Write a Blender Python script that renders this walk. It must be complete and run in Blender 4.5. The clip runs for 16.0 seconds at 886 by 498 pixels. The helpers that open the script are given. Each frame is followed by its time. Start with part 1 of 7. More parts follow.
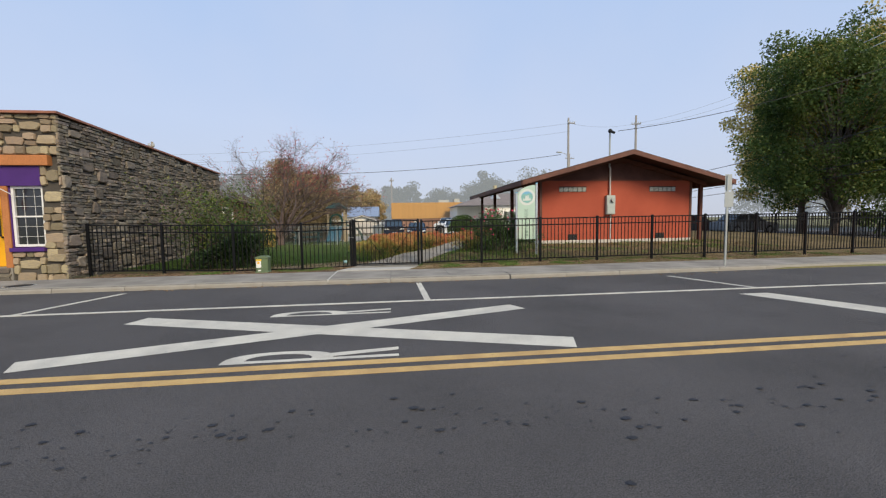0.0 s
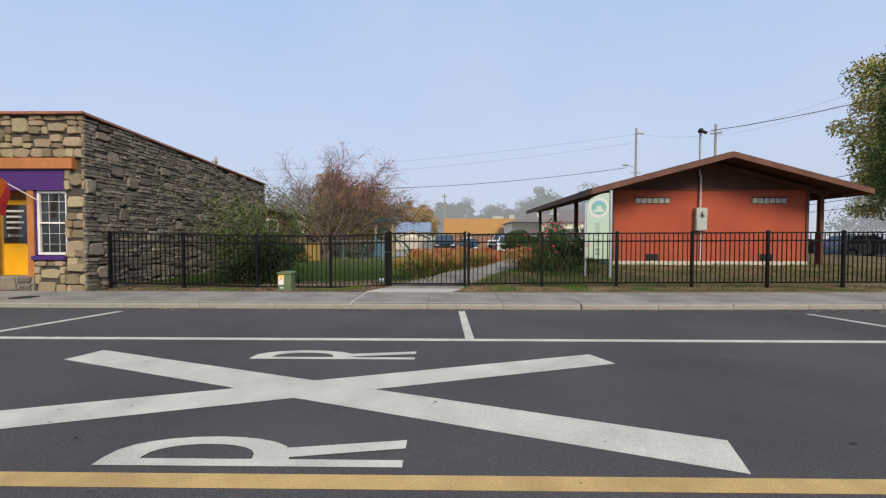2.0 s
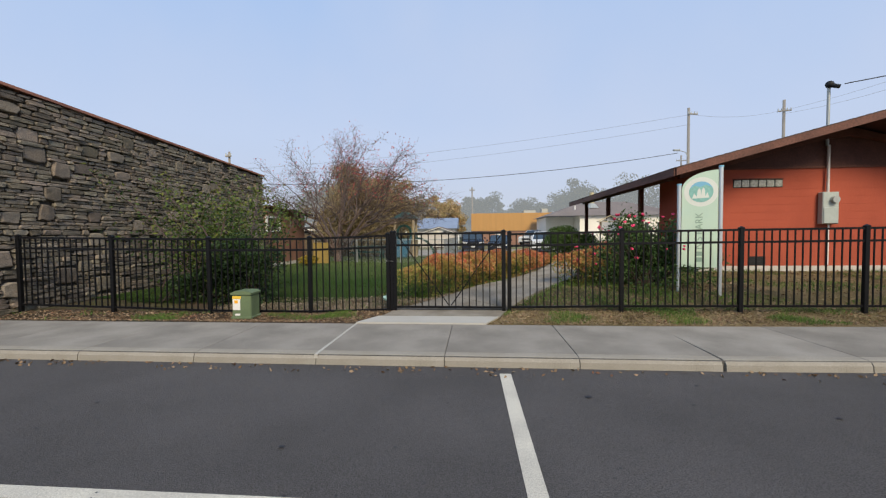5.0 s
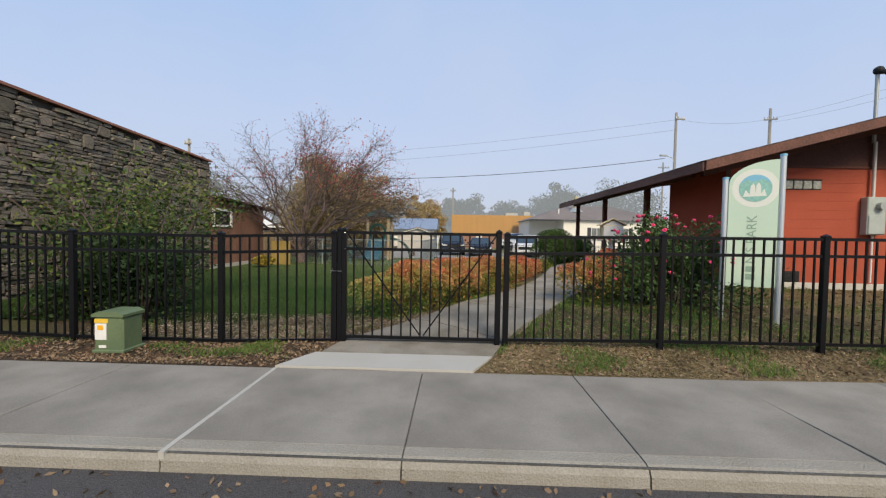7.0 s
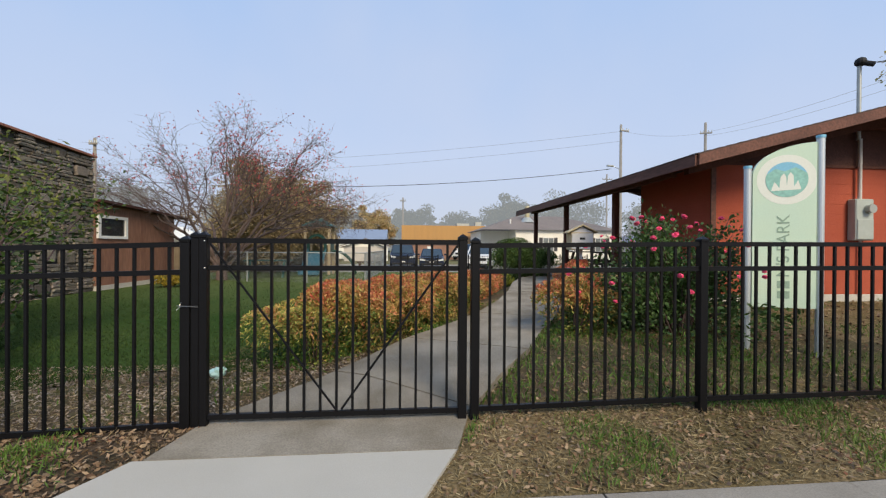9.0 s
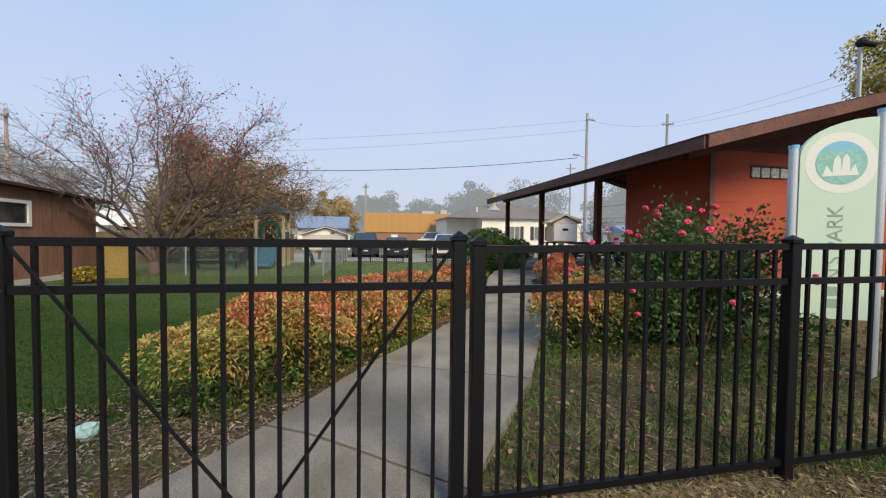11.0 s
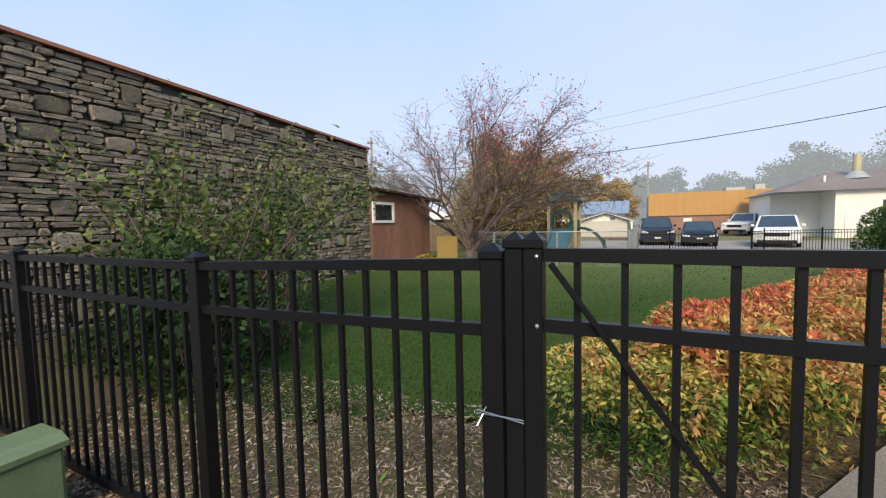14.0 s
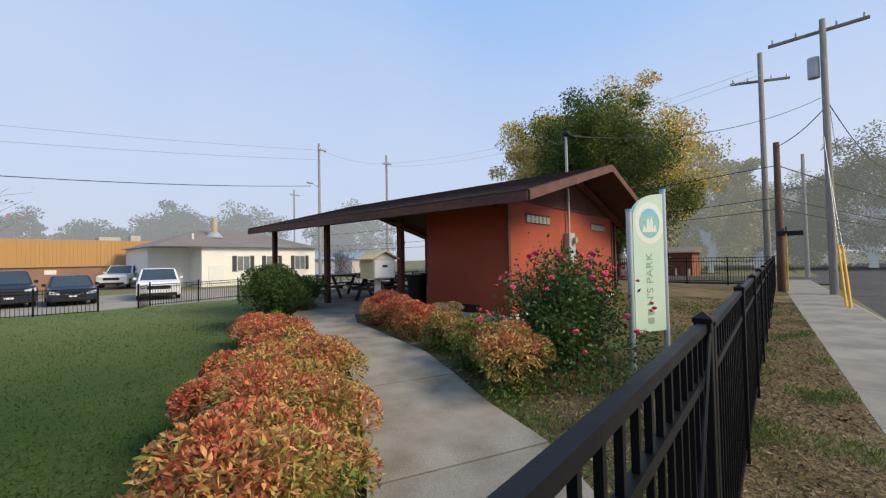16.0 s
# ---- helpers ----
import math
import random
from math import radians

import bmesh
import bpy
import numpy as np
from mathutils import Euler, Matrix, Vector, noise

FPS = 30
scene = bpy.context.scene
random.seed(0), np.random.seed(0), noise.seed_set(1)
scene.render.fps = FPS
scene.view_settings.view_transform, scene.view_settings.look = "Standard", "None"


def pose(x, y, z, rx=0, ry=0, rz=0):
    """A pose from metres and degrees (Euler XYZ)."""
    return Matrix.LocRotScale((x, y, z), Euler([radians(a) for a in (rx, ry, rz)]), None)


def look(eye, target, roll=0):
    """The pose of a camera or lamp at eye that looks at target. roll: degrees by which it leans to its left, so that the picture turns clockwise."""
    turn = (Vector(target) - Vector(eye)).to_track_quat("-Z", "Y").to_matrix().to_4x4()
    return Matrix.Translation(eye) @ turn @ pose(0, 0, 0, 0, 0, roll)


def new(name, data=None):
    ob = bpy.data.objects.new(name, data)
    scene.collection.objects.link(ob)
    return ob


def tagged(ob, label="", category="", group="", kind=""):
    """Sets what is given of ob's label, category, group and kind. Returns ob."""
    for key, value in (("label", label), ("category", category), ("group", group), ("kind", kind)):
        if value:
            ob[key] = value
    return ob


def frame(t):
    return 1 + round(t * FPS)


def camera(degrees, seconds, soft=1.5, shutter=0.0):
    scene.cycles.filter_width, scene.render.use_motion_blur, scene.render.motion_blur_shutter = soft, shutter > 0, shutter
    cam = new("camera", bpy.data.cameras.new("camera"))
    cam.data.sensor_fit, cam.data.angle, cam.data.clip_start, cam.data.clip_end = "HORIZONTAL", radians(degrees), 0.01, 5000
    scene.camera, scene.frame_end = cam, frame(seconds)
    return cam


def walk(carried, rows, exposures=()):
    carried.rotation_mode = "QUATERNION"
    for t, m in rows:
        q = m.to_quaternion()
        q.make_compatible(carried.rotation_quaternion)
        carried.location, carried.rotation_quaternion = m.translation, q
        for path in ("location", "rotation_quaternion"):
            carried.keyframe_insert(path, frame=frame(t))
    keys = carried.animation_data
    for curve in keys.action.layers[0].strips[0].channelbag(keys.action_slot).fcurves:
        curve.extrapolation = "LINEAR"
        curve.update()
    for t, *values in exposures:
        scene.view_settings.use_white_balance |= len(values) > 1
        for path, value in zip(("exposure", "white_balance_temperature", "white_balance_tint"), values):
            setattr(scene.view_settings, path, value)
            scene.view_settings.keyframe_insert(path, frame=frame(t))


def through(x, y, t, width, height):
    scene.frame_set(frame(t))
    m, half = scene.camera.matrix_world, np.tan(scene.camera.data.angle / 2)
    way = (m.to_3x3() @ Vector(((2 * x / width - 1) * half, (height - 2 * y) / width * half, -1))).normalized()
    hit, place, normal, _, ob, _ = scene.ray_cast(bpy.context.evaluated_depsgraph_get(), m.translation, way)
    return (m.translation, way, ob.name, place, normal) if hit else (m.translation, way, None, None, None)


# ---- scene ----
cam = camera(95.6, 16.0, soft=1.25)
PATH = [
    (0, (-0.146, -0.445, 1.47), (0.094, 1.535, 1.329), -0.8),
    (0.5, (-0.112, -0.081, 1.367), (-0.122, 1.917, 1.277), 0.4),
    (1, (-0.049, 0.39, 1.317), (-0.085, 2.389, 1.281), 0.9),
    (1.5, (0.055, 0.926, 1.369), (0.155, 2.924, 1.366), -0.2),
    (2, (0.138, 1.481, 1.369), (0.114, 3.48, 1.315), 0.1),
    (2.5, (0.131, 2.019, 1.434), (0.067, 4.016, 1.356), -0.1),
    (3, (0.211, 2.551, 1.467), (0.098, 4.546, 1.378), -0.8),
    (3.5, (0.167, 3.105, 1.491), (0.027, 5.098, 1.386), -0.6),
    (4, (0.143, 3.64, 1.495), (-0.063, 5.627, 1.409), -0.7),
    (6.3, (0.054, 5.962, 1.445), (-0.044, 7.959, 1.372), -0.3),
    (6.5, (0.056, 6.151, 1.473), (-0.061, 8.145, 1.393), 0.1),
    (7, (0.042, 6.682, 1.467), (-0.018, 8.68, 1.399), 1.0),
    (7.5, (0.081, 7.146, 1.441), (0.03, 9.145, 1.379), -0.1),
    (8, (0.082, 7.57, 1.436), (0.073, 9.57, 1.4), 0.6),
    (8.5, (0.123, 8.026, 1.459), (0.258, 10.021, 1.458), 0.1),
    (9, (0.141, 8.473, 1.444), (0.322, 10.465, 1.436), 0.4),
    (9.5, (0.152, 8.96, 1.461), (0.505, 10.929, 1.466), -0.1),
    (10, (0.204, 9.367, 1.511), (0.559, 11.334, 1.468), 0.4),
    (12.3, (-0.029, 9.819, 1.527), (0.336, 11.784, 1.447), 0.9),
    (12.5, (-0.065, 9.941, 1.521), (0.01, 11.937, 1.427), 1.0),
    (13, (-0.321, 10.046, 1.5), (-0.97, 11.932, 1.363), 0.5),
    (13.5, (-0.675, 10.16, 1.536), (-1.639, 11.905, 1.376), -0.7),
    (14, (-1.012, 10.344, 1.574), (-1.899, 12.132, 1.446), -1.3),
    (14.2, (-1.14, 10.457, 1.58), (-1.723, 12.368, 1.48), -1.3),
    (14.5, (-1.281, 10.65, 1.628), (-1.16, 12.645, 1.572), -1.5),
    (14.8, (-1.316, 10.806, 1.685), (-0.592, 12.671, 1.653), -2.3),
    (15, (-1.318, 10.864, 1.729), (-0.325, 12.6, 1.741), -1.3),
    (15.5, (-1.431, 11.076, 1.791), (-0.011, 12.483, 1.847), -1.3),
    (16, (-1.435, 11.191, 1.783), (0.096, 12.478, 1.837), -1.1),
]

walk(cam, [(t, look(eye, target, roll)) for t, eye, target, roll in PATH], [(0.0, -0.04), (6.3, -0.08), (10.2, -0.02), (12.3, 0.06), (13.0, 0.13), (13.5, 0.2), (14.0, 0.26), (14.5, 0.18), (15.0, 0.13), (16.0, 0.0)])

# ---- world and light ----
world = bpy.data.worlds.new("world")
scene.world = world
world.use_nodes = True
wn, wl = world.node_tree.nodes, world.node_tree.links
wn.clear()
w_out = wn.new("ShaderNodeOutputWorld")
w_bg = wn.new("ShaderNodeBackground")
w_sky = wn.new("ShaderNodeTexSky")
w_sky.sky_type = "NISHITA"
w_sky.sun_disc = False
w_sky.sun_elevation = radians(36)
w_sky.sun_rotation = radians(160)
w_sky.air_density = 1.0
w_sky.dust_density = 2.0
w_sky.ozone_density = 2.0
# morning mist: pale and thick at the horizon, thinning upwards
w_tc = wn.new("ShaderNodeTexCoord")
w_sep = wn.new("ShaderNodeSeparateXYZ")
w_ramp = wn.new("ShaderNodeValToRGB")
w_ramp.color_ramp.elements[0].position, w_ramp.color_ramp.elements[0].color = 0.0, (7.6, 8.1, 9.4, 1)
w_ramp.color_ramp.elements[1].position, w_ramp.color_ramp.elements[1].color = 0.58, (4.2, 7.0, 11.9, 1)
w_mid = w_ramp.color_ramp.elements.new(0.22)
w_mid.color = (7.0, 8.5, 11.5, 1)
w_noise = wn.new("ShaderNodeTexNoise")
w_noise.inputs["Scale"].default_value = 1.6
w_noise.inputs["Detail"].default_value = 4.0
w_cl = wn.new("ShaderNodeMapRange")
w_cl.inputs["From Min"].default_value, w_cl.inputs["From Max"].default_value = 0.35, 0.75
w_cl.inputs["To Min"].default_value, w_cl.inputs["To Max"].default_value = 0.0, 0.5
w_white = wn.new("ShaderNodeMix")
w_white.data_type = "RGBA"
w_white.inputs[7].default_value = (8.6, 9.2, 11.0, 1)
w_mix = wn.new("ShaderNodeMix")
w_mix.data_type = "RGBA"
w_mix.inputs[0].default_value = 0.88
wl.new(w_tc.outputs["Generated"], w_sep.inputs[0])
wl.new(w_sep.outputs["Z"], w_ramp.inputs[0])
wl.new(w_tc.outputs["Generated"], w_noise.inputs["Vector"])
wl.new(w_noise.outputs[0], w_cl.inputs[0])
wl.new(w_cl.outputs[0], w_white.inputs[0])
wl.new(w_ramp.outputs[0], w_white.inputs[6])
wl.new(w_sky.outputs[0], w_mix.inputs[6])
wl.new(w_white.outputs[2], w_mix.inputs[7])
wl.new(w_mix.outputs[2], w_bg.inputs[0])
w_bg.inputs[1].default_value = 0.085
wl.new(w_bg.outputs[0], w_out.inputs[0])

sun_data = bpy.data.lights.new("sun", "SUN")
sun_data.energy, sun_data.angle, sun_data.color = 4.15, radians(24), (1.0, 0.85, 0.62)
sun = new("sun", sun_data)
sun.matrix_world = look((0, 0, 30), (-0.75, 2.0, 28.3))
scene.view_settings.exposure = 0.0


# ---- materials ----
def mat(name, col, rough=0.8, metal=0.0, var=0.25, fine=60.0, coarse=1.5, bump=0.2, col2=None, spots=None, stretch=(1, 1, 1), pieces=0.0, island=False, spec=0.4, hue=0.0):
    """A surface with a coarse stain, a fine grain and a relief; pieces: how far alike pieces differ; col2: a second colour that the stains bring."""
    m = bpy.data.materials.new(name)
    m.use_nodes = True
    n, l = m.node_tree.nodes, m.node_tree.links
    b = n["Principled BSDF"]
    b.inputs["Roughness"].default_value, b.inputs["Metallic"].default_value = rough, metal
    b.inputs["Specular IOR Level"].default_value = spec
    tc = n.new("ShaderNodeTexCoord")
    mp = n.new("ShaderNodeMapping")
    mp.inputs["Scale"].default_value = stretch
    l.new(tc.outputs["Object"], mp.inputs[0])
    big, small = n.new("ShaderNodeTexNoise"), n.new("ShaderNodeTexNoise")
    big.inputs["Scale"].default_value, small.inputs["Scale"].default_value = coarse, fine
    big.inputs["Detail"].default_value, small.inputs["Detail"].default_value = 6, 4
    for t in (big, small):
        l.new(mp.outputs[0], t.inputs["Vector"])
    mix = n.new("ShaderNodeMix")
    mix.data_type = "RGBA"
    c2 = col2 or tuple(c * (1 - var) for c in col)
    mix.inputs[6].default_value, mix.inputs[7].default_value = (*col, 1), (*c2, 1)
    ramp = n.new("ShaderNodeMapRange")
    ramp.inputs["From Min"].default_value, ramp.inputs["From Max"].default_value = 0.36, 0.66
    l.new(big.outputs[0], ramp.inputs[0])
    l.new(ramp.outputs[0], mix.inputs[0])
    hsv = n.new("ShaderNodeHueSaturation")
    grain = n.new("ShaderNodeMapRange")
    grain.inputs["From Min"].default_value, grain.inputs["From Max"].default_value = 0.3, 0.7
    grain.inputs["To Min"].default_value, grain.inputs["To Max"].default_value = 1 - var, 1 + var
    l.new(small.outputs[0], grain.inputs[0])
    l.new(mix.outputs[2], hsv.inputs["Color"])
    value = grain.outputs[0]
    if pieces or hue:
        if island:
            src = n.new("ShaderNodeNewGeometry").outputs["Random Per Island"]
        else:
            src = n.new("ShaderNodeObjectInfo").outputs["Random"]
        pr = n.new("ShaderNodeMapRange")
        pr.inputs["To Min"].default_value, pr.inputs["To Max"].default_value = 1 - pieces, 1 + pieces
        l.new(src, pr.inputs[0])
        mul = n.new("ShaderNodeMath")
        mul.operation = "MULTIPLY"
        l.new(value, mul.inputs[0])
        l.new(pr.outputs[0], mul.inputs[1])
        value = mul.outputs[0]
        if hue:
            wn2 = n.new("ShaderNodeTexWhiteNoise")
            wn2.noise_dimensions = "1D"
            l.new(src, wn2.inputs["W"])
            hr = n.new("ShaderNodeMapRange")
            hr.inputs["To Min"].default_value, hr.inputs["To Max"].default_value = 0.5 - hue, 0.5 + hue
            l.new(wn2.outputs[0], hr.inputs[0])
            l.new(hr.outputs[0], hsv.inputs["Hue"])
    l.new(value, hsv.inputs["Value"])
    l.new(hsv.outputs[0], b.inputs["Base Color"])
    rr = n.new("ShaderNodeMapRange")
    rr.inputs["To Min"].default_value, rr.inputs["To Max"].default_value = max(0.03, rough - 0.12), min(1, rough + 0.1)
    l.new(big.outputs[0], rr.inputs[0])
    l.new(rr.outputs[0], b.inputs["Roughness"])
    if bump:
        bp = n.new("ShaderNodeBump")
        bp.inputs["Strength"].default_value, bp.inputs["Distance"].default_value = bump, 0.02
        l.new(small.outputs[0], bp.inputs["Height"])
        l.new(bp.outputs[0], b.inputs["Normal"])
    return m


def leaf_mat(name, cols, rough=0.55, through=0.25, ripe=0.0, patch=1.7, own=0.6):
    """Leaves: each leaf takes one of the colours, some light shines through; ripe: how far the colour turns towards the plant's top."""
    m = bpy.data.materials.new(name)
    m.use_nodes = True
    n, l = m.node_tree.nodes, m.node_tree.links
    b = n["Principled BSDF"]
    b.inputs["Roughness"].default_value = rough
    b.inputs["Specular IOR Level"].default_value = 0.3
    geo, tc, big = n.new("ShaderNodeNewGeometry"), n.new("ShaderNodeTexCoord"), n.new("ShaderNodeTexNoise")
    big.inputs["Scale"].default_value, big.inputs["Detail"].default_value = patch, 3
    l.new(tc.outputs["Object"], big.inputs["Vector"])
    a = n.new("ShaderNodeMath")
    a.operation = "MULTIPLY_ADD"
    a.inputs[1].default_value = 1.9
    l.new(big.outputs[0], a.inputs[0])
    s = n.new("ShaderNodeMath")
    s.operation = "MULTIPLY_ADD"
    s.inputs[1].default_value, s.inputs[2].default_value = own, -0.45 - own / 2
    l.new(geo.outputs["Random Per Island"], s.inputs[0])
    l.new(s.outputs[0], a.inputs[2])
    if ripe:
        sp, up = n.new("ShaderNodeSeparateXYZ"), n.new("ShaderNodeMath")
        l.new(tc.outputs["Object"], sp.inputs[0])
        up.operation = "MULTIPLY_ADD"
        up.inputs[1].default_value = ripe
        l.new(sp.outputs["Z"], up.inputs[0])
        l.new(a.outputs[0], up.inputs[2])
        a = n.new("ShaderNodeMath")
        a.operation = "SUBTRACT"
        a.inputs[1].default_value = ripe * 0.5
        l.new(up.outputs[0], a.inputs[0])
    ramp = n.new("ShaderNodeValToRGB")
    e = ramp.color_ramp.elements
    for i, c in enumerate(cols):
        p = i / max(1, len(cols) - 1)
        if i < 2:
            e[i].position = p if i == 0 else 1.0
        k = e[0] if i == 0 else (e[-1] if i == len(cols) - 1 else e.new(p))
        k.color = (*c, 1)
    l.new(a.outputs[0], ramp.inputs[0])
    hsv = n.new("ShaderNodeHueSaturation")
    vr = n.new("ShaderNodeTexWhiteNoise")
    vr.noise_dimensions = "1D"
    l.new(geo.outputs["Random Per Island"], vr.inputs["W"])
    vm = n.new("ShaderNodeMapRange")
    vm.inputs["To Min"].default_value, vm.inputs["To Max"].default_value = 0.6, 1.35
    l.new(vr.outputs[0], vm.inputs[0])
    l.new(vm.outputs[0], hsv.inputs["Value"])
    l.new(ramp.outputs[0], hsv.inputs["Color"])
    l.new(hsv.outputs[0], b.inputs["Base Color"])
    tr = n.new("ShaderNodeBsdfTranslucent")
    l.new(hsv.outputs[0], tr.inputs[0])
    mx = n.new("ShaderNodeMixShader")
    mx.inputs[0].default_value = through
    l.new(b.outputs[0], mx.inputs[1])
    l.new(tr.outputs[0], mx.inputs[2])
    l.new(mx.outputs[0], n["Material Output"].inputs[0])
    return m


def far_mat(name, col, glow):
    """Far things beyond 50 m: pale, with a glow painted in for the morning mist."""
    m = mat(name, col, 1.0, var=0.12, coarse=0.15, fine=1.2, bump=0)
    b = m.node_tree.nodes["Principled BSDF"]
    b.inputs["Emission Color"].default_value = (*glow, 1)
    b.inputs["Emission Strength"].default_value = 1.0
    return m


ASPHALT = mat("asphalt", (0.100, 0.095, 0.095), 0.9, var=0.5, fine=130, coarse=0.55, bump=0.9, col2=(0.076, 0.073, 0.073), spec=0.15)
WHITE_PAINT = mat("road_white", (0.55, 0.525, 0.45), 0.7, var=0.22, fine=110, coarse=2.2, bump=0.4, col2=(0.43, 0.41, 0.36), spec=0.15)
YELLOW_PAINT = mat("road_yellow", (0.50, 0.335, 0.125), 0.7, var=0.2, fine=90, coarse=4, bump=0.3, col2=(0.40, 0.26, 0.10))
TAR = mat("tar_spot", (0.022, 0.022, 0.025), 0.6, var=0.2)
CONCRETE = mat("concrete", (0.27, 0.25, 0.218), 0.95, var=0.14, fine=120, coarse=1.7, bump=0.3, col2=(0.195, 0.18, 0.156), pieces=0.08, spec=0.15)
KERB_CONCRETE = mat("kerb_concrete", (0.29, 0.27, 0.23), 0.9, var=0.15, fine=80, coarse=2.0, bump=0.5, col2=(0.24, 0.22, 0.18))
NEW_CONCRETE = mat("new_concrete", (0.41, 0.395, 0.355), 0.8, var=0.06, fine=150, coarse=2, bump=0.15)
PATH_CONCRETE = mat("path_concrete", (0.275, 0.25, 0.208), 0.9, var=0.2, fine=100, coarse=2.3, bump=0.35, col2=(0.18, 0.157, 0.122), pieces=0.05, spec=0.15)
JOINT = mat("joint", (0.10, 0.095, 0.085), 0.95, var=0.3)
SOIL = mat("soil", (0.095, 0.07, 0.048), 0.95, var=0.35, fine=45, coarse=1.4, bump=0.8, col2=(0.085, 0.085, 0.035), spec=0.05)
MULCH_BED = mat("dark_mulch", (0.085, 0.06, 0.042), 0.95, var=0.45, fine=40, coarse=1.4, bump=1.0, col2=(0.05, 0.042, 0.028), spec=0.05)
VERGE = mat("verge", (0.19, 0.14, 0.078), 0.95, var=0.45, fine=40, coarse=1.1, bump=0.9, col2=(0.105, 0.085, 0.04), spec=0.05)
LAWN = mat("lawn", (0.026, 0.056, 0.011), 0.9, var=0.38, fine=35, coarse=0.45, bump=0.8, col2=(0.048, 0.072, 0.02), spec=0.05)
# the lawn thins towards the parking lot; haze is put into its paler colour
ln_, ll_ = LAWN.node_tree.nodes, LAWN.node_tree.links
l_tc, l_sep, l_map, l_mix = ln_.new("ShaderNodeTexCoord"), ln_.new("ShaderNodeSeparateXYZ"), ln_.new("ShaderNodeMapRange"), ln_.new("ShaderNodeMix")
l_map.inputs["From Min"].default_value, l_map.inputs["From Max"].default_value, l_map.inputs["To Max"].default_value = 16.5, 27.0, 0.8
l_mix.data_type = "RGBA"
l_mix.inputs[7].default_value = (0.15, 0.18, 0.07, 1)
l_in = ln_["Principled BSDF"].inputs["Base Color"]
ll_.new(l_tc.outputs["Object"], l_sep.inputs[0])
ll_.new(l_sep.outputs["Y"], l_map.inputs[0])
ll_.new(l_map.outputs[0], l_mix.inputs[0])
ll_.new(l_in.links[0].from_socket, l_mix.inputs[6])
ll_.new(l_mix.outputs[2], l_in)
FAR_GRASS = mat("far_grass", (0.12, 0.13, 0.05), 0.95, var=0.25, fine=8, coarse=0.2, bump=0.2, col2=(0.15, 0.125, 0.06))
PARKING = mat("parking_gravel", (0.27, 0.25, 0.22), 0.95, var=0.2, fine=30, coarse=0.4, bump=0.3)
BLACK_METAL = mat("black_metal", (0.006, 0.006, 0.007), 0.42, 0.0, var=0.2, fine=200, coarse=5, bump=0.05, spec=0.2)
MORTAR = mat("mortar", (0.075, 0.066, 0.055), 0.95, var=0.25, fine=50, coarse=1.2, bump=0.8)
RED_WALL = mat("red_wall", (0.37, 0.074, 0.036), 0.8, var=0.13, fine=60, coarse=0.9, bump=0.4, col2=(0.315, 0.062, 0.031))
BROWN_WOOD = mat("brown_wood", (0.125, 0.042, 0.024), 0.75, var=0.25, fine=25, coarse=2.0, bump=0.3, stretch=(1, 1, 1), col2=(0.085, 0.030, 0.020))
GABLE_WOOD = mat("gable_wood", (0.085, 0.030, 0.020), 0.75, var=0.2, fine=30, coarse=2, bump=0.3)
SHINGLE = mat("shingle", (0.075, 0.048, 0.040), 0.95, var=0.3, fine=60, coarse=3, bump=0.5)


# ---- mesh helpers ----
def box(bm, x0, x1, y0, y1, z0, z1, bevel=0.0):
    g = bmesh.ops.create_cube(bm, size=1.0, matrix=Matrix.LocRotScale(((x0 + x1) / 2, (y0 + y1) / 2, (z0 + z1) / 2), None, (abs(x1 - x0), abs(y1 - y0), abs(z1 - z0))))
    if bevel:
        es = list({e for v in g["verts"] for e in v.link_edges})
        bmesh.ops.bevel(bm, geom=es, offset=bevel, segments=1, affect="EDGES")
    return g


def turned(bm, m, x, y, z, bevel=0.0):
    """A box of the size x, y, z about the pose m."""
    g = bmesh.ops.create_cube(bm, size=1.0, matrix=m @ Matrix.Diagonal((x, y, z, 1)))
    if bevel:
        es = list({e for v in g["verts"] for e in v.link_edges})
        bmesh.ops.bevel(bm, geom=es, offset=bevel, segments=1, affect="EDGES")
    return g


def rod(bm, a, b, r0, r1=None, n=8):
    a, b = Vector(a), Vector(b)
    d = b - a
    m = Matrix.Translation((a + b) / 2) @ d.to_track_quat("Z", "Y").to_matrix().to_4x4()
    return bmesh.ops.create_cone(bm, cap_ends=True, segments=n, radius1=r0, radius2=r0 if r1 is None else r1, depth=d.length, matrix=m)


def bar(bm, a, b, w, h):
    """A square bar from a to b."""
    a, b = Vector(a), Vector(b)
    d = b - a
    m = Matrix.Translation((a + b) / 2) @ d.to_track_quat("Z", "Y").to_matrix().to_4x4()
    return bmesh.ops.create_cube(bm, size=1.0, matrix=m @ Matrix.Diagonal((w, h, d.length, 1)))


def prism(bm, pts, axis, a, b):
    """A solid whose outline pts (two numbers each) runs along the axis from a to b."""
    def at(p, k):
        return {"x": (k, p[0], p[1]), "y": (p[0], k, p[1]), "z": (p[0], p[1], k)}[axis]
    lo, hi = [bm.verts.new(at(p, a)) for p in pts], [bm.verts.new(at(p, b)) for p in pts]
    n = len(pts)
    for i in range(n):
        bm.faces.new((lo[i], lo[(i + 1) % n], hi[(i + 1) % n], hi[i]))
    bm.faces.new(lo[::-1])
    bm.faces.new(hi)
    bmesh.ops.recalc_face_normals(bm, faces=bm.faces)


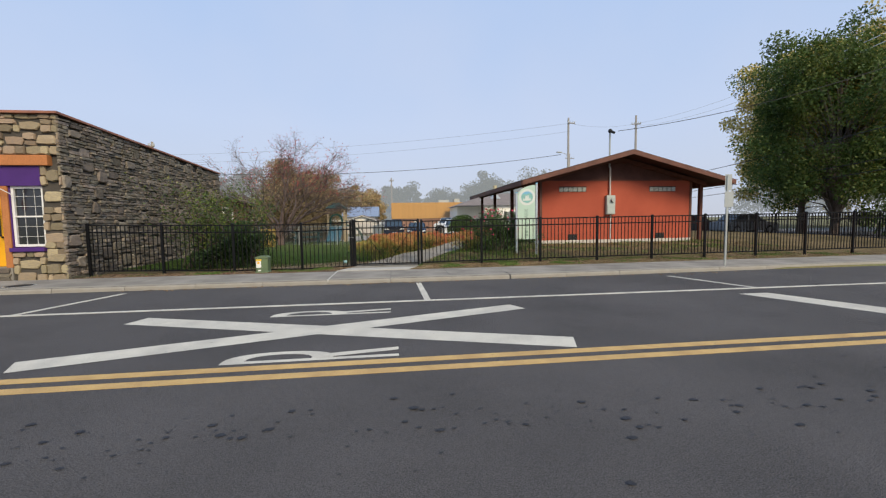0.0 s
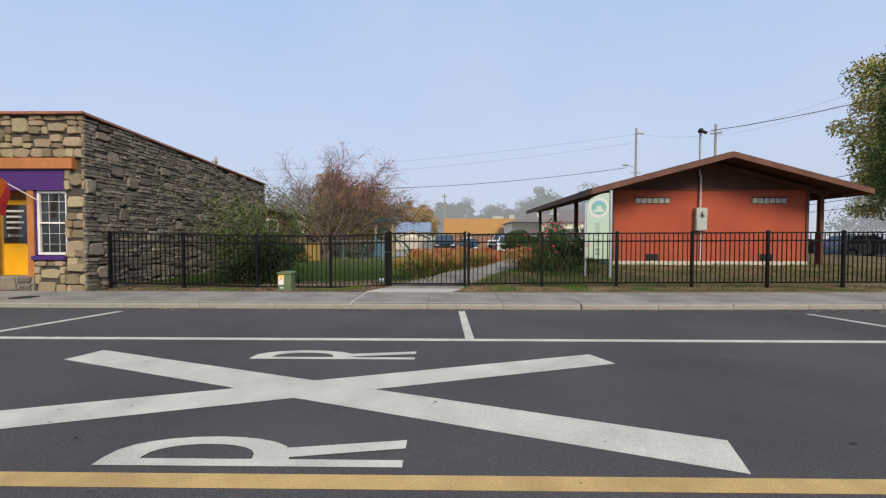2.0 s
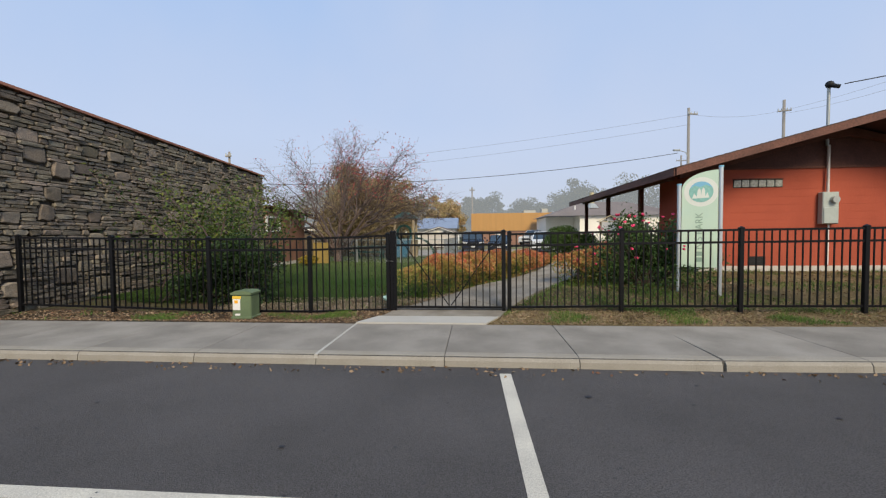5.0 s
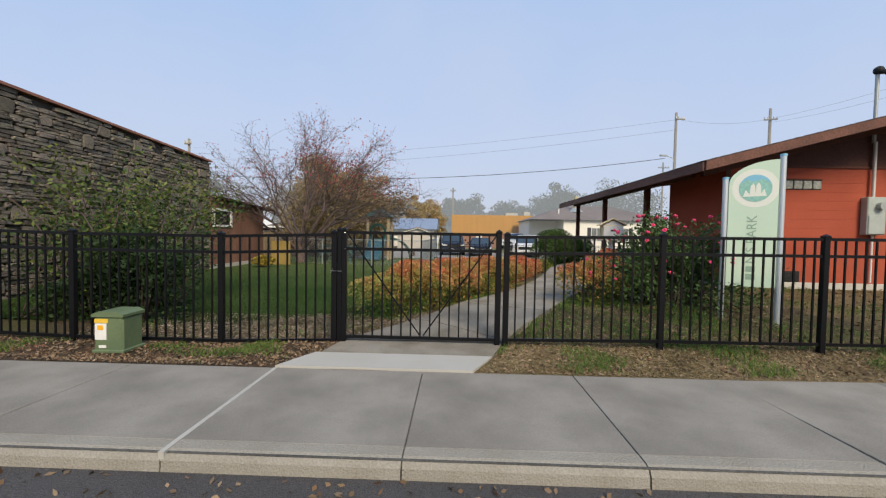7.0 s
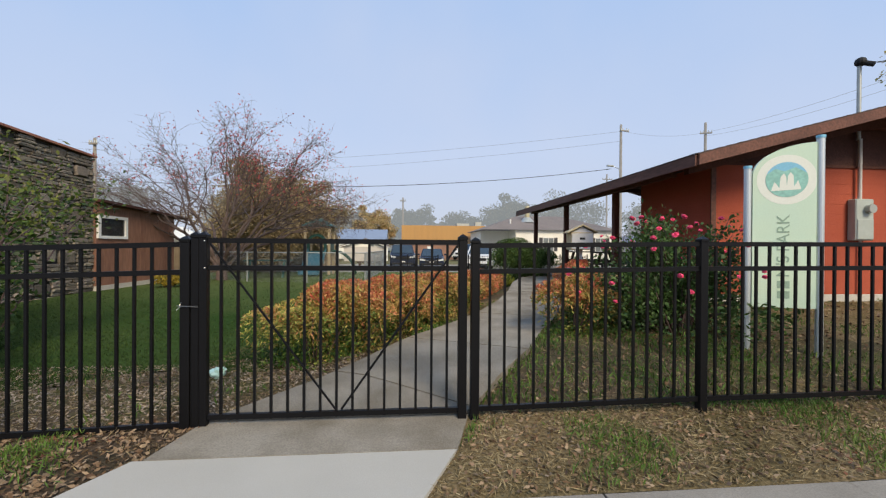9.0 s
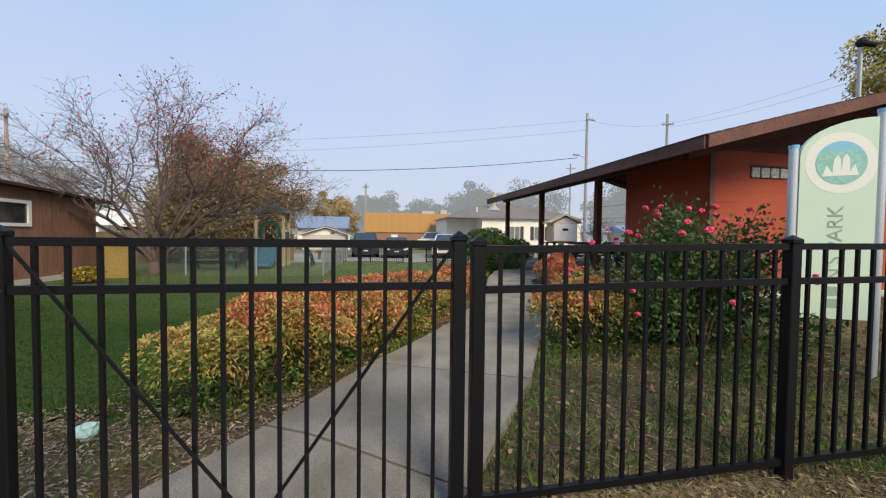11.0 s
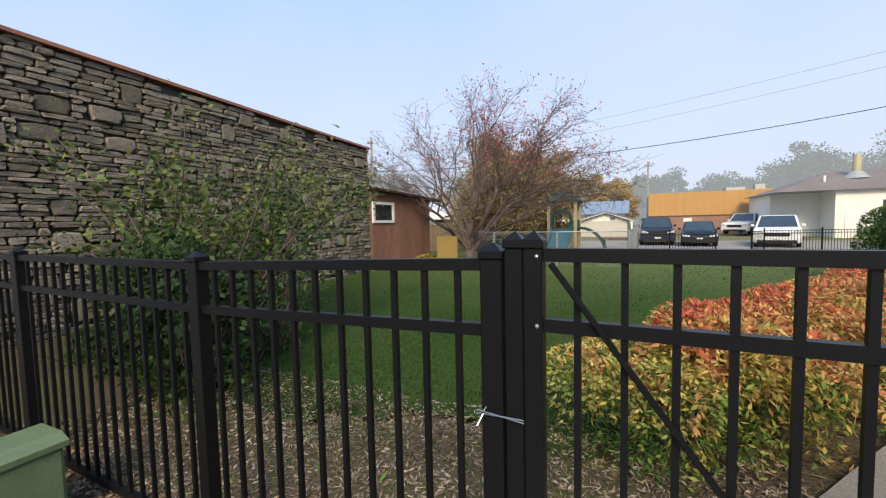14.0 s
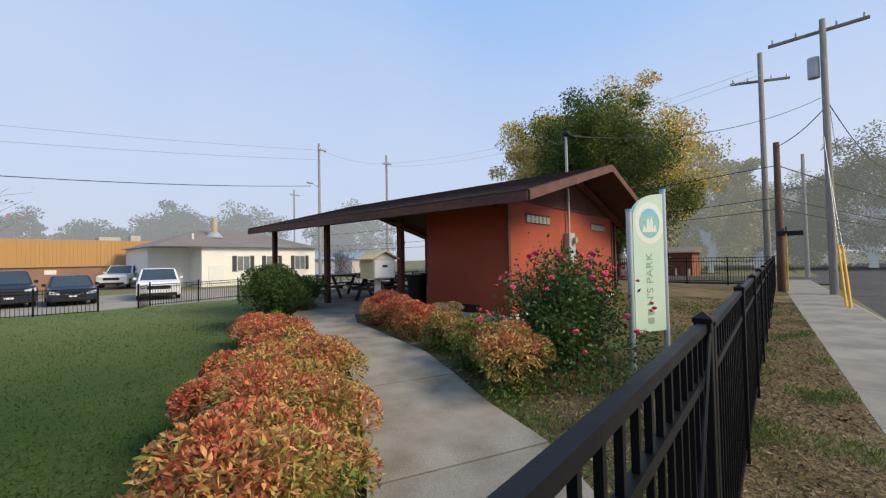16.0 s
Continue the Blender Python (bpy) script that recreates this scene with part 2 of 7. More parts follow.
def part(name, bm, material, parent=None, label="", smooth=False):
    me = bpy.data.meshes.new(name)
    bm.to_mesh(me)
    bm.free()
    me.materials.append(material)
    if smooth:
        for p in me.polygons:
            p.use_smooth = True
    ob = new(name, me)
    if parent:
        ob.parent = parent
    if label:
        ob["label"] = label
    return ob


def shared(name, me, parent, m):
    """A further piece on the mesh of another."""
    ob = new(name, me)
    ob.parent = parent
    ob.matrix_basis = m
    return ob


def thing(name, label, category, at=(0, 0, 0), group="", kind="", turn=0):
    ob = new(name)
    ob.empty_display_size = 0.1
    ob.matrix_basis = pose(*at, 0, 0, turn)
    return tagged(ob, label, category, group, kind)


def boxpart(name, material, parent, *args, bevel=0.0, label=""):
    bm = bmesh.new()
    box(bm, *args, bevel=bevel)
    return part(name, bm, material, parent, label)


def sheet(name, pts, z, thick, material, label="", category="", kind="structure"):
    bm = bmesh.new()
    prism(bm, pts, "z", z - thick, z)
    ob = part(name, bm, material)
    return tagged(ob, label, category, "", kind)


rnd = random.Random(7)

# ---- ground, road, pavement ----
bm = bmesh.new()
rows = []
for y, z in ((-2500, -0.02), (-3.0, -0.02), (9.15, -0.02), (9.2, 0.08), (10.4, 0.03), (10.6, 0.03), (24, 0.0), (33, -0.28), (44, -0.28), (45.9, 0.0), (120, 0.0), (2500, 0.0)):
    rows.append([bm.verts.new((x, y, z)) for x in (-2500, -60, 0, 60, 2500)])
for a, b in zip(rows, rows[1:]):
    for i in range(4):
        bm.faces.new((a[i], a[i + 1], b[i + 1], b[i]))
tagged(part("ground", bm, FAR_GRASS), "wide flat ground of thin autumn grass", "ground", kind="structure")

RZ = 0.04
BEND = 0.031


def kerb_shift(x):
    """The street bends slightly north, east of the gate."""
    return BEND * max(0.0, x - 2.6)


bm = bmesh.new()
prism(bm, [(-90, -2.7), (90, -2.7), (90, 8.97 + kerb_shift(90)), (2.6, 8.97), (-90, 8.97)], "z", -0.2, RZ)
road = part("road", bm, ASPHALT)
tagged(road, "dark grey asphalt road with painted markings", "road", kind="structure")


def strip(x0, x1, y0, y1, material, label):
    bm = bmesh.new()
    box(bm, x0, x1, y0, y1, RZ, RZ + 0.004)
    part("road_line", bm, material, road, label)


def slanted(a, b, half, material, label, name="road_line"):
    """A painted line from a to b, its ends cut parallel to the kerb."""
    bm = bmesh.new()
    prism(bm, [(a[0] - half, a[1]), (a[0] + half, a[1]), (b[0] + half, b[1]), (b[0] - half, b[1])], "z", RZ, RZ + 0.004)
    part(name, bm, material, road, label)


strip(-60, 26, 3.565, 3.69, YELLOW_PAINT, "yellow centre line")
strip(-60, 26, 3.31, 3.435, YELLOW_PAINT, "yellow centre line")
strip(-60, 6.7, 6.645, 6.75, WHITE_PAINT, "white edge line")
strip(6.7, 26, 6.645, 6.75, WHITE_PAINT, "white edge line")
slanted((-6.28, 6.755), (-5.76, 8.6), 0.055, WHITE_PAINT, "white parking stall line")
slanted((0.43, 6.755), (0.39, 8.77), 0.058, WHITE_PAINT, "white parking stall line")
slanted((7.03, 6.755), (6.5, 8.6), 0.055, WHITE_PAINT, "white parking stall line")
slanted((7.45, 3.75), (6.46, 6.2), 0.28, WHITE_PAINT, "broad white stop bar")
# the crossing's big X and its two letters
for z, q in ((RZ + 0.003, ((-4.04, 5.77), (-3.92, 6.14), (1.98, 4.11), (1.85, 3.73))), (RZ + 0.005, ((-3.96, 3.87), (-4.14, 4.21), (1.757, 6.06), (1.917, 5.72)))):
    bm = bmesh.new()
    f = bm.faces.new([bm.verts.new((x, y, z)) for x, y in q])
    bm.normal_update()
    if f.normal.z < 0:
        f.normal_flip()
    part("crossing_bar", bm, WHITE_PAINT, road, "white painted bar of a crossing mark")


def road_letter(y0, y1, east):
    """A long letter R, its top towards the west: a stem, a bowl and a leg."""
    h = y1 - y0
    bm = bmesh.new()
    lift = [RZ + 0.004]
    def quad(pts):
        z = lift[0]
        f = bm.faces.new([bm.verts.new((x + east, y0 + h * v, z)) for x, v in pts])
        f.normal_update()
        if f.normal.z < 0:
            f.normal_flip()
    quad([(-2.04, 0.0), (-0.225, 0.0), (-0.225, 0.22), (-2.04, 0.22)])
    outer, inner = [], []
    for i in range(13):
        a = math.pi * i / 12
        outer.append((-1.477 - 0.563 * math.cos(a) * (1.0), 0.22 + 0.78 * math.sin(a) ** 0.8))
        inner.append((-1.477 - 0.34 * math.cos(a), 0.22 + 0.50 * math.sin(a) ** 0.8))
    for i in range(12):
        quad([outer[i], outer[i + 1], inner[i + 1], inner[i]])
    lift[0] = RZ + 0.0065
    quad([(-1.12, 0.225), (-0.86, 0.3), (-0.225, 0.6), (-0.225, 0.9), (-0.98, 0.58)])
    part("crossing_letter", bm, WHITE_PAINT, road, "long white road letter R")


road_letter(3.765, 4.11, 0.1)
road_letter(5.83, 6.165, 0.0)

# kerb and pavement: slabs with open joints
PITCH_X = 1.432
kerb = tagged(new("kerb"), "worn pale concrete kerb with a rounded edge", "kerb", kind="structure")
pavement = tagged(new("pavement"), "grey concrete pavement of broad slabs", "pavement", kind="structure")
profile = [(8.98, -0.15), (8.955, 0.0), (8.965, 0.105), (8.985, 0.135), (9.03, 0.15), (9.121, 0.152), (9.121, -0.15)]
bm = bmesh.new()
prism(bm, profile, "x", 0.005, PITCH_X - 0.005)
kerb_me = None
slab_xs = [-1.68 + PITCH_X * (i - 14) for i in range(37)]


def slab_pose(x):
    return pose(x + (9.75 * BEND if x > 2.55 else 0), kerb_shift(x), 0, 0, 0, math.degrees(math.atan(BEND)) if x > 2.55 else 0)

for x in slab_xs:
    if kerb_me is None:
        ob = part("kerb_stone", bm, KERB_CONCRETE, kerb)
        kerb_me = ob.data
        ob.matrix_basis = slab_pose(x)
        bm = bmesh.new()
        box(bm, 0.005, PITCH_X - 0.005, 9.125, 10.5, 0.0, 0.152, bevel=0.003)
        ob = part("slab", bm, CONCRETE, pavement)
        slab_me = ob.data
        ob.matrix_basis = slab_pose(x)
    else:
        shared("kerb_stone", kerb_me, kerb, slab_pose(x))
        shared("slab", slab_me, pavement, slab_pose(x))
bm = bmesh.new()
prism(bm, [(-24, 8.99), (2.6, 8.99), (32, 8.99 + kerb_shift(32)), (32, 10.46 + kerb_shift(32)), (2.6, 10.46), (-24, 10.46)], "z", -0.1, 0.143)
part("joint_bed", bm, JOINT, pavement, "dark joints")
boxpart("joint_filler", NEW_CONCRETE, pavement, -1.697, -1.663, 8.97, 10.5, 0.1, 0.1555, label="pale sealed joint")


# ---- shape of the ground inside the fence ----
def smooth(a, b, v):
    t = min(1.0, max(0.0, (v - a) / (b - a)))
    return t * t * (3 - 2 * t)


def lie(x, y):
    """Height of the ground: flat lawn to the west, a low rise round the shelter."""
    if y < 9.1:
        return RZ
    e = -1.6 + 0.5 * max(0.0, y - 12)
    west = 0.05 * (1 - smooth(-2.7, -1.7, x)) * smooth(10.5, 10.9, y) * (1 - smooth(15, 20, y))
    return 0.15 - west + smooth(e, e + 1.6, x) * (0.21 * smooth(11.2, 13.0, y) + 0.19 * smooth(13.0, 18.0, y)) * (1 - smooth(27, 32, y)) * (1 - smooth(20, 26, x)) - 0.27 * smooth(25, 36, y)


def inside(pts, x, y):
    hit = False
    for (ax, ay), (bx, by) in zip(pts, [*pts[1:], pts[0]]):
        if (ay > y) != (by > y) and x < (bx - ax) * (y - ay) / (by - ay) + ax:
            hit = not hit
    return hit


def turf(name, x0, x1, y0, y1, step, lift, material, label, category, keep=None, edge=None):
    """A sheet that follows the ground, of squares of one step; edge(x): its south edge, where that is not straight."""
    nx, ny = round((x1 - x0) / step), round((y1 - y0) / step)
    verts = []
    for j in range(ny + 1):
        for i in range(nx + 1):
            x, y = x0 + i * step, y0 + j * step
            y = max(y, edge(x)) if edge else y
            verts.append((x, y, lie(x, y) + lift + 0.008 * noise.noise((i * step * 1.3, j * step * 1.3, lift * 90))))
    faces = []
    for j in range(ny):
        for i in range(nx):
            if keep is None or keep(x0 + (i + 0.5) * step, y0 + (j + 0.5) * step):
                a = j * (nx + 1) + i
                faces.append((a, a + 1, a + nx + 2, a + nx + 1))
    me = bpy.data.meshes.new(name)
    me.from_pydata(verts, [], faces)
    me.materials.append(material)
    for p in me.polygons:
        p.use_smooth = True
    return tagged(new(name, me), label, category, "", "structure")


# ---- apron, path, lawn ----
sheet("gate_apron", [(-1.40, 10.985), (0.47, 10.985), (0.62, 11.5), (-1.30, 11.5)], 0.176, 0.1, PATH_CONCRETE, "old stained concrete apron under the gate", "pavement")
sheet("new_apron", [(-1.69, 10.505), (0.24, 10.505), (0.465, 10.98), (-1.46, 10.98)], 0.174, 0.1, NEW_CONCRETE, "pale newer concrete apron before the gate", "pavement")
LEFT = [(-1.30, 11.505), (-0.52, 12.35), (0.17, 13.19), (0.62, 13.78), (1.25, 14.68), (1.80, 15.64), (2.28, 16.77), (2.78, 18.3), (3.45, 19.9)]
RIGHT = [(0.60, 11.505), (0.66, 11.57), (1.42, 12.58), (1.86, 13.45), (2.32, 14.2), (2.8, 15.1), (3.1, 16.2), (3.52, 17.6), (4.35, 18.75)]
garden_path = tagged(new("garden_path"), "curving grey concrete garden path with open joints", "path", kind="structure")


def path_piece(i, cut0, cut1):
    bm = bmesh.new()
    n = 5
    grid = []
    for k in range(n + 1):
        f = cut0 + (1 - cut0 - cut1) * k / n
        a, b = Vector(LEFT[i]).lerp(Vector(LEFT[i + 1]), f), Vector(RIGHT[i]).lerp(Vector(RIGHT[i + 1]), f)
        row = []
        for q in range(5):
            p = a.lerp(b, q / 4)
            z = 0.176 + (lie(*a.lerp(b, 0.65)) - 0.15) * smooth(11.4, 12.0, p.y) + 0.012
            row.append(bm.verts.new((p.x, p.y, max(z, lie(p.x, p.y) + 0.03))))
        grid.append(row)
    for r0, r1 in zip(grid, grid[1:]):
        for q in range(4):
            bm.faces.new((r0[q], r0[q + 1], r1[q + 1], r1[q]))
    ex = bmesh.ops.extrude_face_region(bm, geom=bm.faces[:])
    bmesh.ops.translate(bm, verts=[v for v in ex["geom"] if isinstance(v, bmesh.types.BMVert)], vec=(0, 0, -0.09))
    bmesh.ops.recalc_face_normals(bm, faces=bm.faces)
    return bm


JOINTS = {1: 0.011, 2: 0.011, 3: 0.0, 4: 0.011, 5: 0.0, 6: 0.012, 7: 0.0, 8: 0.0}
for i in range(len(LEFT) - 1):
    part("path_slab", path_piece(i, JOINTS.get(i, 0.0), JOINTS.get(i + 1, 0.0)), PATH_CONCRETE, garden_path)
FLOOR = [(3.45, 19.9), (4.35, 18.75), (5.6, 18.1), (13.4, 18.1), (13.4, 24.6), (4.9, 24.6), (4.6, 21.4)]
sheet("shelter_floor", FLOOR, 0.585, 0.3, PATH_CONCRETE, "grey concrete floor under the picnic shelter", "floor")
PATH_OUTLINE = [*LEFT, *RIGHT[::-1]]


def lawn_here(x, y):
    return y > 12.75 + 0.25 * math.sin(x * 2.1) and x < -1.9 + 0.62 * (y - 12.0) + 0.15 * math.sin(y * 3) and y < 33.2


def bed_here(x, y):
    return not lawn_here(x - 0.25, y) and x < 5.6


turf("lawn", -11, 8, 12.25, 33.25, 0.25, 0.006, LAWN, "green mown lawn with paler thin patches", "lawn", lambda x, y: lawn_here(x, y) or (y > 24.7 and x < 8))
turf("garden_bed", -8.3, 5.7, 11.45, 24.7, 0.25, -0.002, SOIL, "bare garden soil with mulch and dry stalks", "soil", bed_here)
turf("east_yard", 0.75, 24.25, 11.45, 33.2, 0.25, -0.006, VERGE, "dry patchy grass round the shelter", "grass", lambda x, y: x > 5.2 or y < 16)
turf("verge", -1.3, 27.2, 10.475, 11.475, 0.25, 0.0, VERGE, "strip of dry grass and leaf litter by the fence", "verge", None, lambda x: 10.5 + kerb_shift(x))
turf("verge_west", -8.3, -1.3, 10.475, 11.475, 0.25, 0.0, MULCH_BED, "strip of dark mulch and fallen leaves by the fence", "verge")
sheet("parking", [(-40, 33.3), (60, 33.3), (60, 45.0), (-40, 45.0)], -0.12, 0.1, PARKING, "pale worn parking lot", "parking lot")
sheet("side_street", [(27.5, 8.97), (35.5, 8.97), (35.5, 120), (27.5, 120)], 0.15, 0.1, ASPHALT, "grey asphalt side street", "road")
bm = bmesh.new()
box(bm, -90, 90, -4.5, -2.71, -0.1, 0.14, bevel=0.01)
tagged(part("pavement_south", bm, CONCRETE), "grey concrete pavement on the near side", "pavement", kind="structure")

# ---- iron fence ----
TOP, FOOT, FY = 1.50, 0.21, 11.45
PITCH = 0.1125


def block_mesh(name, material, *args):
    bm = bmesh.new()
    box(bm, *args)
    me = bpy.data.meshes.new(name)
    bm.to_mesh(me)
    bm.free()
    me.materials.append(material)
    return me


PICKET = block_mesh("picket", BLACK_METAL, -0.009, 0.009, -0.009, 0.009, 0, TOP - FOOT - 0.02)


def post_mesh(w, h):
    bm = bmesh.new()
    box(bm, -w / 2, w / 2, -w / 2, w / 2, 0, h, bevel=0.004)
    c = w / 2 + 0.004
    box(bm, -c, c, -c, c, h, h + 0.022, bevel=0.003)
    bmesh.ops.create_cone(bm, cap_ends=True, segments=4, radius1=c * 1.38, radius2=0.004, depth=0.024, matrix=Matrix.Translation((0, 0, h + 0.034)) @ Matrix.Rotation(radians(45), 4, "Z"))
    me = bpy.data.meshes.new("post")
    bm.to_mesh(me)
    bm.free()
    me.materials.append(BLACK_METAL)
    return me


POST_TALL = 1.46 + 0.046
POST, GATE_POST = post_mesh(0.064, 1.46), post_mesh(0.053, 1.48)


def panel(owner, a, b, tops=(TOP, TOP), feet=(FOOT, FOOT)):
    """Rails and pickets between two posts, following the ground; a and b are (x, y), tops and feet the heights at both."""
    a, b = Vector((*a, 0)), Vector((*b, 0))
    d = (b - a).normalized()
    ups = (Vector((0, 0, tops[0])), Vector((0, 0, tops[1])))
    lows = (Vector((0, 0, feet[0])), Vector((0, 0, feet[1])))
    for ends, off, h in ((ups, -0.018, 0.036), (ups, -0.212, 0.03), (lows, 0.023, 0.03)):
        bm = bmesh.new()
        lift = Vector((0, 0, off))
        bar(bm, a + d * 0.03 + ends[0] + lift, b - d * 0.03 + ends[1] + lift, h, 0.036)
        part("rail", bm, BLACK_METAL, owner)
    n = max(1, round((b - a).length / PITCH))
    for i in range(1, n):
        p = a.lerp(b, i / n)
        foot, top = feet[0] + (feet[1] - feet[0]) * i / n, tops[0] + (tops[1] - tops[0]) * i / n
        shared("picket", PICKET, owner, Matrix.Translation((p.x, p.y, foot)) @ Matrix.Diagonal((1, 1, (top - foot - 0.02) / (TOP - FOOT - 0.02), 1)))


fence = thing("fence", "black iron picket fence with flat top rail and square posts", "fence")
# post places, the height of their tops, and of the panels' feet
west_posts = [(-8.33, 1.54, 0.215), (-6.48, 1.51, 0.175), (-4.63, 1.478, 0.125), (-2.78, 1.475, 0.12), (-1.398, 1.515, 0.16)]
east_posts = [(0.655, 1.522, 0.215)] + [(2.47 + 1.845 * i, 1.547 + 0.011 * i, 0.24 + 0.011 * i) for i in range(12)] + [(23.9, 1.68, 0.37)]
for run in (west_posts, east_posts):
    for x, top, foot in run:
        shared("post", POST, fence, pose(x, FY, top - POST_TALL))
    for (xa, ta, fa), (xb, tb, fb) in zip(run, run[1:]):
        panel(fence, (xa, FY), (xb, FY), (ta - 0.045, tb - 0.045), (fa, fb))
side_fence = thing("side_fence", "black iron picket fence along the side street", "fence")
for i in range(9):
    shared("post", POST, side_fence, pose(24.2, 11.5 + 1.85 * i, 1.68 - POST_TALL))
    if i < 8:
        panel(side_fence, (24.2, 11.5 + 1.85 * i), (24.2, 13.35 + 1.85 * i), (1.635, 1.635), (0.37, 0.37))

gate = thing("gate", "closed black iron picket gate with diagonal brace rods", "gate")
shared("gate_post", GATE_POST, gate, pose(-1.333, FY, 0.02))
shared("gate_post", GATE_POST, gate, pose(-1.279, FY, 0.02))
shared("gate_post", POST, gate, pose(0.56, FY, 1.545 - POST_TALL))
panel(gate, (-1.279, FY), (0.56, FY))
for a, b in (((-1.23, FY - 0.026, TOP - 0.04), (-0.36, FY - 0.026, FOOT + 0.06)), ((0.52, FY - 0.026, TOP - 0.04), (-0.32, FY - 0.026, FOOT + 0.06))):
    bm = bmesh.new()
    rod(bm, a, b, 0.0085, n=6)
    part("brace_rod", bm, BLACK_METAL, gate)
CHROME = mat("bright_steel", (0.55, 0.55, 0.53), 0.3, 1.0, var=0.1, bump=0.05)
for z in (TOP - 0.021, TOP - 0.212):
    bm = bmesh.new()
    bmesh.ops.create_uvsphere(bm, u_segments=8, v_segments=6, radius=0.0065, matrix=Matrix.Translation((-1.266, FY - 0.027, z)))
    part("bolt", bm, CHROME, gate, "bright bolt head")
bm = bmesh.new()
for k in range(2):
    rod(bm, (-1.44, FY - 0.045, 1.02 + 0.009 * k), (-1.30, FY - 0.047, 1.024 - 0.008 * k), 0.0022, n=5)
rod(bm, (-1.42, FY - 0.045, 1.02), (-1.43, FY - 0.07, 0.995), 0.002, n=5)
rod(bm, (-1.42, FY - 0.045, 1.03), (-1.405, FY - 0.06, 1.05), 0.002, n=5)
part("wire_tie", bm, CHROME, gate, "twisted wire holding the gate shut")

# ---- stones ----
STONE_ONE = mat("wall_stone", (0.228, 0.192, 0.148), 0.9, var=0.28, fine=45, coarse=5, bump=0.8, col2=(0.165, 0.148, 0.125), spec=0.1, pieces=0.38, hue=0.018)
STONE_ALL = mat("wall_stones", (0.228, 0.192, 0.148), 0.9, var=0.28, fine=45, coarse=5, bump=0.8, col2=(0.165, 0.148, 0.125), spec=0.1, pieces=0.38, island=True, hue=0.018)
TAN_ONE = mat("front_stone", (0.32, 0.25, 0.155), 0.9, var=0.18, fine=45, coarse=5, bump=0.5, col2=(0.25, 0.205, 0.145), pieces=0.42, hue=0.02)


def stone_shape(r, corners=8):
    """A rounded rubble stone of unit size: its face in x and z, its depth in y."""
    back, rim, face = [], [], []
    for k in range(corners):
        a = 2 * math.pi * (k + r.uniform(-0.25, 0.25)) / corners
        c, s = math.cos(a), math.sin(a)
        q = 0.5 / max(abs(c), abs(s)) * r.uniform(0.93, 1.05)
        q = min(q, 0.64)
        back.append((c * q, 0.0, s * q))
        rim.append((c * q * 0.985, -0.66 + r.uniform(-0.08, 0.08), s * q * 0.975))
        face.append((c * q * 0.88, -0.95 + r.uniform(-0.14, 0.1), s * q * 0.84))
    n = corners
    verts = back + rim + face + [(r.uniform(-0.1, 0.1), -1.0, r.uniform(-0.1, 0.1))]
    faces = []
    for k in range(n):
        j = (k + 1) % n
        faces += [(k, j, n + j, n + k), (n + k, n + j, 2 * n + j, 2 * n + k), (2 * n + k, 2 * n + j, 3 * n)]
    return verts, faces


def stone_rows(u0, u1, v0, v1, big, low, high, short, long, r):
    """Rubble courses over a wall: a few large stones first, thin ones laid round them. Gives middles and sizes."""
    laid = []
    for _ in range(big * 6):
        if len(laid) >= big:
            break
        w, h = r.uniform(0.26, 0.5), r.uniform(0.2, 0.38)
        u, v = r.uniform(u0, u1 - w), r.uniform(v0, v1 - h)
        if all(u > b[0] + b[2] or u + w < b[0] or v > b[1] + b[3] or v + h < b[1] for b in laid):
            laid.append((u, v, w, h))
    blocks = list(laid)
    v = v0
    while v < v1 - 0.03:
        h = min(r.uniform(low, high), v1 - v)
        u = u0
        while u < u1 - 0.02:
            w = min(r.uniform(short, long), u1 - u)
            over = [b for b in blocks if b[0] < u + w and b[0] + b[2] > u and b[1] < v + h * 0.6 and b[1] + b[3] > v + h * 0.4]
            if over:
                b = min(over, key=lambda q: q[0])
                if b[0] - u > 0.07:
                    laid.append((u, v, b[0] - u, h))
                u = b[0] + b[2]
                continue
            laid.append((u, v, w, h))
            u += w
        v += h
    return [(u + w / 2, v + h / 2, w, h) for u, v, w, h in laid]


srnd = random.Random(21)
SHAPES = [stone_shape(srnd) for _ in range(16)]


def lay_stones(owner, stones, place, near, one, joined, depth=0.075):
    """Stones that near() names become parts of their own, the rest one part."""
    mes = []
    for vs, fs in SHAPES:
        me = bpy.data.meshes.new("stone")
        me.from_pydata(vs, [], fs)
        me.materials.append(one)
        mes.append(me)
    verts, faces = [], []
    count = 0
    for u, v, w, h in stones:
        k = srnd.randrange(16)
        m = place(u, v) @ pose(0, 0, 0, 0, srnd.uniform(-5, 5) if w < 0.3 else srnd.uniform(-1.2, 1.2), 0) @ Matrix.Diagonal((w * 0.99, depth * srnd.uniform(0.6, 1.25), h * 0.97, 1))
        if near(u, v) and count < 290:
            shared("stone", mes[k], owner, m)
            count += 1
        else:
            vs, fs = SHAPES[k]
            o = len(verts)
            verts += [tuple(m @ Vector(p)) for p in vs]
            faces += [tuple(o + q for q in f) for f in fs]
    if verts:
        me = bpy.data.meshes.new("stonework")
        me.from_pydata(verts, [], faces)
        me.materials.append(joined)
        ob = new("stonework", me)
        ob.parent = owner
        ob["kind"] = "stuff"


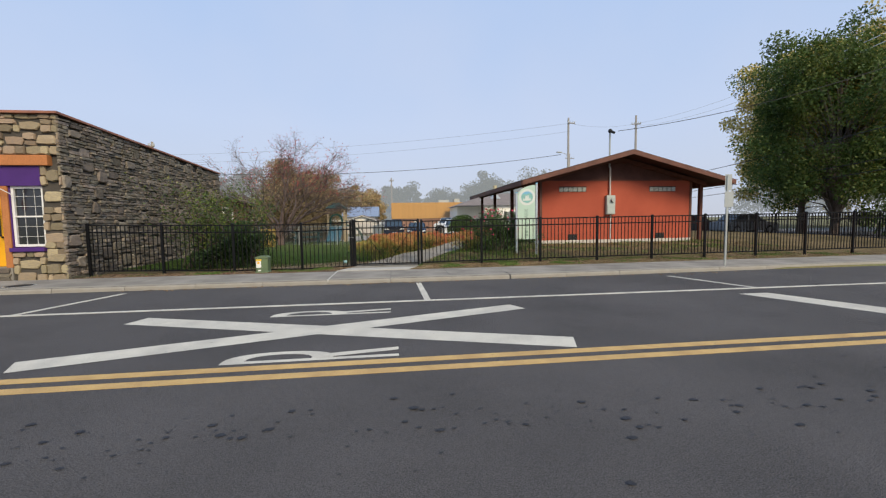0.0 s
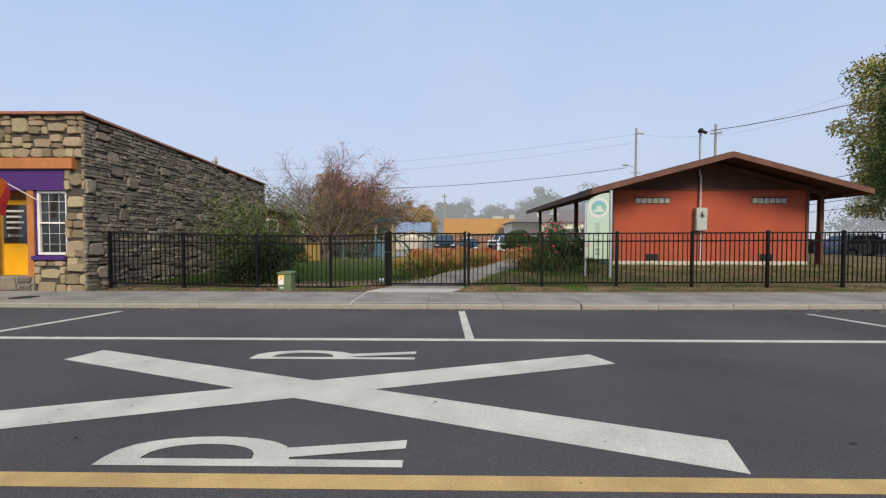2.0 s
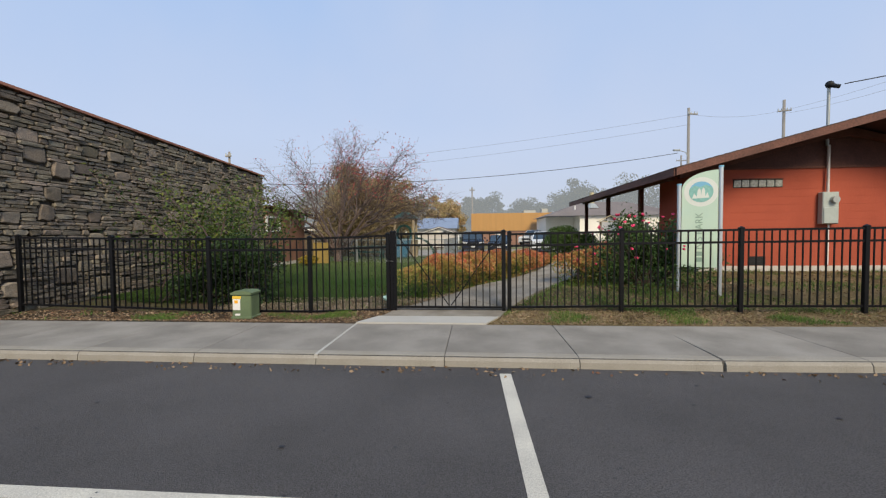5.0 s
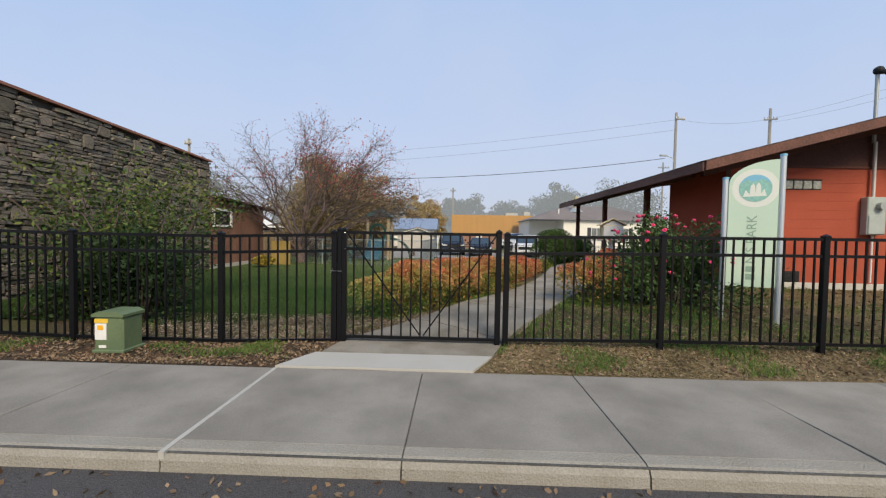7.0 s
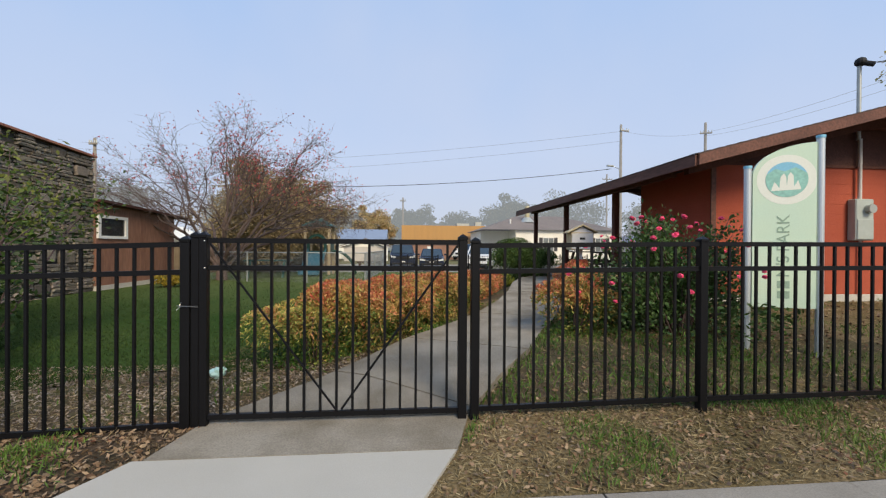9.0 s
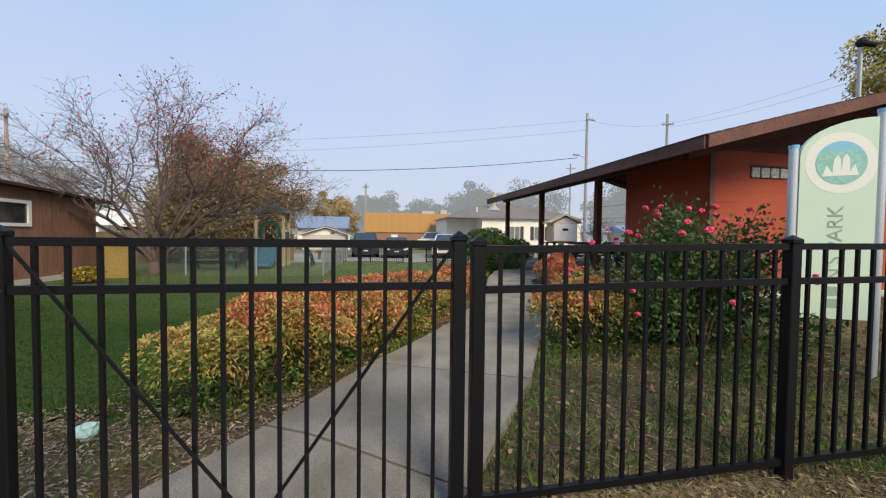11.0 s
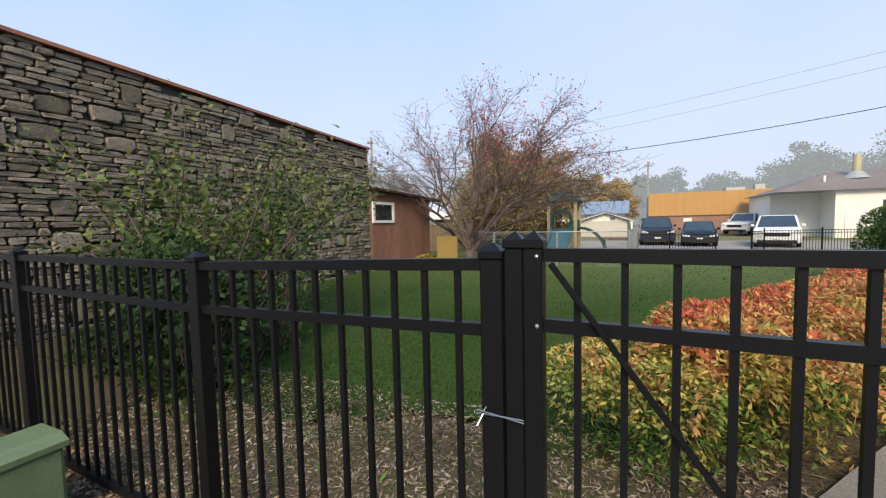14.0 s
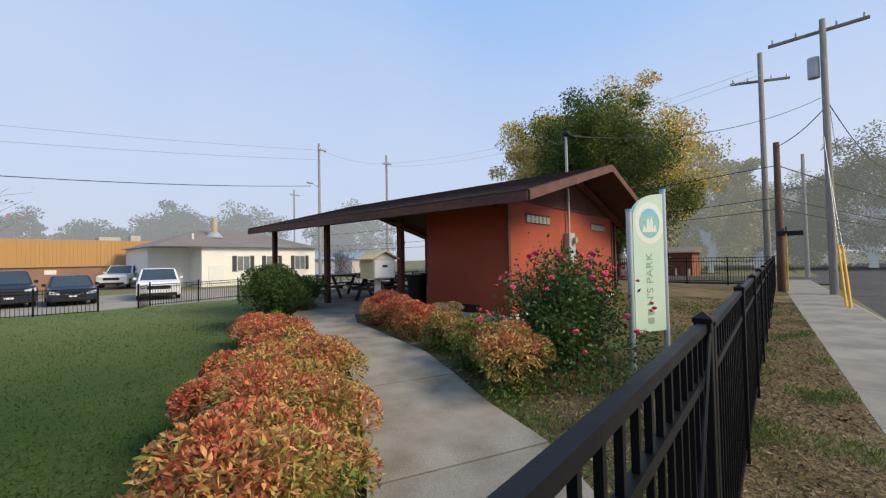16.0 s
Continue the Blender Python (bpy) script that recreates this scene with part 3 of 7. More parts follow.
# ---- stone building ----
SX, SY0, SY1 = -8.45, 10.97, 20.5
COPPER = mat("copper_coping", (0.40, 0.17, 0.10), 0.5, 0.3, var=0.2, fine=30, coarse=2, bump=0.1, col2=(0.28, 0.12, 0.08))
ORANGE_WOOD = mat("orange_wood", (0.44, 0.17, 0.055), 0.7, var=0.15, fine=40, coarse=3, bump=0.15)
PURPLE = mat("purple_paint", (0.065, 0.02, 0.15), 0.55, var=0.12, fine=50, coarse=3, bump=0.05)
YELLOW_DOOR = mat("yellow_paint", (0.80, 0.40, 0.012), 0.45, var=0.06, fine=60, coarse=3, bump=0.05)
WHITE_TRIM = mat("white_trim", (0.72, 0.71, 0.68), 0.5, var=0.06, fine=60, coarse=3, bump=0.05)
DARK_GLASS = mat("dark_glass", (0.02, 0.022, 0.025), 0.06, var=0.2, bump=0.0, spec=0.8)
SIGN_YELLOW = mat("sign_yellow", (0.72, 0.47, 0.05), 0.5, var=0.06, bump=0.03)
INK = mat("dark_ink", (0.05, 0.02, 0.10), 0.6, var=0.1, bump=0.0)
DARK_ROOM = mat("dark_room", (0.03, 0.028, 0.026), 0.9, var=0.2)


def top_at(y):
    return 4.345 - (y - SY0) * 0.0443


stone_building = thing("stone_building", "low stone shop with rubble walls and a copper coping", "building", (-0.07, 0, 0))
bm = bmesh.new()
prism(bm, [(SY0 + 0.13, -0.1), (SY1, -0.1), (SY1, top_at(SY1) - 0.06), (SY0 + 0.13, top_at(SY0) - 0.06)], "x", SX - 0.08, SX - 0.5)
side_wall = part("side_wall", bm, MORTAR, stone_building, "grey-brown rubble of thin flat stones")
front_wall = boxpart("front_wall", MORTAR, stone_building, -22, SX - 0.082, SY0 + 0.08, SY0 + 0.5, 3.27, 4.28, label="tan rubble stones")
pier = boxpart("pier", MORTAR, stone_building, -8.965, SX - 0.084, SY0 + 0.085, SY0 + 0.5, -0.1, 3.0)
base = boxpart("base_wall", MORTAR, stone_building, -9.75, -8.967, SY0 + 0.085, SY0 + 0.5, -0.1, 0.82)
boxpart("back_wall", MORTAR, stone_building, -22, SX - 0.5, SY1 - 0.4, SY1, -0.1, 3.86)
boxpart("west_wall", MORTAR, stone_building, -22, -21.6, SY0 + 0.5, SY1 - 0.4, -0.1, 3.86)
bm = bmesh.new()
prism(bm, [(SY0 + 0.5, 4.1), (SY1 - 0.3, 3.75), (SY1 - 0.3, 3.65), (SY0 + 0.5, 4.0)], "x", -21.6, SX - 0.5)
part("roof", bm, SHINGLE, stone_building)
# panel closing the shop; the unlit inside is put into its near-black colour
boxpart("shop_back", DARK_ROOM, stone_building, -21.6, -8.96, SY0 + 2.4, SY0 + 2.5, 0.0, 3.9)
bm = bmesh.new()
prism(bm, [(SY0 - 0.06, top_at(SY0) - 0.055), (SY1 + 0.03, top_at(SY1) - 0.055), (SY1 + 0.03, top_at(SY1) + 0.0), (SY0 - 0.06, top_at(SY0) + 0.0)], "x", SX - 0.55, SX + 0.05)
part("coping", bm, COPPER, stone_building, "copper coloured metal coping")
boxpart("coping", COPPER, stone_building, -22, SX - 0.55, SY0 - 0.06, SY0 + 0.52, top_at(SY0) - 0.06, top_at(SY0), label="copper coloured metal coping")
boxpart("lintel_beam", ORANGE_WOOD, stone_building, -22, -8.72, SY0 - 0.03, SY0 + 0.3, 3.0, 3.26, bevel=0.012, label="orange stained timber beam")
boxpart("fascia_band", PURPLE, stone_building, -22, -8.97, SY0 + 0.05, SY0 + 0.3, 2.5, 2.998, label="purple painted band")
boxpart("sill", PURPLE, stone_building, -9.75, -8.95, SY0 - 0.03, SY0 + 0.45, 0.825, 0.93, bevel=0.01, label="purple window sill")
boxpart("sill", PURPLE, stone_building, -13.4, -11.93, SY0 - 0.03, SY0 + 0.45, 0.825, 0.93, bevel=0.01, label="purple window sill")
boxpart("base_wall", MORTAR, stone_building, -22, -11.93, SY0 + 0.085, SY0 + 0.5, -0.1, 0.82)
step = boxpart("step", CONCRETE, stone_building, -22, -9.76, SY0 + 0.03, SY0 + 2.3, -0.05, 0.42, bevel=0.015, label="worn stone step")
for x0, x1 in ((-11.92, -11.78), (-10.97, -10.85), (-9.92, -9.76)):
    boxpart("timber_post", ORANGE_WOOD, stone_building, x0, x1, SY0 + 0.06, SY0 + 0.26, 0.42, 2.498, bevel=0.01, label="orange stained timber post")
bm = bmesh.new()
bar(bm, (-11.82, SY0 + 0.12, 1.15), (-10.85, SY0 + 0.12, 1.38), 0.07, 0.05)
part("rail", bm, ORANGE_WOOD, stone_building)
bm = bmesh.new()
bar(bm, (-11.68, SY0 + 0.12, 0.86), (-11.2, SY0 + 0.12, 0.47), 0.05, 0.08)
part("brace", bm, ORANGE_WOOD, stone_building)


def window(owner, x0, x1, z0, z1, y, cols, rows):
    w = boxpart("window", DARK_GLASS, owner, x0 + 0.05, x1 - 0.05, y + 0.05, y + 0.06, z0 + 0.05, z1 - 0.05, label="dark panes behind a white frame")
    for a in ((x0, x0 + 0.06, z0, z1), (x1 - 0.06, x1, z0, z1), (x0 + 0.06, x1 - 0.06, z0, z0 + 0.06), (x0 + 0.06, x1 - 0.06, z1 - 0.06, z1), (x0 + 0.06, x1 - 0.06, (z0 + z1) / 2 - 0.02, (z0 + z1) / 2 + 0.02)):
        boxpart("frame", WHITE_TRIM, w, a[0], a[1], y, y + 0.07, a[2], a[3])
    for i in range(1, cols):
        x = x0 + (x1 - x0) * i / cols
        boxpart("muntin", WHITE_TRIM, w, x - 0.0035, x + 0.0035, y + 0.04, y + 0.048, z0 + 0.06, z1 - 0.06)
    for i in range(1, rows):
        z = z0 + (z1 - z0) * i / rows
        if abs(z - (z0 + z1) / 2) > 0.05:
            boxpart("muntin", WHITE_TRIM, w, x0 + 0.06, x1 - 0.06, y + 0.036, y + 0.043, z - 0.0035, z + 0.0035)
    return w


boxpart("window_trim", PURPLE, stone_building, -9.757, -9.722, SY0 + 0.1, SY0 + 0.24, 0.935, 2.498, label="purple window trim")
window(stone_building, -9.72, -8.97, 0.95, 2.495, SY0 + 0.12, 3, 6)
window(stone_building, -13.4, -11.94, 0.95, 2.495, SY0 + 0.12, 6, 6)


def words(text, size, m, material, owner, name="lettering"):
    """Flat lettering in the built-in font, at the pose m (its x along the words)."""
    cu = bpy.data.curves.new(name, "FONT")
    cu.body, cu.size, cu.extrude, cu.align_x, cu.align_y = text, size, 0.001, "CENTER", "CENTER"
    tmp = new(name, cu)
    me = bpy.data.meshes.new_from_object(tmp)
    bpy.data.objects.remove(tmp)
    me.materials.clear()
    me.materials.append(material)
    ob = new(name, me)
    ob.parent = owner
    ob.matrix_basis = m
    return ob


PALE_INK = mat("pale_ink", (0.6, 0.6, 0.58), 0.7, var=0.1, bump=0.0)
POSTER = mat("poster_red", (0.45, 0.10, 0.04), 0.7, var=0.3, fine=25, bump=0.0)


def shop_door(x0, x1, y, seed):
    d = tagged(boxpart("door", YELLOW_DOOR, None, x0, x1, y, y + 0.05, 0.425, 2.3, bevel=0.006), "bright yellow shop door with a tall glass pane", "door", "shop doors")
    boxpart("pane", DARK_GLASS, d, x0 + 0.11, x1 - 0.11, y - 0.012, y - 0.003, 1.22, 2.18, label="dark glass pane with white writing")
    for k in range(4):
        boxpart("writing", PALE_INK, d, x0 + 0.2, x1 - 0.2 - 0.05 * (k % 2), y - 0.016, y - 0.013, 2.0 - 0.14 * k, 2.05 - 0.14 * k)
    bm = bmesh.new()
    rod(bm, (x1 - 0.05, y, 1.2), (x1 - 0.05, y - 0.06, 1.2), 0.012)
    bmesh.ops.create_uvsphere(bm, u_segments=10, v_segments=8, radius=0.028, matrix=Matrix.Translation((x1 - 0.05, y - 0.07, 1.2)))
    part("door_knob", bm, BLACK_METAL, d)
    return d


d2 = shop_door(-11.06, -10.22, SY0 + 0.42, 0)
words("Entrance", 0.11, pose(-10.64, SY0 + 0.403, 1.42, 90, 0, 0), PALE_INK, d2)
d1 = shop_door(-12.1, -11.3, SY0 + 0.42, 1)
boxpart("poster", POSTER, d1, -11.85, -11.55, SY0 + 0.407, SY0 + 0.418, 0.78, 1.15, label="small red poster")
boxpart("door_frame", ORANGE_WOOD, stone_building, -12.3, -9.0, SY0 + 0.48, SY0 + 0.56, 0.42, 3.0)
bm = bmesh.new()
box(bm, -9.86, -9.76, SY0 + 0.27, SY0 + 0.47, 0.42, 2.5)
part("jamb", bm, ORANGE_WOOD, stone_building)

# bone-shaped sign on the beam
bone = thing("shop_sign", "yellow bone-shaped shop sign with purple rim and lettering", "sign")


def bone_mesh(grow, y0, y1):
    bm = bmesh.new()
    box(bm, -13.0 - grow * 0, -11.2, y0, y1, 2.66 - grow, 3.10 + grow)
    for k, (x, z) in enumerate(((-11.12, 3.08), (-11.12, 2.68), (-13.08, 3.08), (-13.08, 2.68))):
        bmesh.ops.create_cone(bm, cap_ends=True, segments=24, radius1=0.27 + grow, radius2=0.27 + grow, depth=y1 - y0 + 0.002 * (k + 1), matrix=Matrix.Translation((x, (y0 + y1) / 2, z)) @ Matrix.Rotation(radians(90), 4, "X"))
    return bm


part("rim", bone_mesh(0.035, SY0 - 0.075, SY0 - 0.033), PURPLE, bone)
part("board", bone_mesh(0.0, SY0 - 0.10, SY0 - 0.085), SIGN_YELLOW, bone)
for a in ((-12.9, -12.72), (-12.62, -12.45), (-12.35, -11.0)):
    boxpart("name_bar", INK, bone, a[0], a[1], SY0 - 0.112, SY0 - 0.1065, 2.92, 3.04)
words("Dog Training & Grooming", 0.15, pose(-11.85, SY0 - 0.108, 2.79, 90, 0, 0), INK, bone)
boxpart("number_bar", INK, bone, -12.3, -11.75, SY0 - 0.112, SY0 - 0.1065, 2.64, 2.69)
bm = bmesh.new()
prism(bm, [(-11.25, 3.48), (-10.95, 3.58), (-10.45, 3.42), (-10.72, 3.3)], "y", SY0 - 0.09, SY0 - 0.07)
prism(bm, [(-11.05, 3.38), (-10.62, 3.31), (-10.66, 3.16), (-11.0, 3.2)], "y", SY0 - 0.094, SY0 - 0.068)
part("cap_board", bm, PURPLE, bone, "purple cut-out cap")
# striped flag on a slanting pole
flag = thing("flag", "hanging rainbow striped flag with a purple edge", "flag")
bm = bmesh.new()
rod(bm, (-9.66, SY0 + 0.03, 2.25), (-10.25, SY0 - 0.75, 2.95), 0.012)
part("pole", bm, WHITE_TRIM, flag)
for i, c in enumerate([(0.45, 0.03, 0.04), (0.6, 0.17, 0.02), (0.6, 0.45, 0.03), (0.05, 0.25, 0.07), (0.03, 0.12, 0.35), (0.12, 0.03, 0.22)]):
    bm = bmesh.new()
    n = 9
    cols = []
    for j in range(n + 1):
        f = j / n
        row = []
        for e in (0, 1):
            s = (i + e) / 6
            x, y = -9.95 - 0.30 * s - 0.05 * f + 0.04 * math.sin(6 * f + 5 * s), SY0 - 0.38 - 0.37 * s + 0.05 * math.sin(9 * s + 3 * f)
            row.append(bm.verts.new((x, y, 2.62 + 0.32 * s - f * (0.75 + 0.2 * s))))
        cols.append(row)
    for a, b in zip(cols, cols[1:]):
        bm.faces.new((a[0], a[1], b[1], b[0]))
    bmesh.ops.solidify(bm, geom=bm.faces[:], thickness=0.004)
    part("stripe", bm, mat("flag_cloth", c, 0.8, var=0.12, fine=90, bump=0.1), flag)

lay_stones(front_wall, stone_rows(-20.0, SX - 0.02, 3.27, 4.28, 60, 0.13, 0.26, 0.15, 0.4, srnd), lambda u, v: pose(u, SY0 + 0.085, v), lambda u, v: u > -13.5, TAN_ONE, TAN_ONE)
lay_stones(pier, stone_rows(-8.965, SX - 0.02, 0.0, 3.0, 6, 0.16, 0.3, 0.16, 0.34, srnd), lambda u, v: pose(u, SY0 + 0.09, v), lambda u, v: True, TAN_ONE, TAN_ONE)
lay_stones(step, stone_rows(-14.0, -9.78, 0.0, 0.42, 3, 0.1, 0.18, 0.2, 0.5, srnd), lambda u, v: pose(u, SY0 + 0.032, v), lambda u, v: True, STONE_ONE, STONE_ALL, 0.05)
lay_stones(base, stone_rows(-9.74, -8.98, 0.0, 0.82, 5, 0.16, 0.28, 0.16, 0.34, srnd), lambda u, v: pose(u, SY0 + 0.09, v), lambda u, v: True, TAN_ONE, TAN_ONE)
lay_stones(side_wall, [s for s in stone_rows(SY0 + 0.02, SY1, 0.0, 4.32, 70, 0.05, 0.13, 0.13, 0.5, srnd) if s[1] + s[3] / 2 < top_at(s[0]) - 0.045], lambda u, v: pose(SX - 0.075, u, v, 0, 0, 90), lambda u, v: u > 14.3 and u < 17.3, STONE_ONE, STONE_ALL, 0.085)

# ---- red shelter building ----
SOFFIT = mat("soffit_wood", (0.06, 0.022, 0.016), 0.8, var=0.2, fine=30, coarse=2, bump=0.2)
FASCIA = mat("fascia_wood", (0.14, 0.055, 0.035), 0.65, var=0.3, fine=22, coarse=1.6, bump=0.3, col2=(0.085, 0.034, 0.023), stretch=(1, 0.25, 1))
GREY_STEEL = mat("grey_steel", (0.42, 0.44, 0.42), 0.45, 0.4, var=0.1, fine=60, coarse=4, bump=0.05)
METER_GREY = mat("meter_grey", (0.40, 0.44, 0.41), 0.5, 0.1, var=0.08, fine=60, coarse=5, bump=0.05)
FOUNDATION = mat("foundation", (0.50, 0.47, 0.42), 0.9, var=0.15, fine=50, coarse=2, bump=0.3)
GLASS_BLOCK = mat("glass_block", (0.40, 0.40, 0.34), 0.2, var=0.35, fine=30, coarse=18, bump=0.3, spec=0.7)
CAST_IRON = mat("cast_iron", (0.012, 0.012, 0.012), 0.7, var=0.2)
EAVE0, EAVE1, APEX = 4.85, 14.02, 9.46
RY0, RY1 = 14.58, 24.45


def zroof(x):
    return 4.2 - abs(x - APEX) * 0.266


shelter = thing("picnic_shelter", "red block building under a broad brown gable roof", "building")
SHELTER_AT = Matrix.Translation((4.717, 14.418, 2.86)) @ Matrix.Diagonal((0.974, 1.06, 0.967, 1)) @ Matrix.Translation((-4.84, -14.54, -2.87))
shelter.matrix_basis = SHELTER_AT
WX0, WX1, WY0, WY1 = 6.0, 12.9, 15.6, 17.75
boxpart("west_wall", RED_WALL, shelter, WX0, WX0 + 0.2, WY0, WY1, 0.52, 3.06)
boxpart("front_wall", RED_WALL, shelter, WX0 + 0.2, WX1 - 0.2, WY0, WY0 + 0.2, 0.52, 3.06, label="red painted block wall")
boxpart("east_wall", RED_WALL, shelter, WX1 - 0.2, WX1, WY0, WY1, 0.52, 3.06)
boxpart("back_wall", RED_WALL, shelter, WX0 + 0.2, WX1 - 0.2, WY1 - 0.2, WY1, 0.52, 3.06)
boxpart("foundation", FOUNDATION, shelter, WX0 - 0.02, WX1 + 0.02, WY0 - 0.02, WY1 + 0.02, 0.1, 0.52, bevel=0.01, label="pale concrete foundation")
# horizontal block courses, slightly proud
for k in range(12):
    z = 0.52 + 0.2 * k + 0.1
    boxpart("course", RED_WALL, shelter, WX0 - 0.004, WX1 + 0.004, WY0 - 0.004, WY0 - 0.0005, z - 0.094, z + 0.094, bevel=0.0015)
    boxpart("course", RED_WALL, shelter, WX0 - 0.004, WX0 - 0.0005, WY0, WY1, z - 0.094, z + 0.094, bevel=0.0015)
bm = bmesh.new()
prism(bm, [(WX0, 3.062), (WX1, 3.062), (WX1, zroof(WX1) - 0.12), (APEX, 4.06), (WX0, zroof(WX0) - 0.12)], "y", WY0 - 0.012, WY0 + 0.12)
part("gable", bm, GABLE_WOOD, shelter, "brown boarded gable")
boxpart("gable_trim", BROWN_WOOD, shelter, WX0 - 0.03, WX1 + 0.03, WY0 - 0.03, WY0 - 0.013, 3.05, 3.10)
boxpart("corner_board", FASCIA, shelter, WX0 - 0.03, WX0 + 0.07, WY0 - 0.03, WY0 - 0.005, 0.53, 3.05)
boxpart("corner_board", FASCIA, shelter, WX1 - 0.07, WX1 + 0.03, WY0 - 0.03, WY0 - 0.005, 0.53, 3.05)
for s, e in ((-1, EAVE0), (1, EAVE1)):
    bm = bmesh.new()
    prism(bm, [(APEX, 4.2), (e, zroof(e)), (e, zroof(e) - 0.03), (APEX, 4.17)], "y", RY0 - 0.02, RY1 + 0.02)
    slope = part("roof_slope", bm, SHINGLE, shelter, "dark brown shingles")
    d = Vector((e - APEX, 0, zroof(e) - 4.2)).normalized()
    up = Vector((d.z * -s, 0, abs(d.x)))
    for i in range(24):
        a = Vector((APEX, 0, 4.2)) + d * (0.2 * i)
        b = a + d * 0.21
        bm = bmesh.new()
        q = [a + up * 0.003, b + up * 0.014, b + up * 0.001, a]
        prism(bm, [(p.x, p.z) for p in q], "y", RY0 - 0.02, RY1 + 0.02)
        part("shingle_course", bm, SHINGLE, slope)
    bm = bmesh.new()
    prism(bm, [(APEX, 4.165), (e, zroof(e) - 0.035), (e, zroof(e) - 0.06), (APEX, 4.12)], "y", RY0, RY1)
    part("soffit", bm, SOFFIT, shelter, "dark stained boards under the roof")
    for y in (RY0 - 0.045, RY1 + 0.002):
        bm = bmesh.new()
        prism(bm, [(APEX, 4.185), (e, zroof(e) - 0.015), (e, zroof(e) - 0.19), (APEX, 4.01)], "y", y, y + 0.043)
        part("bargeboard", bm, FASCIA, shelter, "weathered brown fascia board")
    x0 = e - 0.02 if s < 0 else e - 0.02
    boxpart("fascia", FASCIA, shelter, x0 - 0.02, x0 + 0.02, RY0, RY1, zroof(e) - 0.2, zroof(e) - 0.02, label="weathered brown fascia board")
# curved beam of laminated wood under the gable
for y in (WY0 - 0.16, 21.2, 23.8):
    bm = bmesh.new()
    up, dn = [], []
    for i in range(17):
        x = WX0 - 0.6 + (WX1 - WX0 + 1.2) * i / 16
        f = (x - APEX) / 4.2
        up.append((x, zroof(x) - 0.14))
        dn.append((x, min(zroof(x) - 0.3, 3.82 - 0.95 * f * f)))
    prism(bm, [*up, *dn[::-1]], "y", y, y + 0.12)
    part("arched_beam", bm, BROWN_WOOD, shelter)
for x, y in ((5.65, 18.29), (5.58, 21.16), (5.53, 24.0), (13.45, 15.7), (13.45, 18.7), (13.45, 21.4), (13.45, 24.0)):
    boxpart("post", BROWN_WOOD, shelter, x - 0.07, x + 0.07, y - 0.07, y + 0.07, 0.40, zroof(x) - 0.1, bevel=0.008, label="brown timber post")
for k in range(3):
    x = EAVE0 + 0.6 if k == 0 else EAVE1 - 0.57
    if k < 2:
        boxpart("plate_beam", BROWN_WOOD, shelter, x - 0.06, x + 0.06, 15.9, 24.2, zroof(x) - 0.28, zroof(x) - 0.1)


def glass_vent(x0, x1):
    v = boxpart("vent_window", CAST_IRON, shelter, x0, x1, WY0 - 0.012, WY0 + 0.05, 2.575, 2.785, label="row of small glass blocks")
    n = 6
    for i in range(n):
        a, b = x0 + (x1 - x0) * i / n + 0.012, x0 + (x1 - x0) * (i + 1) / n - 0.012
        boxpart("glass_block", GLASS_BLOCK, v, a, b, WY0 - 0.03, WY0 - 0.013, 2.59, 2.77, bevel=0.012)
    boxpart("frame", BROWN_WOOD, v, x0 - 0.02, x1 + 0.02, WY0 - 0.02, WY0 - 0.005, 2.79, 2.815)


glass_vent(6.81, 8.03)
glass_vent(10.92, 12.14)
for x in (7.22, 11.24):
    v = boxpart("crawl_vent", CAST_IRON, shelter, x, x + 0.42, WY0 - 0.02, WY0 - 0.005, 0.53, 0.77, label="black crawl space vent")
    for k in range(4):
        boxpart("slat", CAST_IRON, v, x + 0.02, x + 0.40, WY0 - 0.03, WY0 - 0.021, 0.56 + 0.05 * k, 0.585 + 0.05 * k)
v = boxpart("crawl_vent", CAST_IRON, shelter, WX0 - 0.02, WX0 - 0.005, 16.3, 16.75, 0.53, 0.72, label="black crawl space vent")

POLE_ALU_PALE = mat("pale_conduit", (0.58, 0.55, 0.52), 0.5, 0.1, var=0.08, bump=0.03)
meter = thing("electric_meter", "grey electric meter box with a conduit mast on the wall", "meter")
meter.matrix_basis = SHELTER_AT
boxpart("box", METER_GREY, meter, 8.88, 9.27, WY0 - 0.16, WY0 - 0.008, 1.60, 2.42, bevel=0.015)
boxpart("lid", METER_GREY, meter, 8.9, 9.25, WY0 - 0.175, WY0 - 0.161, 1.62, 2.02, bevel=0.008)
bm = bmesh.new()
rod(bm, (9.13, WY0 - 0.16, 2.22), (9.13, WY0 - 0.25, 2.22), 0.085, n=20)
part("dial", bm, GREY_STEEL, meter, "round glass meter dial")
bm = bmesh.new()
rod(bm, (9.06, WY0 - 0.08, 2.42), (9.06, WY0 - 0.08, 3.62), 0.032, n=12)
part("conduit", bm, POLE_ALU_PALE, meter)
bm = bmesh.new()
rod(bm, (9.02, WY0 - 0.08, 3.6), (9.02, WY0 - 0.08, 5.1), 0.034, n=12)
part("mast", bm, GREY_STEEL, meter, "galvanised mast through the roof")
bm = bmesh.new()
bmesh.ops.create_uvsphere(bm, u_segments=12, v_segments=8, radius=0.09, matrix=Matrix.Translation((9.02, WY0 - 0.1, 5.14)))
rod(bm, (9.02, WY0 - 0.1, 5.13), (9.12, WY0 - 0.25, 5.03), 0.05, n=10)
part("weatherhead", bm, CAST_IRON, meter, "dark weatherhead")
bm = bmesh.new()
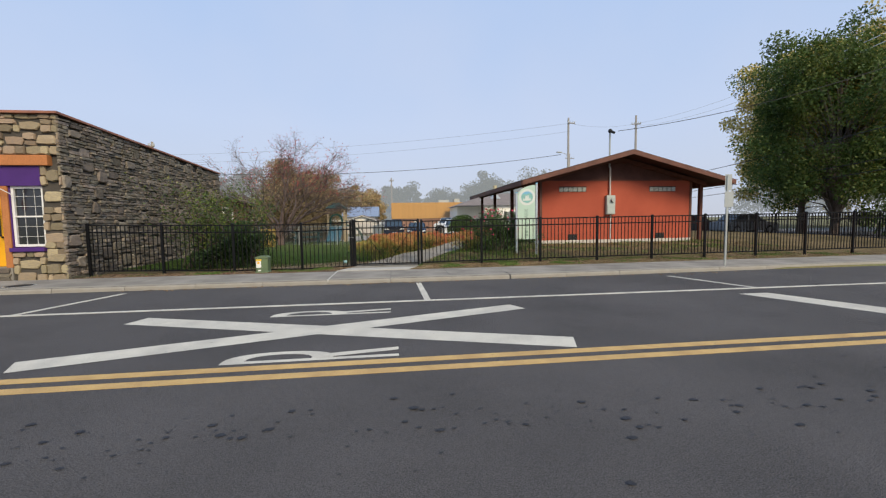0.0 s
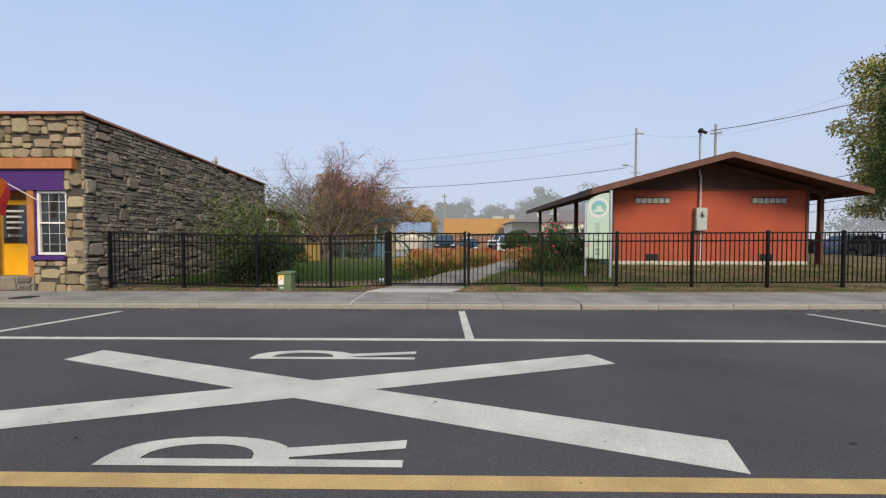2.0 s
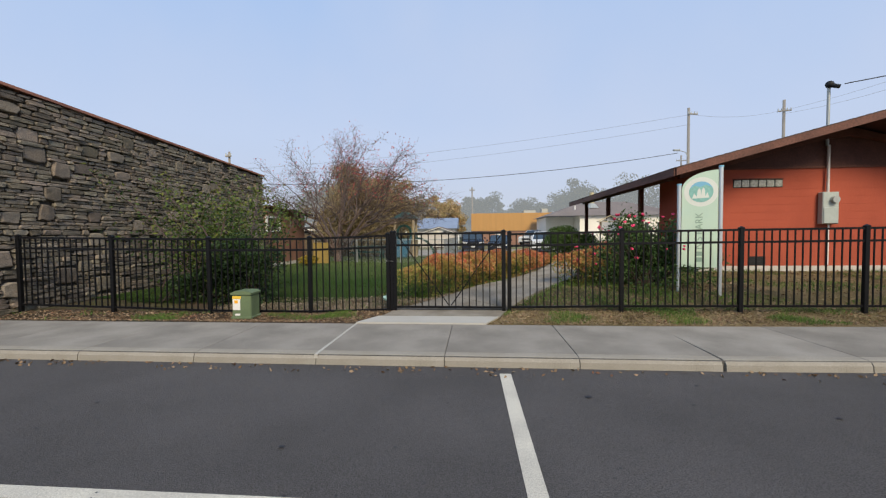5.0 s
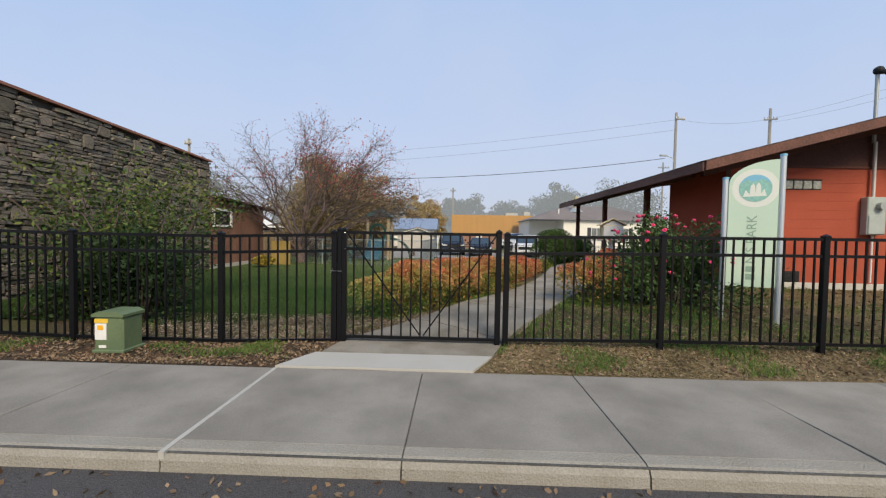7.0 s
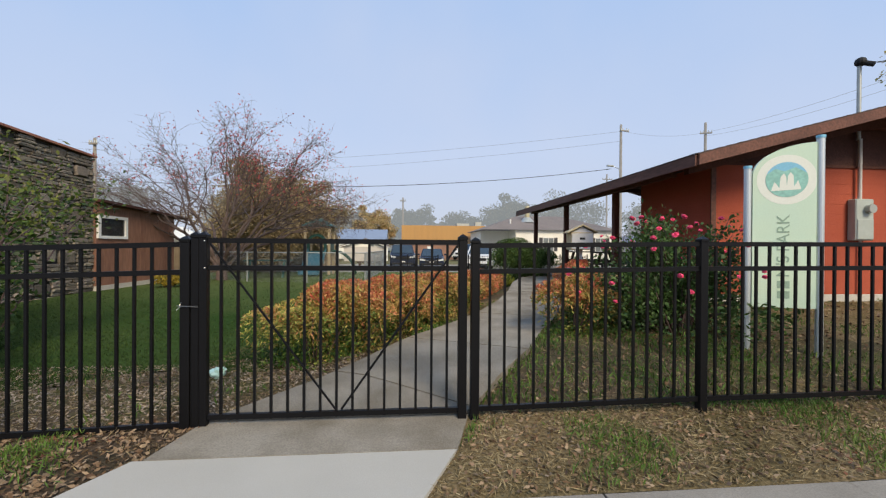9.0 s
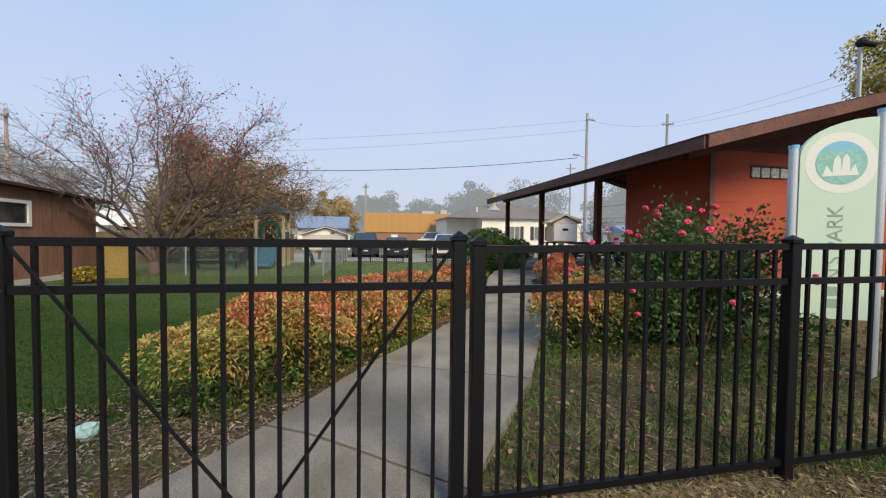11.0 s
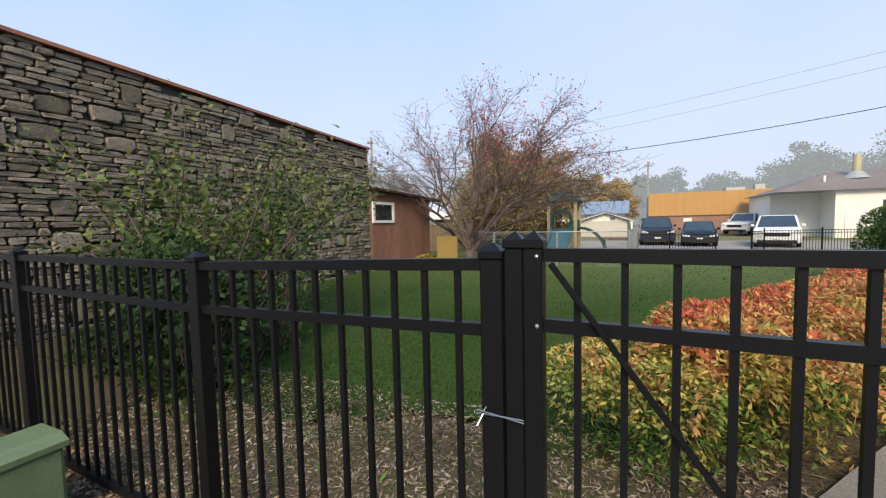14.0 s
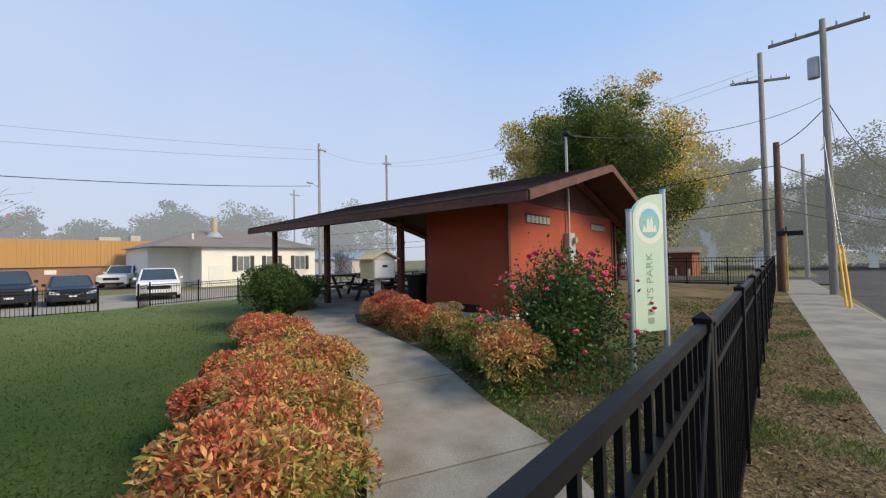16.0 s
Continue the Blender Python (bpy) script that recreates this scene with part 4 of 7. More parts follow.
rod(bm, (9.12, WY0 - 0.05, 0.55), (9.12, WY0 - 0.05, 1.6), 0.02, n=10)
part("lower_pipe", bm, WHITE_TRIM, meter)

# ---- picnic tables ----
DARK_WOOD = mat("dark_wood", (0.075, 0.05, 0.04), 0.8, var=0.25, fine=30, coarse=3, bump=0.3, pieces=0.2)


def picnic_table(at, turn, material, label, group):
    t = thing("picnic_table", label, "table", at, group, "", turn)
    for k in range(5):
        boxpart("top_plank", material, t, -0.92, 0.92, -0.36 + 0.145 * k, -0.225 + 0.145 * k, 0.71, 0.75, bevel=0.004)
    for s in (-1, 1):
        for k in range(2):
            y = s * (0.62 + 0.145 * k)
            boxpart("seat_plank", material, t, -0.92, 0.92, y - 0.066, y + 0.066, 0.41, 0.45, bevel=0.004)
        for e in (-1, 1):
            bm = bmesh.new()
            bar(bm, (0.66 * s, 0.25 * e, 0.71), (0.66 * s, 0.66 * e, 0.0), 0.09, 0.04)
            part("leg", bm, material, t)
        boxpart("cross_bar", material, t, 0.69 * s - 0.02, 0.69 * s + 0.02, -0.8, 0.8, 0.33, 0.41)
    return t


for p, a in (((7.0, 20.6, 0.585), 4), ((9.6, 20.4, 0.585), -3), ((7.1, 22.9, 0.585), 2), ((9.7, 23.0, 0.585), 0), ((12.0, 21.3, 0.585), 90)):
    picnic_table(p, a, DARK_WOOD, "dark weathered wooden picnic table with fixed benches", "tables in the shelter")
# wire litter bin by the tables
bin_dark = thing("litter_bin", "dark round litter bin under the shelter", "bin", (6.6, 18.9, 0.585))
bm = bmesh.new()
bmesh.ops.create_cone(bm, cap_ends=True, segments=20, radius1=0.24, radius2=0.28, depth=0.8, matrix=Matrix.Translation((0, 0, 0.4)))
part("drum", bm, CAST_IRON, bin_dark)

# ---- small cabinet on a white post ----
CREAM = mat("cream_paint", (0.62, 0.50, 0.29), 0.6, var=0.08, fine=60, coarse=4, bump=0.08)
BOOK_BOX = thing("book_box", "cream wooden box with a gable roof on a white post", "box", (4.34, 17.92, lie(4.34, 17.92)), turn=-12)
boxpart("post", WHITE_TRIM, BOOK_BOX, -0.055, 0.055, -0.055, 0.055, -0.1, 0.86, bevel=0.006, label="white post")
cab = boxpart("cabinet", CREAM, BOOK_BOX, -0.26, 0.26, -0.3, 0.3, 0.86, 1.27, bevel=0.006)
boxpart("door", WHITE_TRIM, cab, -0.24, 0.24, -0.325, -0.302, 0.88, 1.25, bevel=0.004, label="pale door")
boxpart("label_plate", CAST_IRON, cab, -0.06, 0.06, -0.332, -0.326, 1.1, 1.15)
bm = bmesh.new()
prism(bm, [(-0.34, 1.26), (0, 1.43), (0.34, 1.26), (0.34, 1.285), (0, 1.46), (-0.34, 1.285)], "y", -0.38, 0.36)
part("roof", bm, CREAM, BOOK_BOX)
bm = bmesh.new()
prism(bm, [(-0.255, 1.272), (0.255, 1.272), (0, 1.4)], "y", -0.299, 0.3)
part("gable", bm, WHITE_TRIM, BOOK_BOX)

# ---- park sign ----
SIGN_GREEN = mat("sign_pale_green", (0.56, 0.68, 0.52), 0.45, var=0.05, fine=80, coarse=1.2, bump=0.02, col2=(0.50, 0.65, 0.53))
SIGN_CREAM = mat("sign_cream", (0.72, 0.74, 0.66), 0.45, var=0.03, bump=0.02)
SIGN_TEAL = mat("sign_teal", (0.27, 0.52, 0.45), 0.45, var=0.15, fine=30, coarse=6, bump=0.0)
SIGN_BLUE = mat("sign_blue", (0.22, 0.50, 0.66), 0.4, var=0.06, bump=0.0)
LETTER_GREEN = mat("letter_green", (0.27, 0.38, 0.29), 0.6, var=0.1, bump=0.0)
POLE_ALU = mat("pole_aluminium", (0.58, 0.62, 0.64), 0.4, 0.5, var=0.06, bump=0.02)
dirx = Vector((0.585, -0.265, 0)).normalized()
sign_turn = math.degrees(math.atan2(dirx.y, dirx.x))
park_sign = thing("park_sign", "tall pale green park sign with an arched top between two poles", "sign", (4.232, 12.508, -0.065), turn=sign_turn)
W = 0.325
for x, h in ((-W, 2.41), (W, 2.70)):
    bm = bmesh.new()
    rod(bm, (x, 0, 0.1), (x, 0, h), 0.036, n=16)
    p = part("pole", bm, POLE_ALU, park_sign)
    bm = bmesh.new()
    rod(bm, (x, 0, h), (x, 0, h + 0.03), 0.041, n=16)
    part("pole_cap", bm, SIGN_BLUE, p, "blue pole cap")
bm = bmesh.new()
outline = [(-W + 0.04, 0.88), (W - 0.04, 0.88), (W - 0.04, 2.66)]
for i in range(11):
    a = math.pi / 2 * i / 10
    outline.append((W - 0.04 - (2 * W - 0.08) * math.sin(a), 2.33 + 0.33 * math.cos(a)))
prism(bm, outline, "y", -0.025, 0.025)
board = part("board", bm, SIGN_GREEN, park_sign)
for y, turn in ((-0.029, 0), (0.029, 180)):
    s = 1 if turn == 0 else -1
    for nm, r, m, k in (("logo_ring", 0.27, SIGN_CREAM, 0.001), ("logo_sky", 0.19, SIGN_BLUE, 0.0025), ("logo_hill", 0.19, SIGN_TEAL, 0.0035)):
        bm = bmesh.new()
        pts = [(0.02 + r * math.cos(2 * math.pi * i / 36), 2.27 + r * math.sin(2 * math.pi * i / 36)) for i in range(36)]
        if nm == "logo_hill":
            pts = [p for p in pts if p[1] < 2.34] + [(0.1, 2.40), (0.0, 2.36), (-0.08, 2.39)]
            pts.sort(key=lambda p: math.atan2(p[1] - 2.25, p[0] - 0.02))
        if nm == "logo_ring":
            pts = [(min(W - 0.045, max(-W + 0.045, p[0])), min(p[1], 2.32 + 0.30 * math.sqrt(max(0.0, 1 - ((W - 0.04 - p[0]) / (2 * W - 0.08)) ** 2)))) for p in pts]
        prism(bm, pts, "y", s * (-0.0255 - k), s * -0.0256)
        part(nm, bm, m, board)
    bm = bmesh.new()
    prism(bm, [(-0.12, 2.15), (-0.09, 2.25), (-0.045, 2.18), (-0.035, 2.30), (-0.005, 2.34), (0.015, 2.30), (0.022, 2.20), (0.03, 2.31), (0.055, 2.35), (0.08, 2.31), (0.085, 2.19), (0.12, 2.26), (0.15, 2.16)], "y", s * -0.0305, s * -0.0295)
    part("logo_shape", bm, SIGN_CREAM, board)
    words("N'S PARK", 0.165, Matrix.Translation((0.0, s * -0.0275, 1.55)) @ pose(0, 0, 0, 90, 0, 0 if s > 0 else 180) @ pose(0, 0, 0, 0, 0, 90), LETTER_GREEN, board)
    for k in range(2):
        boxpart("letter_bar", LETTER_GREEN, board, -0.055, 0.055, s * -0.0285, s * -0.0258, 0.98 + 0.11 * k, 1.06 + 0.11 * k)

# ---- utility box, kerb sign, litter ----
BOX_GREEN = mat("box_green", (0.125, 0.17, 0.085), 0.5, var=0.12, fine=60, coarse=4, bump=0.05, col2=(0.10, 0.14, 0.075))
ub = thing("utility_box", "dull green utility box with a yellow warning label", "utility box", (-3.74, 11.08, 0.11), turn=2)
bm = bmesh.new()
box(bm, -0.16, 0.16, -0.15, 0.15, 0, 0.40, bevel=0.02)
part("body", bm, BOX_GREEN, ub)
bm = bmesh.new()
prism(bm, [(-0.173, 0.40), (0.173, 0.40), (0.175, 0.43), (0.10, 0.46), (-0.10, 0.46), (-0.175, 0.43)], "y", -0.163, 0.163)
part("lid", bm, BOX_GREEN, ub)
boxpart("skirt", BOX_GREEN, ub, -0.175, 0.175, -0.165, 0.165, 0, 0.04, bevel=0.01)
boxpart("warning_label", SIGN_YELLOW, ub, -0.145, 0.0, -0.156, -0.151, 0.335, 0.38)
boxpart("label", WHITE_TRIM, ub, -0.14, -0.015, -0.156, -0.151, 0.15, 0.33, label="white label")
boxpart("label_mark", YELLOW_DOOR, ub, -0.11, -0.05, -0.159, -0.1565, 0.26, 0.31)
boxpart("number", WHITE_TRIM, ub, -0.1, -0.02, -0.156, -0.151, 0.06, 0.09)

ks = thing("street_sign", "grey metal sign seen from behind on a thin post", "sign", (8.75, 9.4, 0.15))
bm = bmesh.new()
bar(bm, (0, 0, -0.1), (0, 0, 2.42), 0.05, 0.03)
part("post", bm, GREY_STEEL, ks)
boxpart("plate", GREY_STEEL, ks, -0.06, 0.14, 0.016, 0.02, 2.02, 2.45, label="bare metal back of the plate")
boxpart("plate", GREY_STEEL, ks, -0.1, 0.16, -0.03, -0.024, 1.58, 1.99, label="small pale plate")
cover = thing("manhole_cover", "dark round iron cover set in the pavement", "manhole cover", (-8.45, 9.5, 0.15))
bm = bmesh.new()
rod(bm, (0, 0, -0.03), (0, 0, 0.006), 0.24, n=28)
part("lid", bm, CAST_IRON, cover)
bm = bmesh.new()
rod(bm, (0, 0, -0.03), (0, 0, 0.004), 0.275, n=28)
part("ring", bm, GREY_STEEL, cover)
bm = bmesh.new()
bmesh.ops.create_icosphere(bm, subdivisions=3, radius=0.075)
for v in bm.verts:
    v.co *= 1 + 0.5 * noise.noise(v.co * 22)
    v.co.z *= 0.7
cup = part("litter_bag", bm, mat("pale_plastic", (0.55, 0.78, 0.68), 0.4, var=0.15, fine=20, bump=0.1), None)
cup.location = (-1.69, 12.6, lie(-1.69, 12.6) + 0.05)
tagged(cup, "crumpled pale green plastic litter on the soil", "litter")

# ---- plants ----
NANDINA = leaf_mat("nandina_leaves", [(0.06, 0.13, 0.025), (0.16, 0.21, 0.04), (0.36, 0.27, 0.07), (0.50, 0.31, 0.10), (0.52, 0.22, 0.095), (0.48, 0.11, 0.06)], ripe=0.95, patch=4.0)
NANDINA_RED = leaf_mat("nandina_red_leaves", [(0.14, 0.15, 0.03), (0.48, 0.29, 0.11), (0.55, 0.20, 0.09), (0.52, 0.105, 0.06), (0.44, 0.05, 0.04)], ripe=0.6, patch=4.0)
NANDINA_GOLD = leaf_mat("nandina_gold_leaves", [(0.06, 0.14, 0.025), (0.15, 0.22, 0.04), (0.28, 0.30, 0.07), (0.48, 0.38, 0.10), (0.52, 0.28, 0.11), (0.46, 0.16, 0.075)], ripe=1.0, patch=4.0)
ROSE_LEAF = leaf_mat("rose_leaves", [(0.03, 0.06, 0.016), (0.055, 0.105, 0.026), (0.10, 0.17, 0.045)])
ROSE_PINK = mat("rose_petals", (0.78, 0.07, 0.17), 0.6, var=0.2, fine=40, bump=0.1, pieces=0.25)
YEW = leaf_mat("yew_needles", [(0.03, 0.06, 0.014), (0.065, 0.115, 0.026), (0.11, 0.17, 0.04)])
LIME = leaf_mat("lime_leaves", [(0.07, 0.12, 0.015), (0.17, 0.20, 0.02), (0.28, 0.26, 0.03)])
# undergrowth: shade among the shrubs put into darker copies of the leaf colours
SHADED_LEAF = leaf_mat("shaded_undergrowth_leaves", [(0.016, 0.034, 0.01), (0.028, 0.056, 0.015), (0.05, 0.085, 0.024)])
VINE = leaf_mat("climber_leaves", [(0.018, 0.038, 0.01), (0.032, 0.066, 0.015), (0.065, 0.108, 0.02), (0.16, 0.18, 0.04)], ripe=0.16)
BARK = mat("bark", (0.15, 0.115, 0.095), 0.95, var=0.3, fine=40, coarse=3, bump=0.8, stretch=(1, 1, 0.3))
TWIG = mat("twig", (0.085, 0.055, 0.05), 0.9, var=0.2, fine=40, coarse=3, bump=0.2)
RED_LEAF = leaf_mat("crimson_leaves", [(0.32, 0.05, 0.06), (0.52, 0.09, 0.10), (0.55, 0.17, 0.12)])
BROWN_LEAF = leaf_mat("brown_leaves", [(0.22, 0.175, 0.10), (0.32, 0.245, 0.13), (0.39, 0.295, 0.15)])
# orange tree: mist put into the leaf colours by paling them
ORANGE_LEAF = leaf_mat("orange_leaves", [(0.30, 0.28, 0.10), (0.48, 0.36, 0.18), (0.55, 0.36, 0.19)])
TREE_GREEN = leaf_mat("tree_green_leaves", [(0.038, 0.072, 0.018), (0.068, 0.115, 0.026), (0.105, 0.155, 0.036), (0.2, 0.21, 0.05)], patch=0.6, through=0.4)
TREE_GOLD = leaf_mat("tree_gold_leaves", [(0.32, 0.31, 0.09), (0.60, 0.47, 0.14), (0.72, 0.56, 0.19)])


def leaf_cloud(name, centres, normals, length, width, material, parent, seed, droop=0.2, fold=0.25, label=""):
    """Many small folded leaves at the points given, turned roughly outwards; each leaf is an island of its own."""
    g = np.random.default_rng(seed)
    n = len(centres)
    c, nr = np.asarray(centres, float), np.asarray(normals, float)
    d = nr + g.normal(0, 0.75, (n, 3))
    d[:, 2] -= droop
    d /= np.linalg.norm(d, axis=1, keepdims=True) + 1e-9
    side = np.cross(d, g.normal(0, 1, (n, 3)) + np.array((0, 0, 0.7)))
    side /= np.linalg.norm(side, axis=1, keepdims=True) + 1e-9
    up = np.cross(side, d)
    ln = (length * g.uniform(0.65, 1.3, n))[:, None]
    wd = (width * g.uniform(0.7, 1.25, n))[:, None]
    base, tip = c - d * ln * 0.5, c + d * ln * 0.5
    mid = c + up * wd * fold
    v = np.stack([base, mid - side * wd * 0.5 - up * wd * fold, tip, mid + side * wd * 0.5 - up * wd * fold], 1).reshape(-1, 3)
    me = bpy.data.meshes.new(name)
    me.vertices.add(4 * n)
    me.vertices.foreach_set("co", v.ravel())
    idx = np.arange(4 * n).reshape(n, 4)
    me.loops.add(4 * n)
    me.loops.foreach_set("vertex_index", idx.ravel())
    me.polygons.add(n)
    me.polygons.foreach_set("loop_start", np.arange(0, 4 * n, 4))
    me.polygons.foreach_set("loop_total", np.full(n, 4))
    me.update(calc_edges=True)
    me.validate()
    me.materials.append(material)
    ob = new(name, me)
    if parent:
        ob.parent = parent
    if label:
        ob["label"] = label
    return ob


def lumpy(seed, n, radii, lumps=7, depth=0.45, low=-0.35, base=0.62):
    """Points and outward directions in a lumpy shell about the origin."""
    g = np.random.default_rng(seed)
    heads = g.normal(0, 1, (lumps, 3))
    heads[:, 2] = np.abs(heads[:, 2]) * 0.8 + low * 0.5
    heads /= np.linalg.norm(heads, axis=1, keepdims=True)
    d = g.normal(0, 1, (n * 2, 3))
    d /= np.linalg.norm(d, axis=1, keepdims=True)
    d = d[d[:, 2] > low * 1.6][:n]
    near = (d @ heads.T).max(1)
    r = base + (1.06 - base) * np.clip((near - 0.55) / 0.42, 0, 1) ** 0.8
    r *= 1 - depth * g.random(len(d)) ** 2.2
    p = d * r[:, None] * np.asarray(radii)
    return p, d


def lobed(seed, n, radii, lobes):
    """Points and outward directions on a bush that is a heap of round lobes of uneven height, with gaps between them."""
    g = np.random.default_rng(seed)
    rad = np.asarray(radii)
    a = np.arange(lobes) * 2.4 + g.uniform(0, 6.28)
    q = np.sqrt((np.arange(lobes) + 0.5) / lobes) * 0.66
    cz = g.uniform(0.0, 0.5, lobes) - 0.35 * (q > 0.45) * g.random(lobes)
    c = np.stack([q * np.cos(a), q * np.sin(a), cz], 1)
    size = g.uniform(0.36, 0.56, lobes)
    k = g.choice(lobes, n, p=size ** 2 / (size ** 2).sum())
    d = g.normal(0, 1, (n, 3))
    d /= np.linalg.norm(d, axis=1, keepdims=True)
    d[:, 2] = np.where((d[:, 2] < -0.3) & (g.random(n) < 0.7), -d[:, 2], d[:, 2])
    r = size[k] * (1 - 0.5 * g.random(n) ** 2.4)
    p = (c[k] + d * r[:, None]) * rad
    low = g.random(n) < 0.16
    p[low, :2] *= 0.82
    p[low, 2] = -rad[2] * g.uniform(0.2, 0.95, low.sum())
    return p, d


def tubes(name, segs, material, parent, sides=5, label=""):
    """Tapered limbs from a list of (a, b, r0, r1)."""
    verts, faces = [], []
    for a, b, r0, r1 in segs:
        a, b = Vector(a), Vector(b)
        d = b - a
        if d.length < 1e-5:
            continue
        x = d.orthogonal().normalized()
        y = d.normalized().cross(x)
        o = len(verts)
        for p, r in ((a, r0), (b, r1)):
            for k in range(sides):
                t = 2 * math.pi * k / sides
                verts.append(tuple(p + (x * math.cos(t) + y * math.sin(t)) * r))
        for k in range(sides):
            j = (k + 1) % sides
            faces.append((o + k, o + j, o + sides + j, o + sides + k))
        faces.append(tuple(o + sides + k for k in range(sides)))
    me = bpy.data.meshes.new(name)
    me.from_pydata(verts, [], faces)
    me.materials.append(material)
    for p in me.polygons:
        p.use_smooth = True
    ob = new(name, me)
    if parent:
        ob.parent = parent
    if label:
        ob["label"] = label
    return ob


def shrub(name, x, y, rx, ry, h, n, leaf, material, seed, label, category, group="", lumps=7, droop=0.25, base=0.62):
    z = lie(x, y) - (0.36 if name == "yew_bush" else 0.0)
    s = thing(name, label, category, (x, y, z), group)
    r = random.Random(seed)
    stems = []
    for k in range(9):
        a = r.uniform(0, 6.28)
        stems.append(((0.08 * math.cos(a), 0.08 * math.sin(a), -0.05), (0.55 * rx * math.cos(a), 0.55 * ry * math.sin(a), h * r.uniform(0.5, 0.75)), 0.012, 0.006))
    tubes("woody_base", stems, TWIG, s)
    p, d = lobed(seed, n, (rx * 1.0, ry * 1.0, h * 0.54), lumps) if base < 0.6 else lumpy(seed, n, (rx, ry, h * 0.52), lumps, low=-0.6, base=base)
    p[:, 2] += h * 0.48
    p[:, 2] = np.maximum(p[:, 2], 0.02)
    leaf_cloud("foliage", p, d, leaf[0], leaf[1], material, s, seed, droop)
    return s


NL, NG = "nandina shrub with orange, yellow and green autumn leaves", "shrubs along the path"
left_hedge = [(-0.98, 13.0, 0.58, 0.5, 0.78, NANDINA_GOLD), (-0.46, 13.22, 0.54, 0.52, 0.84, NANDINA), (-0.05, 13.85, 0.52, 0.52, 0.82, NANDINA), (0.38, 14.4, 0.54, 0.54, 0.80, NANDINA), (0.78, 15.0, 0.54, 0.54, 0.76, NANDINA),
              (0.05, 15.1, 0.4, 0.4, 0.68, NANDINA_RED), (1.05, 15.65, 0.52, 0.52, 0.74, NANDINA), (0.6, 16.0, 0.42, 0.42, 0.64, NANDINA_RED), (1.36, 16.3, 0.5, 0.5, 0.70, NANDINA_RED), (1.6, 17.02, 0.5, 0.5, 0.68, NANDINA_RED), (1.8, 17.8, 0.5, 0.5, 0.66, NANDINA_RED), (2.1, 18.55, 0.46, 0.48, 0.66, NANDINA_RED), (2.25, 19.3, 0.4, 0.42, 0.6, NANDINA_RED)]
for k, (x, y, rx, ry, h, m) in enumerate(left_hedge):
    x += 0.05 if 13.2 < y < 15 else (0.12 if y < 13.2 else 0.03)
    rx, ry, h = (rx * 1.17, ry * 1.14, h * 1.05) if y < 15.1 else (rx * 1.08, ry * 1.08, h)
    near = y < 15.2
    shrub("nandina_shrub", x, y, rx, ry, h, 11500 if near else 6400, (0.048, 0.0175) if near else (0.056, 0.021), m, 100 + k, NL if m is not NANDINA_RED else "low nandina shrub with red autumn leaves", "shrub", NG, lumps=8, base=0.5)
right_hedge = [(2.27, 13.42, 0.58, 0.54, 0.86, NANDINA), (2.7, 14.2, 0.46, 0.44, 0.74, NANDINA_GOLD), (3.22, 15.03, 0.40, 0.38, 0.62, NANDINA), (3.48, 15.92, 0.42, 0.42, 0.62, NANDINA_RED), (3.72, 16.7, 0.42, 0.42, 0.66, NANDINA_RED), (3.9, 17.4, 0.4, 0.4, 0.68, NANDINA_RED), (4.6, 16.3, 0.5, 0.5, 0.5, BROWN_LEAF)]
for k, (x, y, rx, ry, h, m) in enumerate(right_hedge):
    shrub("nandina_shrub", x, y, rx, ry, h, 5600, (0.056, 0.02), m, 140 + k, NL if m in (NANDINA, NANDINA_GOLD) else ("low nandina shrub with red autumn leaves" if m is NANDINA_RED else "low brown wilting shrub by the red wall"), "shrub", NG, lumps=7, base=0.5)
shrub("lime_shrub", 2.8, 19.45, 0.32, 0.32, 0.46, 1500, (0.05, 0.025), LIME, 160, "small yellow-green shrub at the path's edge", "shrub")
shrub("yew_bush", 3.8, 21.0, 1.14, 1.14, 1.8, 32000, (0.09, 0.022), YEW, 161, "dense dark green rounded yew bush", "bush", lumps=13, droop=-0.4, base=0.5)

rose = thing("rose_bush", "tall dark green rose bush with pink flowers", "bush", (3.58, 13.32, lie(3.58, 13.32)))
rr = random.Random(5)
canes, pts, nrm = [], [], []
for k in range(66):
    a, e = rr.uniform(0, 6.28), rr.uniform(0.15, 1.25)
    rad = rr.uniform(0.6, 1.18)
    tipp = Vector((rad * math.cos(a) * math.cos(e) * (1.4 if math.cos(a) < 0 else 1.25), rad * math.sin(a) * math.cos(e) * 0.95, 0.2 + 1.3 * math.sin(e) * rr.uniform(0.72, 1.1)))
    mid = tipp * 0.5 + Vector((0, 0, 0.16))
    canes += [((0.1 * math.cos(a), 0.1 * math.sin(a), -0.05), tuple(mid), 0.012, 0.008), (tuple(mid), tuple(tipp), 0.008, 0.004)]
    for j in range(210):
        f = rr.uniform(0.25, 1.05)
        q = mid * (2 * f) if f < 0.5 else mid.lerp(tipp, 2 * f - 1)
        off = Vector((rr.gauss(0, 0.10), rr.gauss(0, 0.10), rr.gauss(0, 0.09)))
        pts.append(tuple(q + off))
        nrm.append(tuple((q + off).normalized()))
for j in range(2600):
    a, rad = rr.uniform(0, 6.28), math.sqrt(rr.random()) * 1.05
    pts.append((rad * math.cos(a) * 1.3, rad * math.sin(a), rr.uniform(0.03, 0.5)))
    nrm.append((math.cos(a), math.sin(a), 0.3))
